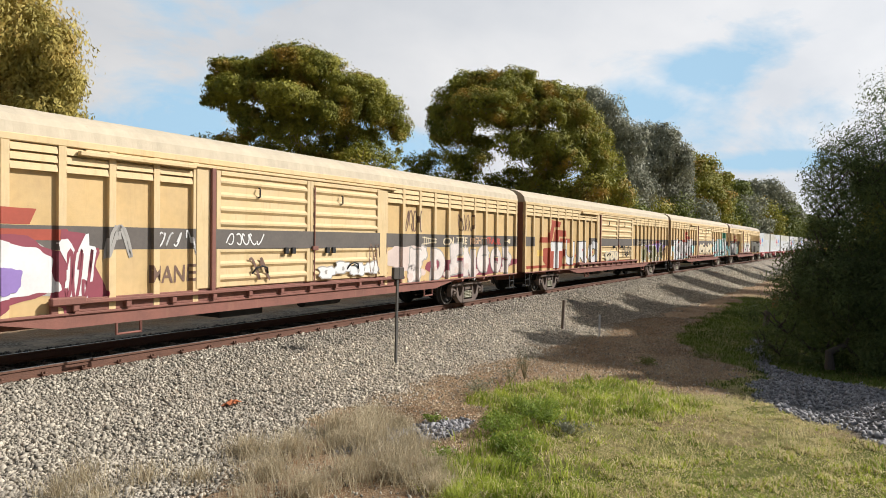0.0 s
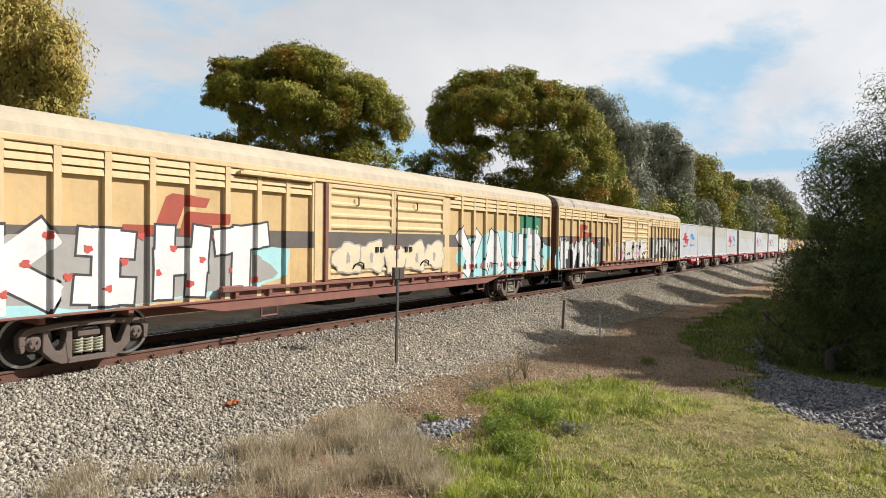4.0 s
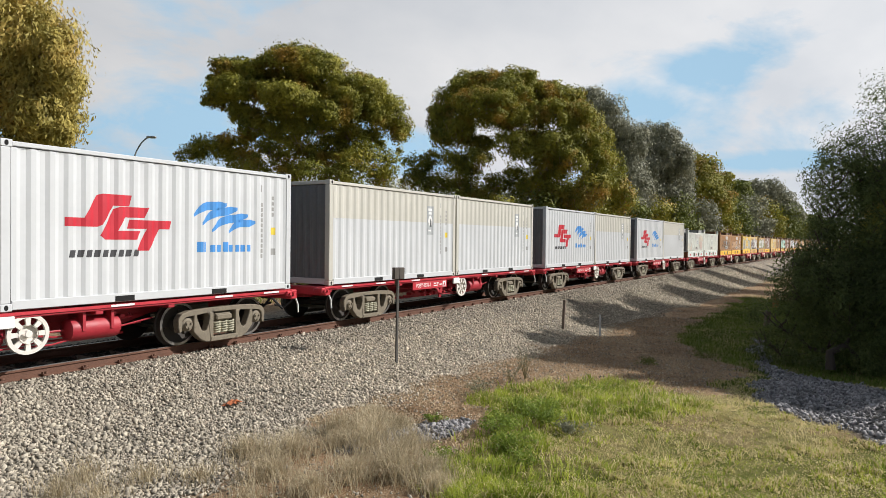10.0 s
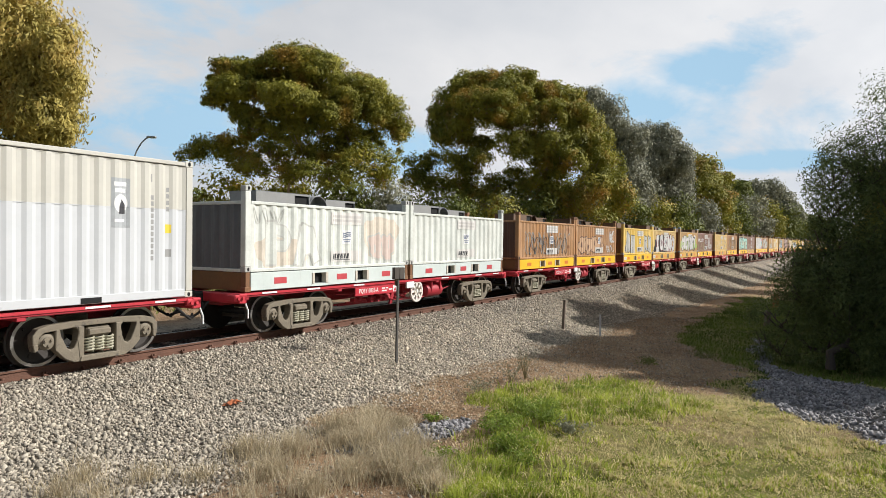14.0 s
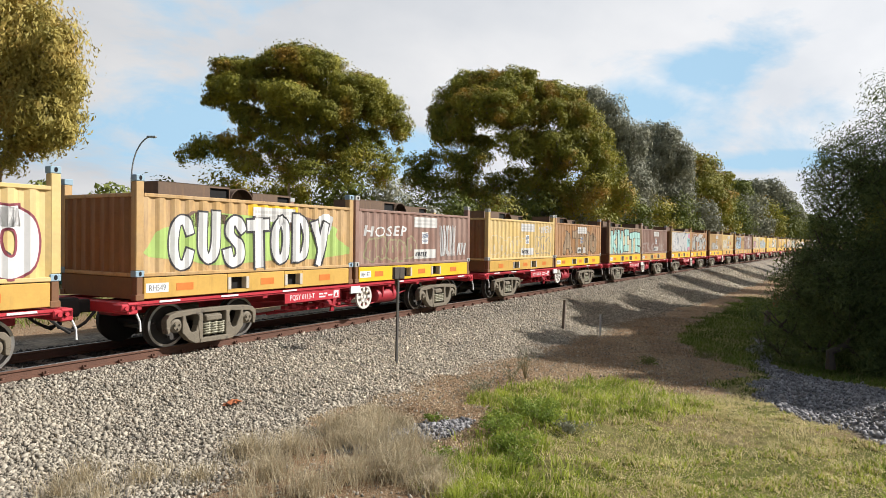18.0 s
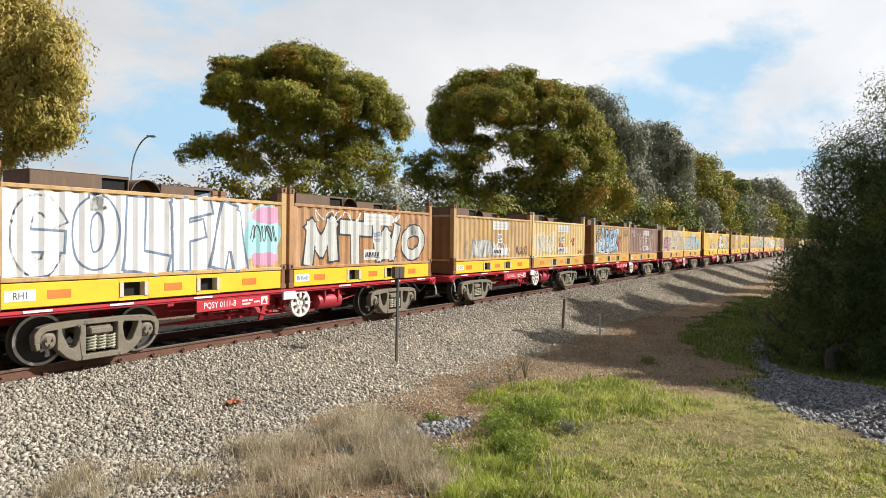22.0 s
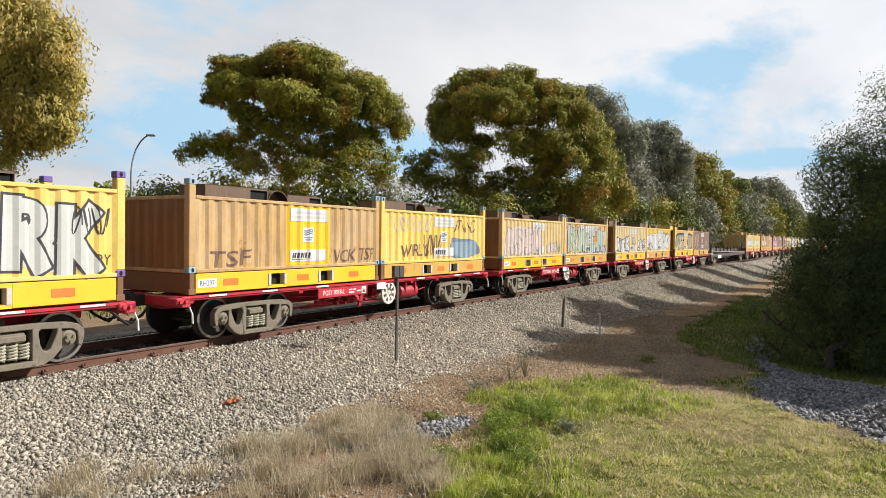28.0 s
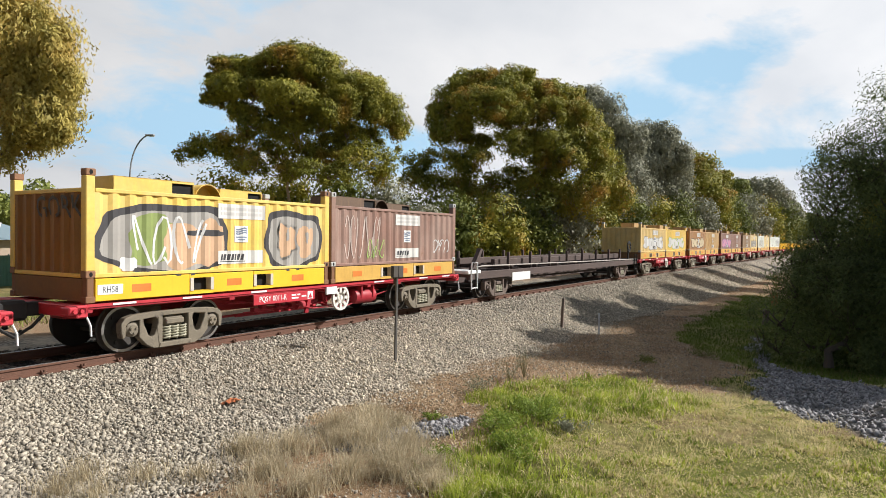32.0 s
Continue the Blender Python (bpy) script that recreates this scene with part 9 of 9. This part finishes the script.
def old_emblem(v, x, z, k=1.0):
    b = Build()
    b.flat([(x + p * k, z + q * k) for p, q in [(-1.30, 0.0), (-0.12, 0.0), (0.12, 0.60), (0.68, 0.60), (0.78, 0.80), (-0.16, 0.86), (-0.30, 0.78), (-0.54, 0.20), (-1.24, 0.20)]])
    b.flat([(x + p * k, z + q * k) for p, q in [(0.0, 0.0), (0.50, 0.0), (0.56, 0.24), (1.22, 0.24), (1.32, 0.48), (0.20, 0.50), (0.12, 0.42)]])
    b.flat([(x + p * k, z + q * k) for p, q in [(0.64, 0.0), (1.75, 0.0), (1.80, 0.17), (0.68, 0.17)]])
    part("red_emblem", drape(b, V, 0.004), LOGO_OLD, v, "faded red stepped emblem")


def slogan_marks(v, x0, x1):
    """A small ladder of rails before the slogan and two converging bars after it."""
    ladder = Build()
    for z0, z1 in ((1.99, 2.06), (2.19, 2.12)):
        r = ribbon([(x0, z0), (x0 + 0.75, z1)], 0.03)
        ladder.add(r.v, r.f)
    for k in range(5):
        r = ribbon([(x0 + 0.08 + k * 0.12, 1.97 + 0.012 * k), (x0 + 0.08 + k * 0.12, 2.21 - 0.012 * k)], 0.028)
        ladder.add([(x, -0.0004, z) for x, y, z in r.v], r.f)
    part("ladder_mark", drape(ladder, V, 0.006), S_CREAM, v, "cream painted rails mark")
    part("wedge_mark", drape(Build().flat([(x1, 2.09), (x1 + 0.55, 2.0), (x1 + 0.55, 2.19)]), V, 0.006), S_CREAM, v, "cream painted wedge mark")


v = VANS[0]
band(v, -11.3, 11.3, 1.90, 2.28)
old_emblem(v, -7.2, 2.05, 1.0)
blob(v, V, S_MAROON, -7.4, 1.55, 1.9, 0.62, 201, 0.006), bubbles(v, V, S_WHITE, S_GREY, -10.6, -5.6, 1.0, 2.1, 4, 202, 0.07), blob(v, V, S_PURPLE, -6.3, 1.45, 0.2, 0.2, 203, 0.02), blob(v, V, S_PINK, -9.2, 1.4, 0.35, 0.3, 204, 0.02)
blob(v, V, S_MAROON, -5.25, 1.5, 0.40, 0.60, 205, 0.006, 0.4), blob(v, V, S_WHITE, -5.25, 1.6, 0.26, 0.5, 206, 0.011, 0.5), strokes(v, V, S_MAROON, -5.5, -5.0, 1.1, 1.9, 3, 207, 0.05, 0.014)
word(v, V, "MANE", S_BROWN, None, -3.95, -2.95, 1.30, 1.62, 30, 0.03), strokes(v, V, S_WHITE, -3.8, -3.3, 1.95, 2.2, 3, 208, 0.03), strokes(v, V, S_WHITE, -3.2, -2.7, 1.8, 2.25, 3, 209, 0.03), strokes(v, V, S_WHITE, -2.4, -1.4, 1.98, 2.2, 5, 210, 0.03)
strokes(v, V, S_GREY, -4.8, -4.3, 1.75, 2.3, 2, 211, 0.06), strokes(v, V, S_BROWN, -1.8, -1.2, 1.25, 1.7, 2, 212, 0.06), bubbles(v, V, S_WHITE, S_GREY, 0.3, 2.6, 1.2, 1.55, 4, 213, 0.03), strokes(v, V, S_BROWN, 2.2, 3.2, 1.2, 2.0, 4, 214, 0.03)
blob(v, V, S_MAROON, 8.2, 1.25, 3.0, 0.30, 215, 0.004), blob(v, V, S_PALE, 4.0, 1.6, 0.8, 0.35, 216, 0.008)
word(v, V, "DINGO", spray("chalk_pink", (0.66, 0.58, 0.53), 0.25), S_GREY, 5.3, 10.2, 0.98, 1.90, 31, 0.10, "pale pink sprayed letters")
for i, (x, z, r) in enumerate(((4.55, 1.55, 0.30), (4.95, 1.72, 0.20), (4.45, 1.15, 0.24), (10.45, 1.70, 0.18), (10.75, 1.45, 0.20), (10.5, 1.2, 0.22))):
    blob(v, V, S_GREY, x, z, r + 0.05, r + 0.05, 620 + i, 0.009, 0.2), blob(v, V, spray("chalk_pink", (0.66, 0.58, 0.53), 0.25), x, z, r, r, 620 + i, 0.0115, 0.2)
for i in range(10):
    blob(v, V, S_PALE, 4.3 + i * 0.66, 1.06 + 0.10 * (i % 3), 0.14, 0.10, 217 + i, 0.012, 0.3)
word(v, V, "ON THE", S_CREAM, None, 6.1, 7.6, 1.97, 2.21, 32, 0.06), word(v, V, "RIGHT", S_PEACH, None, 7.75, 8.85, 1.97, 2.21, 33, 0.06), word(v, V, "TRACK", S_RED, None, 9.0, 10.1, 1.97, 2.21, 34, 0.06)
slogan_marks(v, 4.95, 10.35), strokes(v, V, S_BROWN, 7.0, 8.0, 2.42, 2.95, 4, 232, 0.035), strokes(v, V, S_BROWN, 4.0, 4.9, 2.35, 2.95, 4, 233, 0.035)
v = VANS[1]
band(v, -11.3, -10.3, 1.90, 2.28), band(v, -4.0, 11.3, 1.90, 2.28)
old_emblem(v, -8.4, 2.05, 1.1)
band(v, -10.0, -9.3, 1.50, 1.75, C_YELLOW, "yellow_patch"), band(v, -11.2, 2.0, 1.02, 1.13, LOGO_OLD, "painted_band", 0.004)
blob(v, V, LOGO_OLD, -8.3, 1.45, 1.1, 0.5, 240, 0.0045), word(v, V, "TURO", S_WHITE, S_BLACK, -8.9, -2.7, 1.0, 2.14, 35, 0.10, "white sprayed letters with cracked edges")
for i in range(8):
    blob(v, V, S_RED, -6.2 + i * 0.45, 1.35 + 0.12 * (i % 4), 0.07, 0.05, 241 + i, 0.013, 0.3)
bubbles(v, V, S_CREAM, S_GREY, -2.0, 0.2, 1.15, 1.65, 3, 250, 0.04), strokes(v, V, S_BLACK, 0.8, 2.4, 1.3, 1.9, 4, 251, 0.05)
blob(v, V, S_PURPLE, 8.2, 1.75, 2.4, 0.28, 252, 0.005), word(v, V, "WORK", spray("dark_olive", (0.20, 0.19, 0.09)), S_WHITE, 5.0, 10.0, 0.96, 1.94, 36, 0.10, "olive block letters edged in white"), strokes(v, V, S_BROWN, 10.0, 11.0, 1.25, 1.75, 4, 253, 0.04)
word(v, V, "ON THE", S_CREAM, None, 5.4, 6.8, 1.97, 2.21, 37, 0.06), word(v, V, "RIGHT", S_PEACH, None, 6.95, 8.0, 1.97, 2.21, 38, 0.06), word(v, V, "TRACK", S_RED, None, 8.2, 9.3, 1.97, 2.21, 39, 0.06), slogan_marks(v, 4.2, 9.55)
v = VANS[2]
band(v, -11.3, 11.3, 1.90, 2.28)
old_emblem(v, -6.6, 2.15, 0.9)
blob(v, V, S_CYAN, -7.4, 1.5, 3.4, 0.6, 260, 0.004), blob(v, V, S_CYAN, 7.4, 1.6, 3.8, 0.75, 261, 0.004), blob(v, V, S_GREY, -7.3, 1.55, 2.8, 0.58, 262, 0.0045)
word(v, V, "KIHT", S_WHITE, S_BLACK, -10.2, -4.4, 0.98, 2.36, 40, 0.11, "white sprayed letters with red spots"), word(v, V, "YAUR", S_WHITE, S_BLACK, 3.6, 10.6, 0.96, 2.45, 41, 0.11, "white sprayed letters with dark spots")
for i in range(16):
    blob(v, V, S_RED, -9.6 + i * 0.32, 1.25 + 0.22 * ((i * 7) % 5), 0.07, 0.06, 263 + i, 0.013, 0.3)
    blob(v, V, S_RED if i % 2 else S_BLACK, 4.2 + i * 0.38, 1.25 + 0.2 * ((i * 5) % 5), 0.08, 0.08, 283 + i, 0.013, 0.3)
bubbles(v, V, S_CREAM, S_GREY, -2.4, 2.6, 1.2, 2.05, 5, 300, 0.04), blob(v, V, S_WHITE, -10.9, 1.5, 0.3, 0.4, 301, 0.005)
sg = part("green_sign", drape(Build().rect(8.45, 10.35, 2.22, 3.10), V, 0.010), S_SIGN_GREEN, v, "green sign with a white bar of lettering")
part("sign_lettering", drape(Build().rect(8.62, 8.82, 2.38, 2.60).rect(8.88, 9.08, 2.38, 2.56).rect(9.14, 9.34, 2.38, 2.62).rect(9.40, 9.46, 2.38, 2.62).rect(9.52, 9.70, 2.38, 2.56).rect(9.76, 9.94, 2.38, 2.56).rect(10.0, 10.14, 2.38, 2.56), V, 0.013), S_WHITE, sg)
part("sign_swoosh", drape(Build().flat([(9.75, 2.66), (10.0, 2.74), (10.22, 2.62), (10.28, 2.46), (10.20, 2.58), (10.0, 2.68)]), V, 0.013), C_YELLOW, sg)
v = VANS[3]
band(v, -11.3, -5.0, 1.88, 2.34), band(v, -6.95, -5.3, 1.02, 2.34, BAND, "painted_panel", 0.003), band(v, 2.9, 11.3, 1.08, 2.40, BAND, "painted_panel", 0.003)
old_emblem(v, -8.3, 2.06, 1.0)
blob(v, V, S_CYAN, -10.9, 1.35, 0.6, 0.5, 320, 0.0035), blob(v, V, S_TEAL, -6.7, 1.45, 0.45, 0.5, 321, 0.0045), blob(v, V, S_BLACK, -9.1, 1.45, 1.9, 0.6, 322, 0.0040)
word(v, V, "FYMS", S_WHITE, S_BLACK, -11.0, -6.5, 0.92, 2.12, 42, 0.11, "fat white sprayed letters with black outline")
for i, x in enumerate((-9.5, -8.3, -7.35)):
    blob(v, V, S_TEAL, x, 2.18, 0.10, 0.12, 323 + i, 0.013, 0.2)
word(v, V, "MUDE", S_WHITE, None, -11.1, -10.2, 2.12, 2.28, 326, 0.03), word(v, V, "DUNZO", S_WHITE, None, -6.3, -5.75, 2.08, 2.22, 327, 0.03), strokes(v, V, S_WHITE, -6.7, -6.0, 1.3, 1.75, 4, 328, 0.03), strokes(v, V, S_BROWN, -4.8, -4.2, 1.9, 2.3, 2, 329, 0.06)
word(v, V, "CESK", spray("washed_white", (0.60, 0.58, 0.55), 0.3), S_GREY, -3.6, 2.2, 1.16, 2.20, 43, 0.10, "washed-out white block letters"), blob(v, V, S_PINK, -2.7, 1.4, 0.35, 0.15, 330, 0.016, 0.4), blob(v, V, S_PINK, 0.4, 1.5, 0.4, 0.12, 331, 0.016, 0.4)
word(v, V, "MTWO", S_SILVER, S_WHITE, 4.2, 10.9, 1.14, 2.30, 44, 0.05, "pale block letters on dark panel")

# ---- the train runs ----
def motions():
    for thing, u, half, shift in RUNS:
        walk(thing, things_rows(u, half, shift))
    for wheels, u, x in WHEELSETS:
        # each wheelset rolls, turn by turn, while it runs past the open stretch before the camera
        begin = max(0, min(960, round(30 * (13 + (u - 48) / 10.77))))
        end = max(0, min(960, round(30 * (13 + (u - 2) / 10.77))))
        def turned(i):
            return pose(x, 0, WHEEL_R, 0, -math.degrees(gone(i / 30) / WHEEL_R) % 360, 0)
        steps = sorted({0, 960} | set(range(begin, end + 1)))
        rows = [(i / 30, turned(min(max(i, begin), end))) for i in steps]
        walk(wheels, rows)


motions()
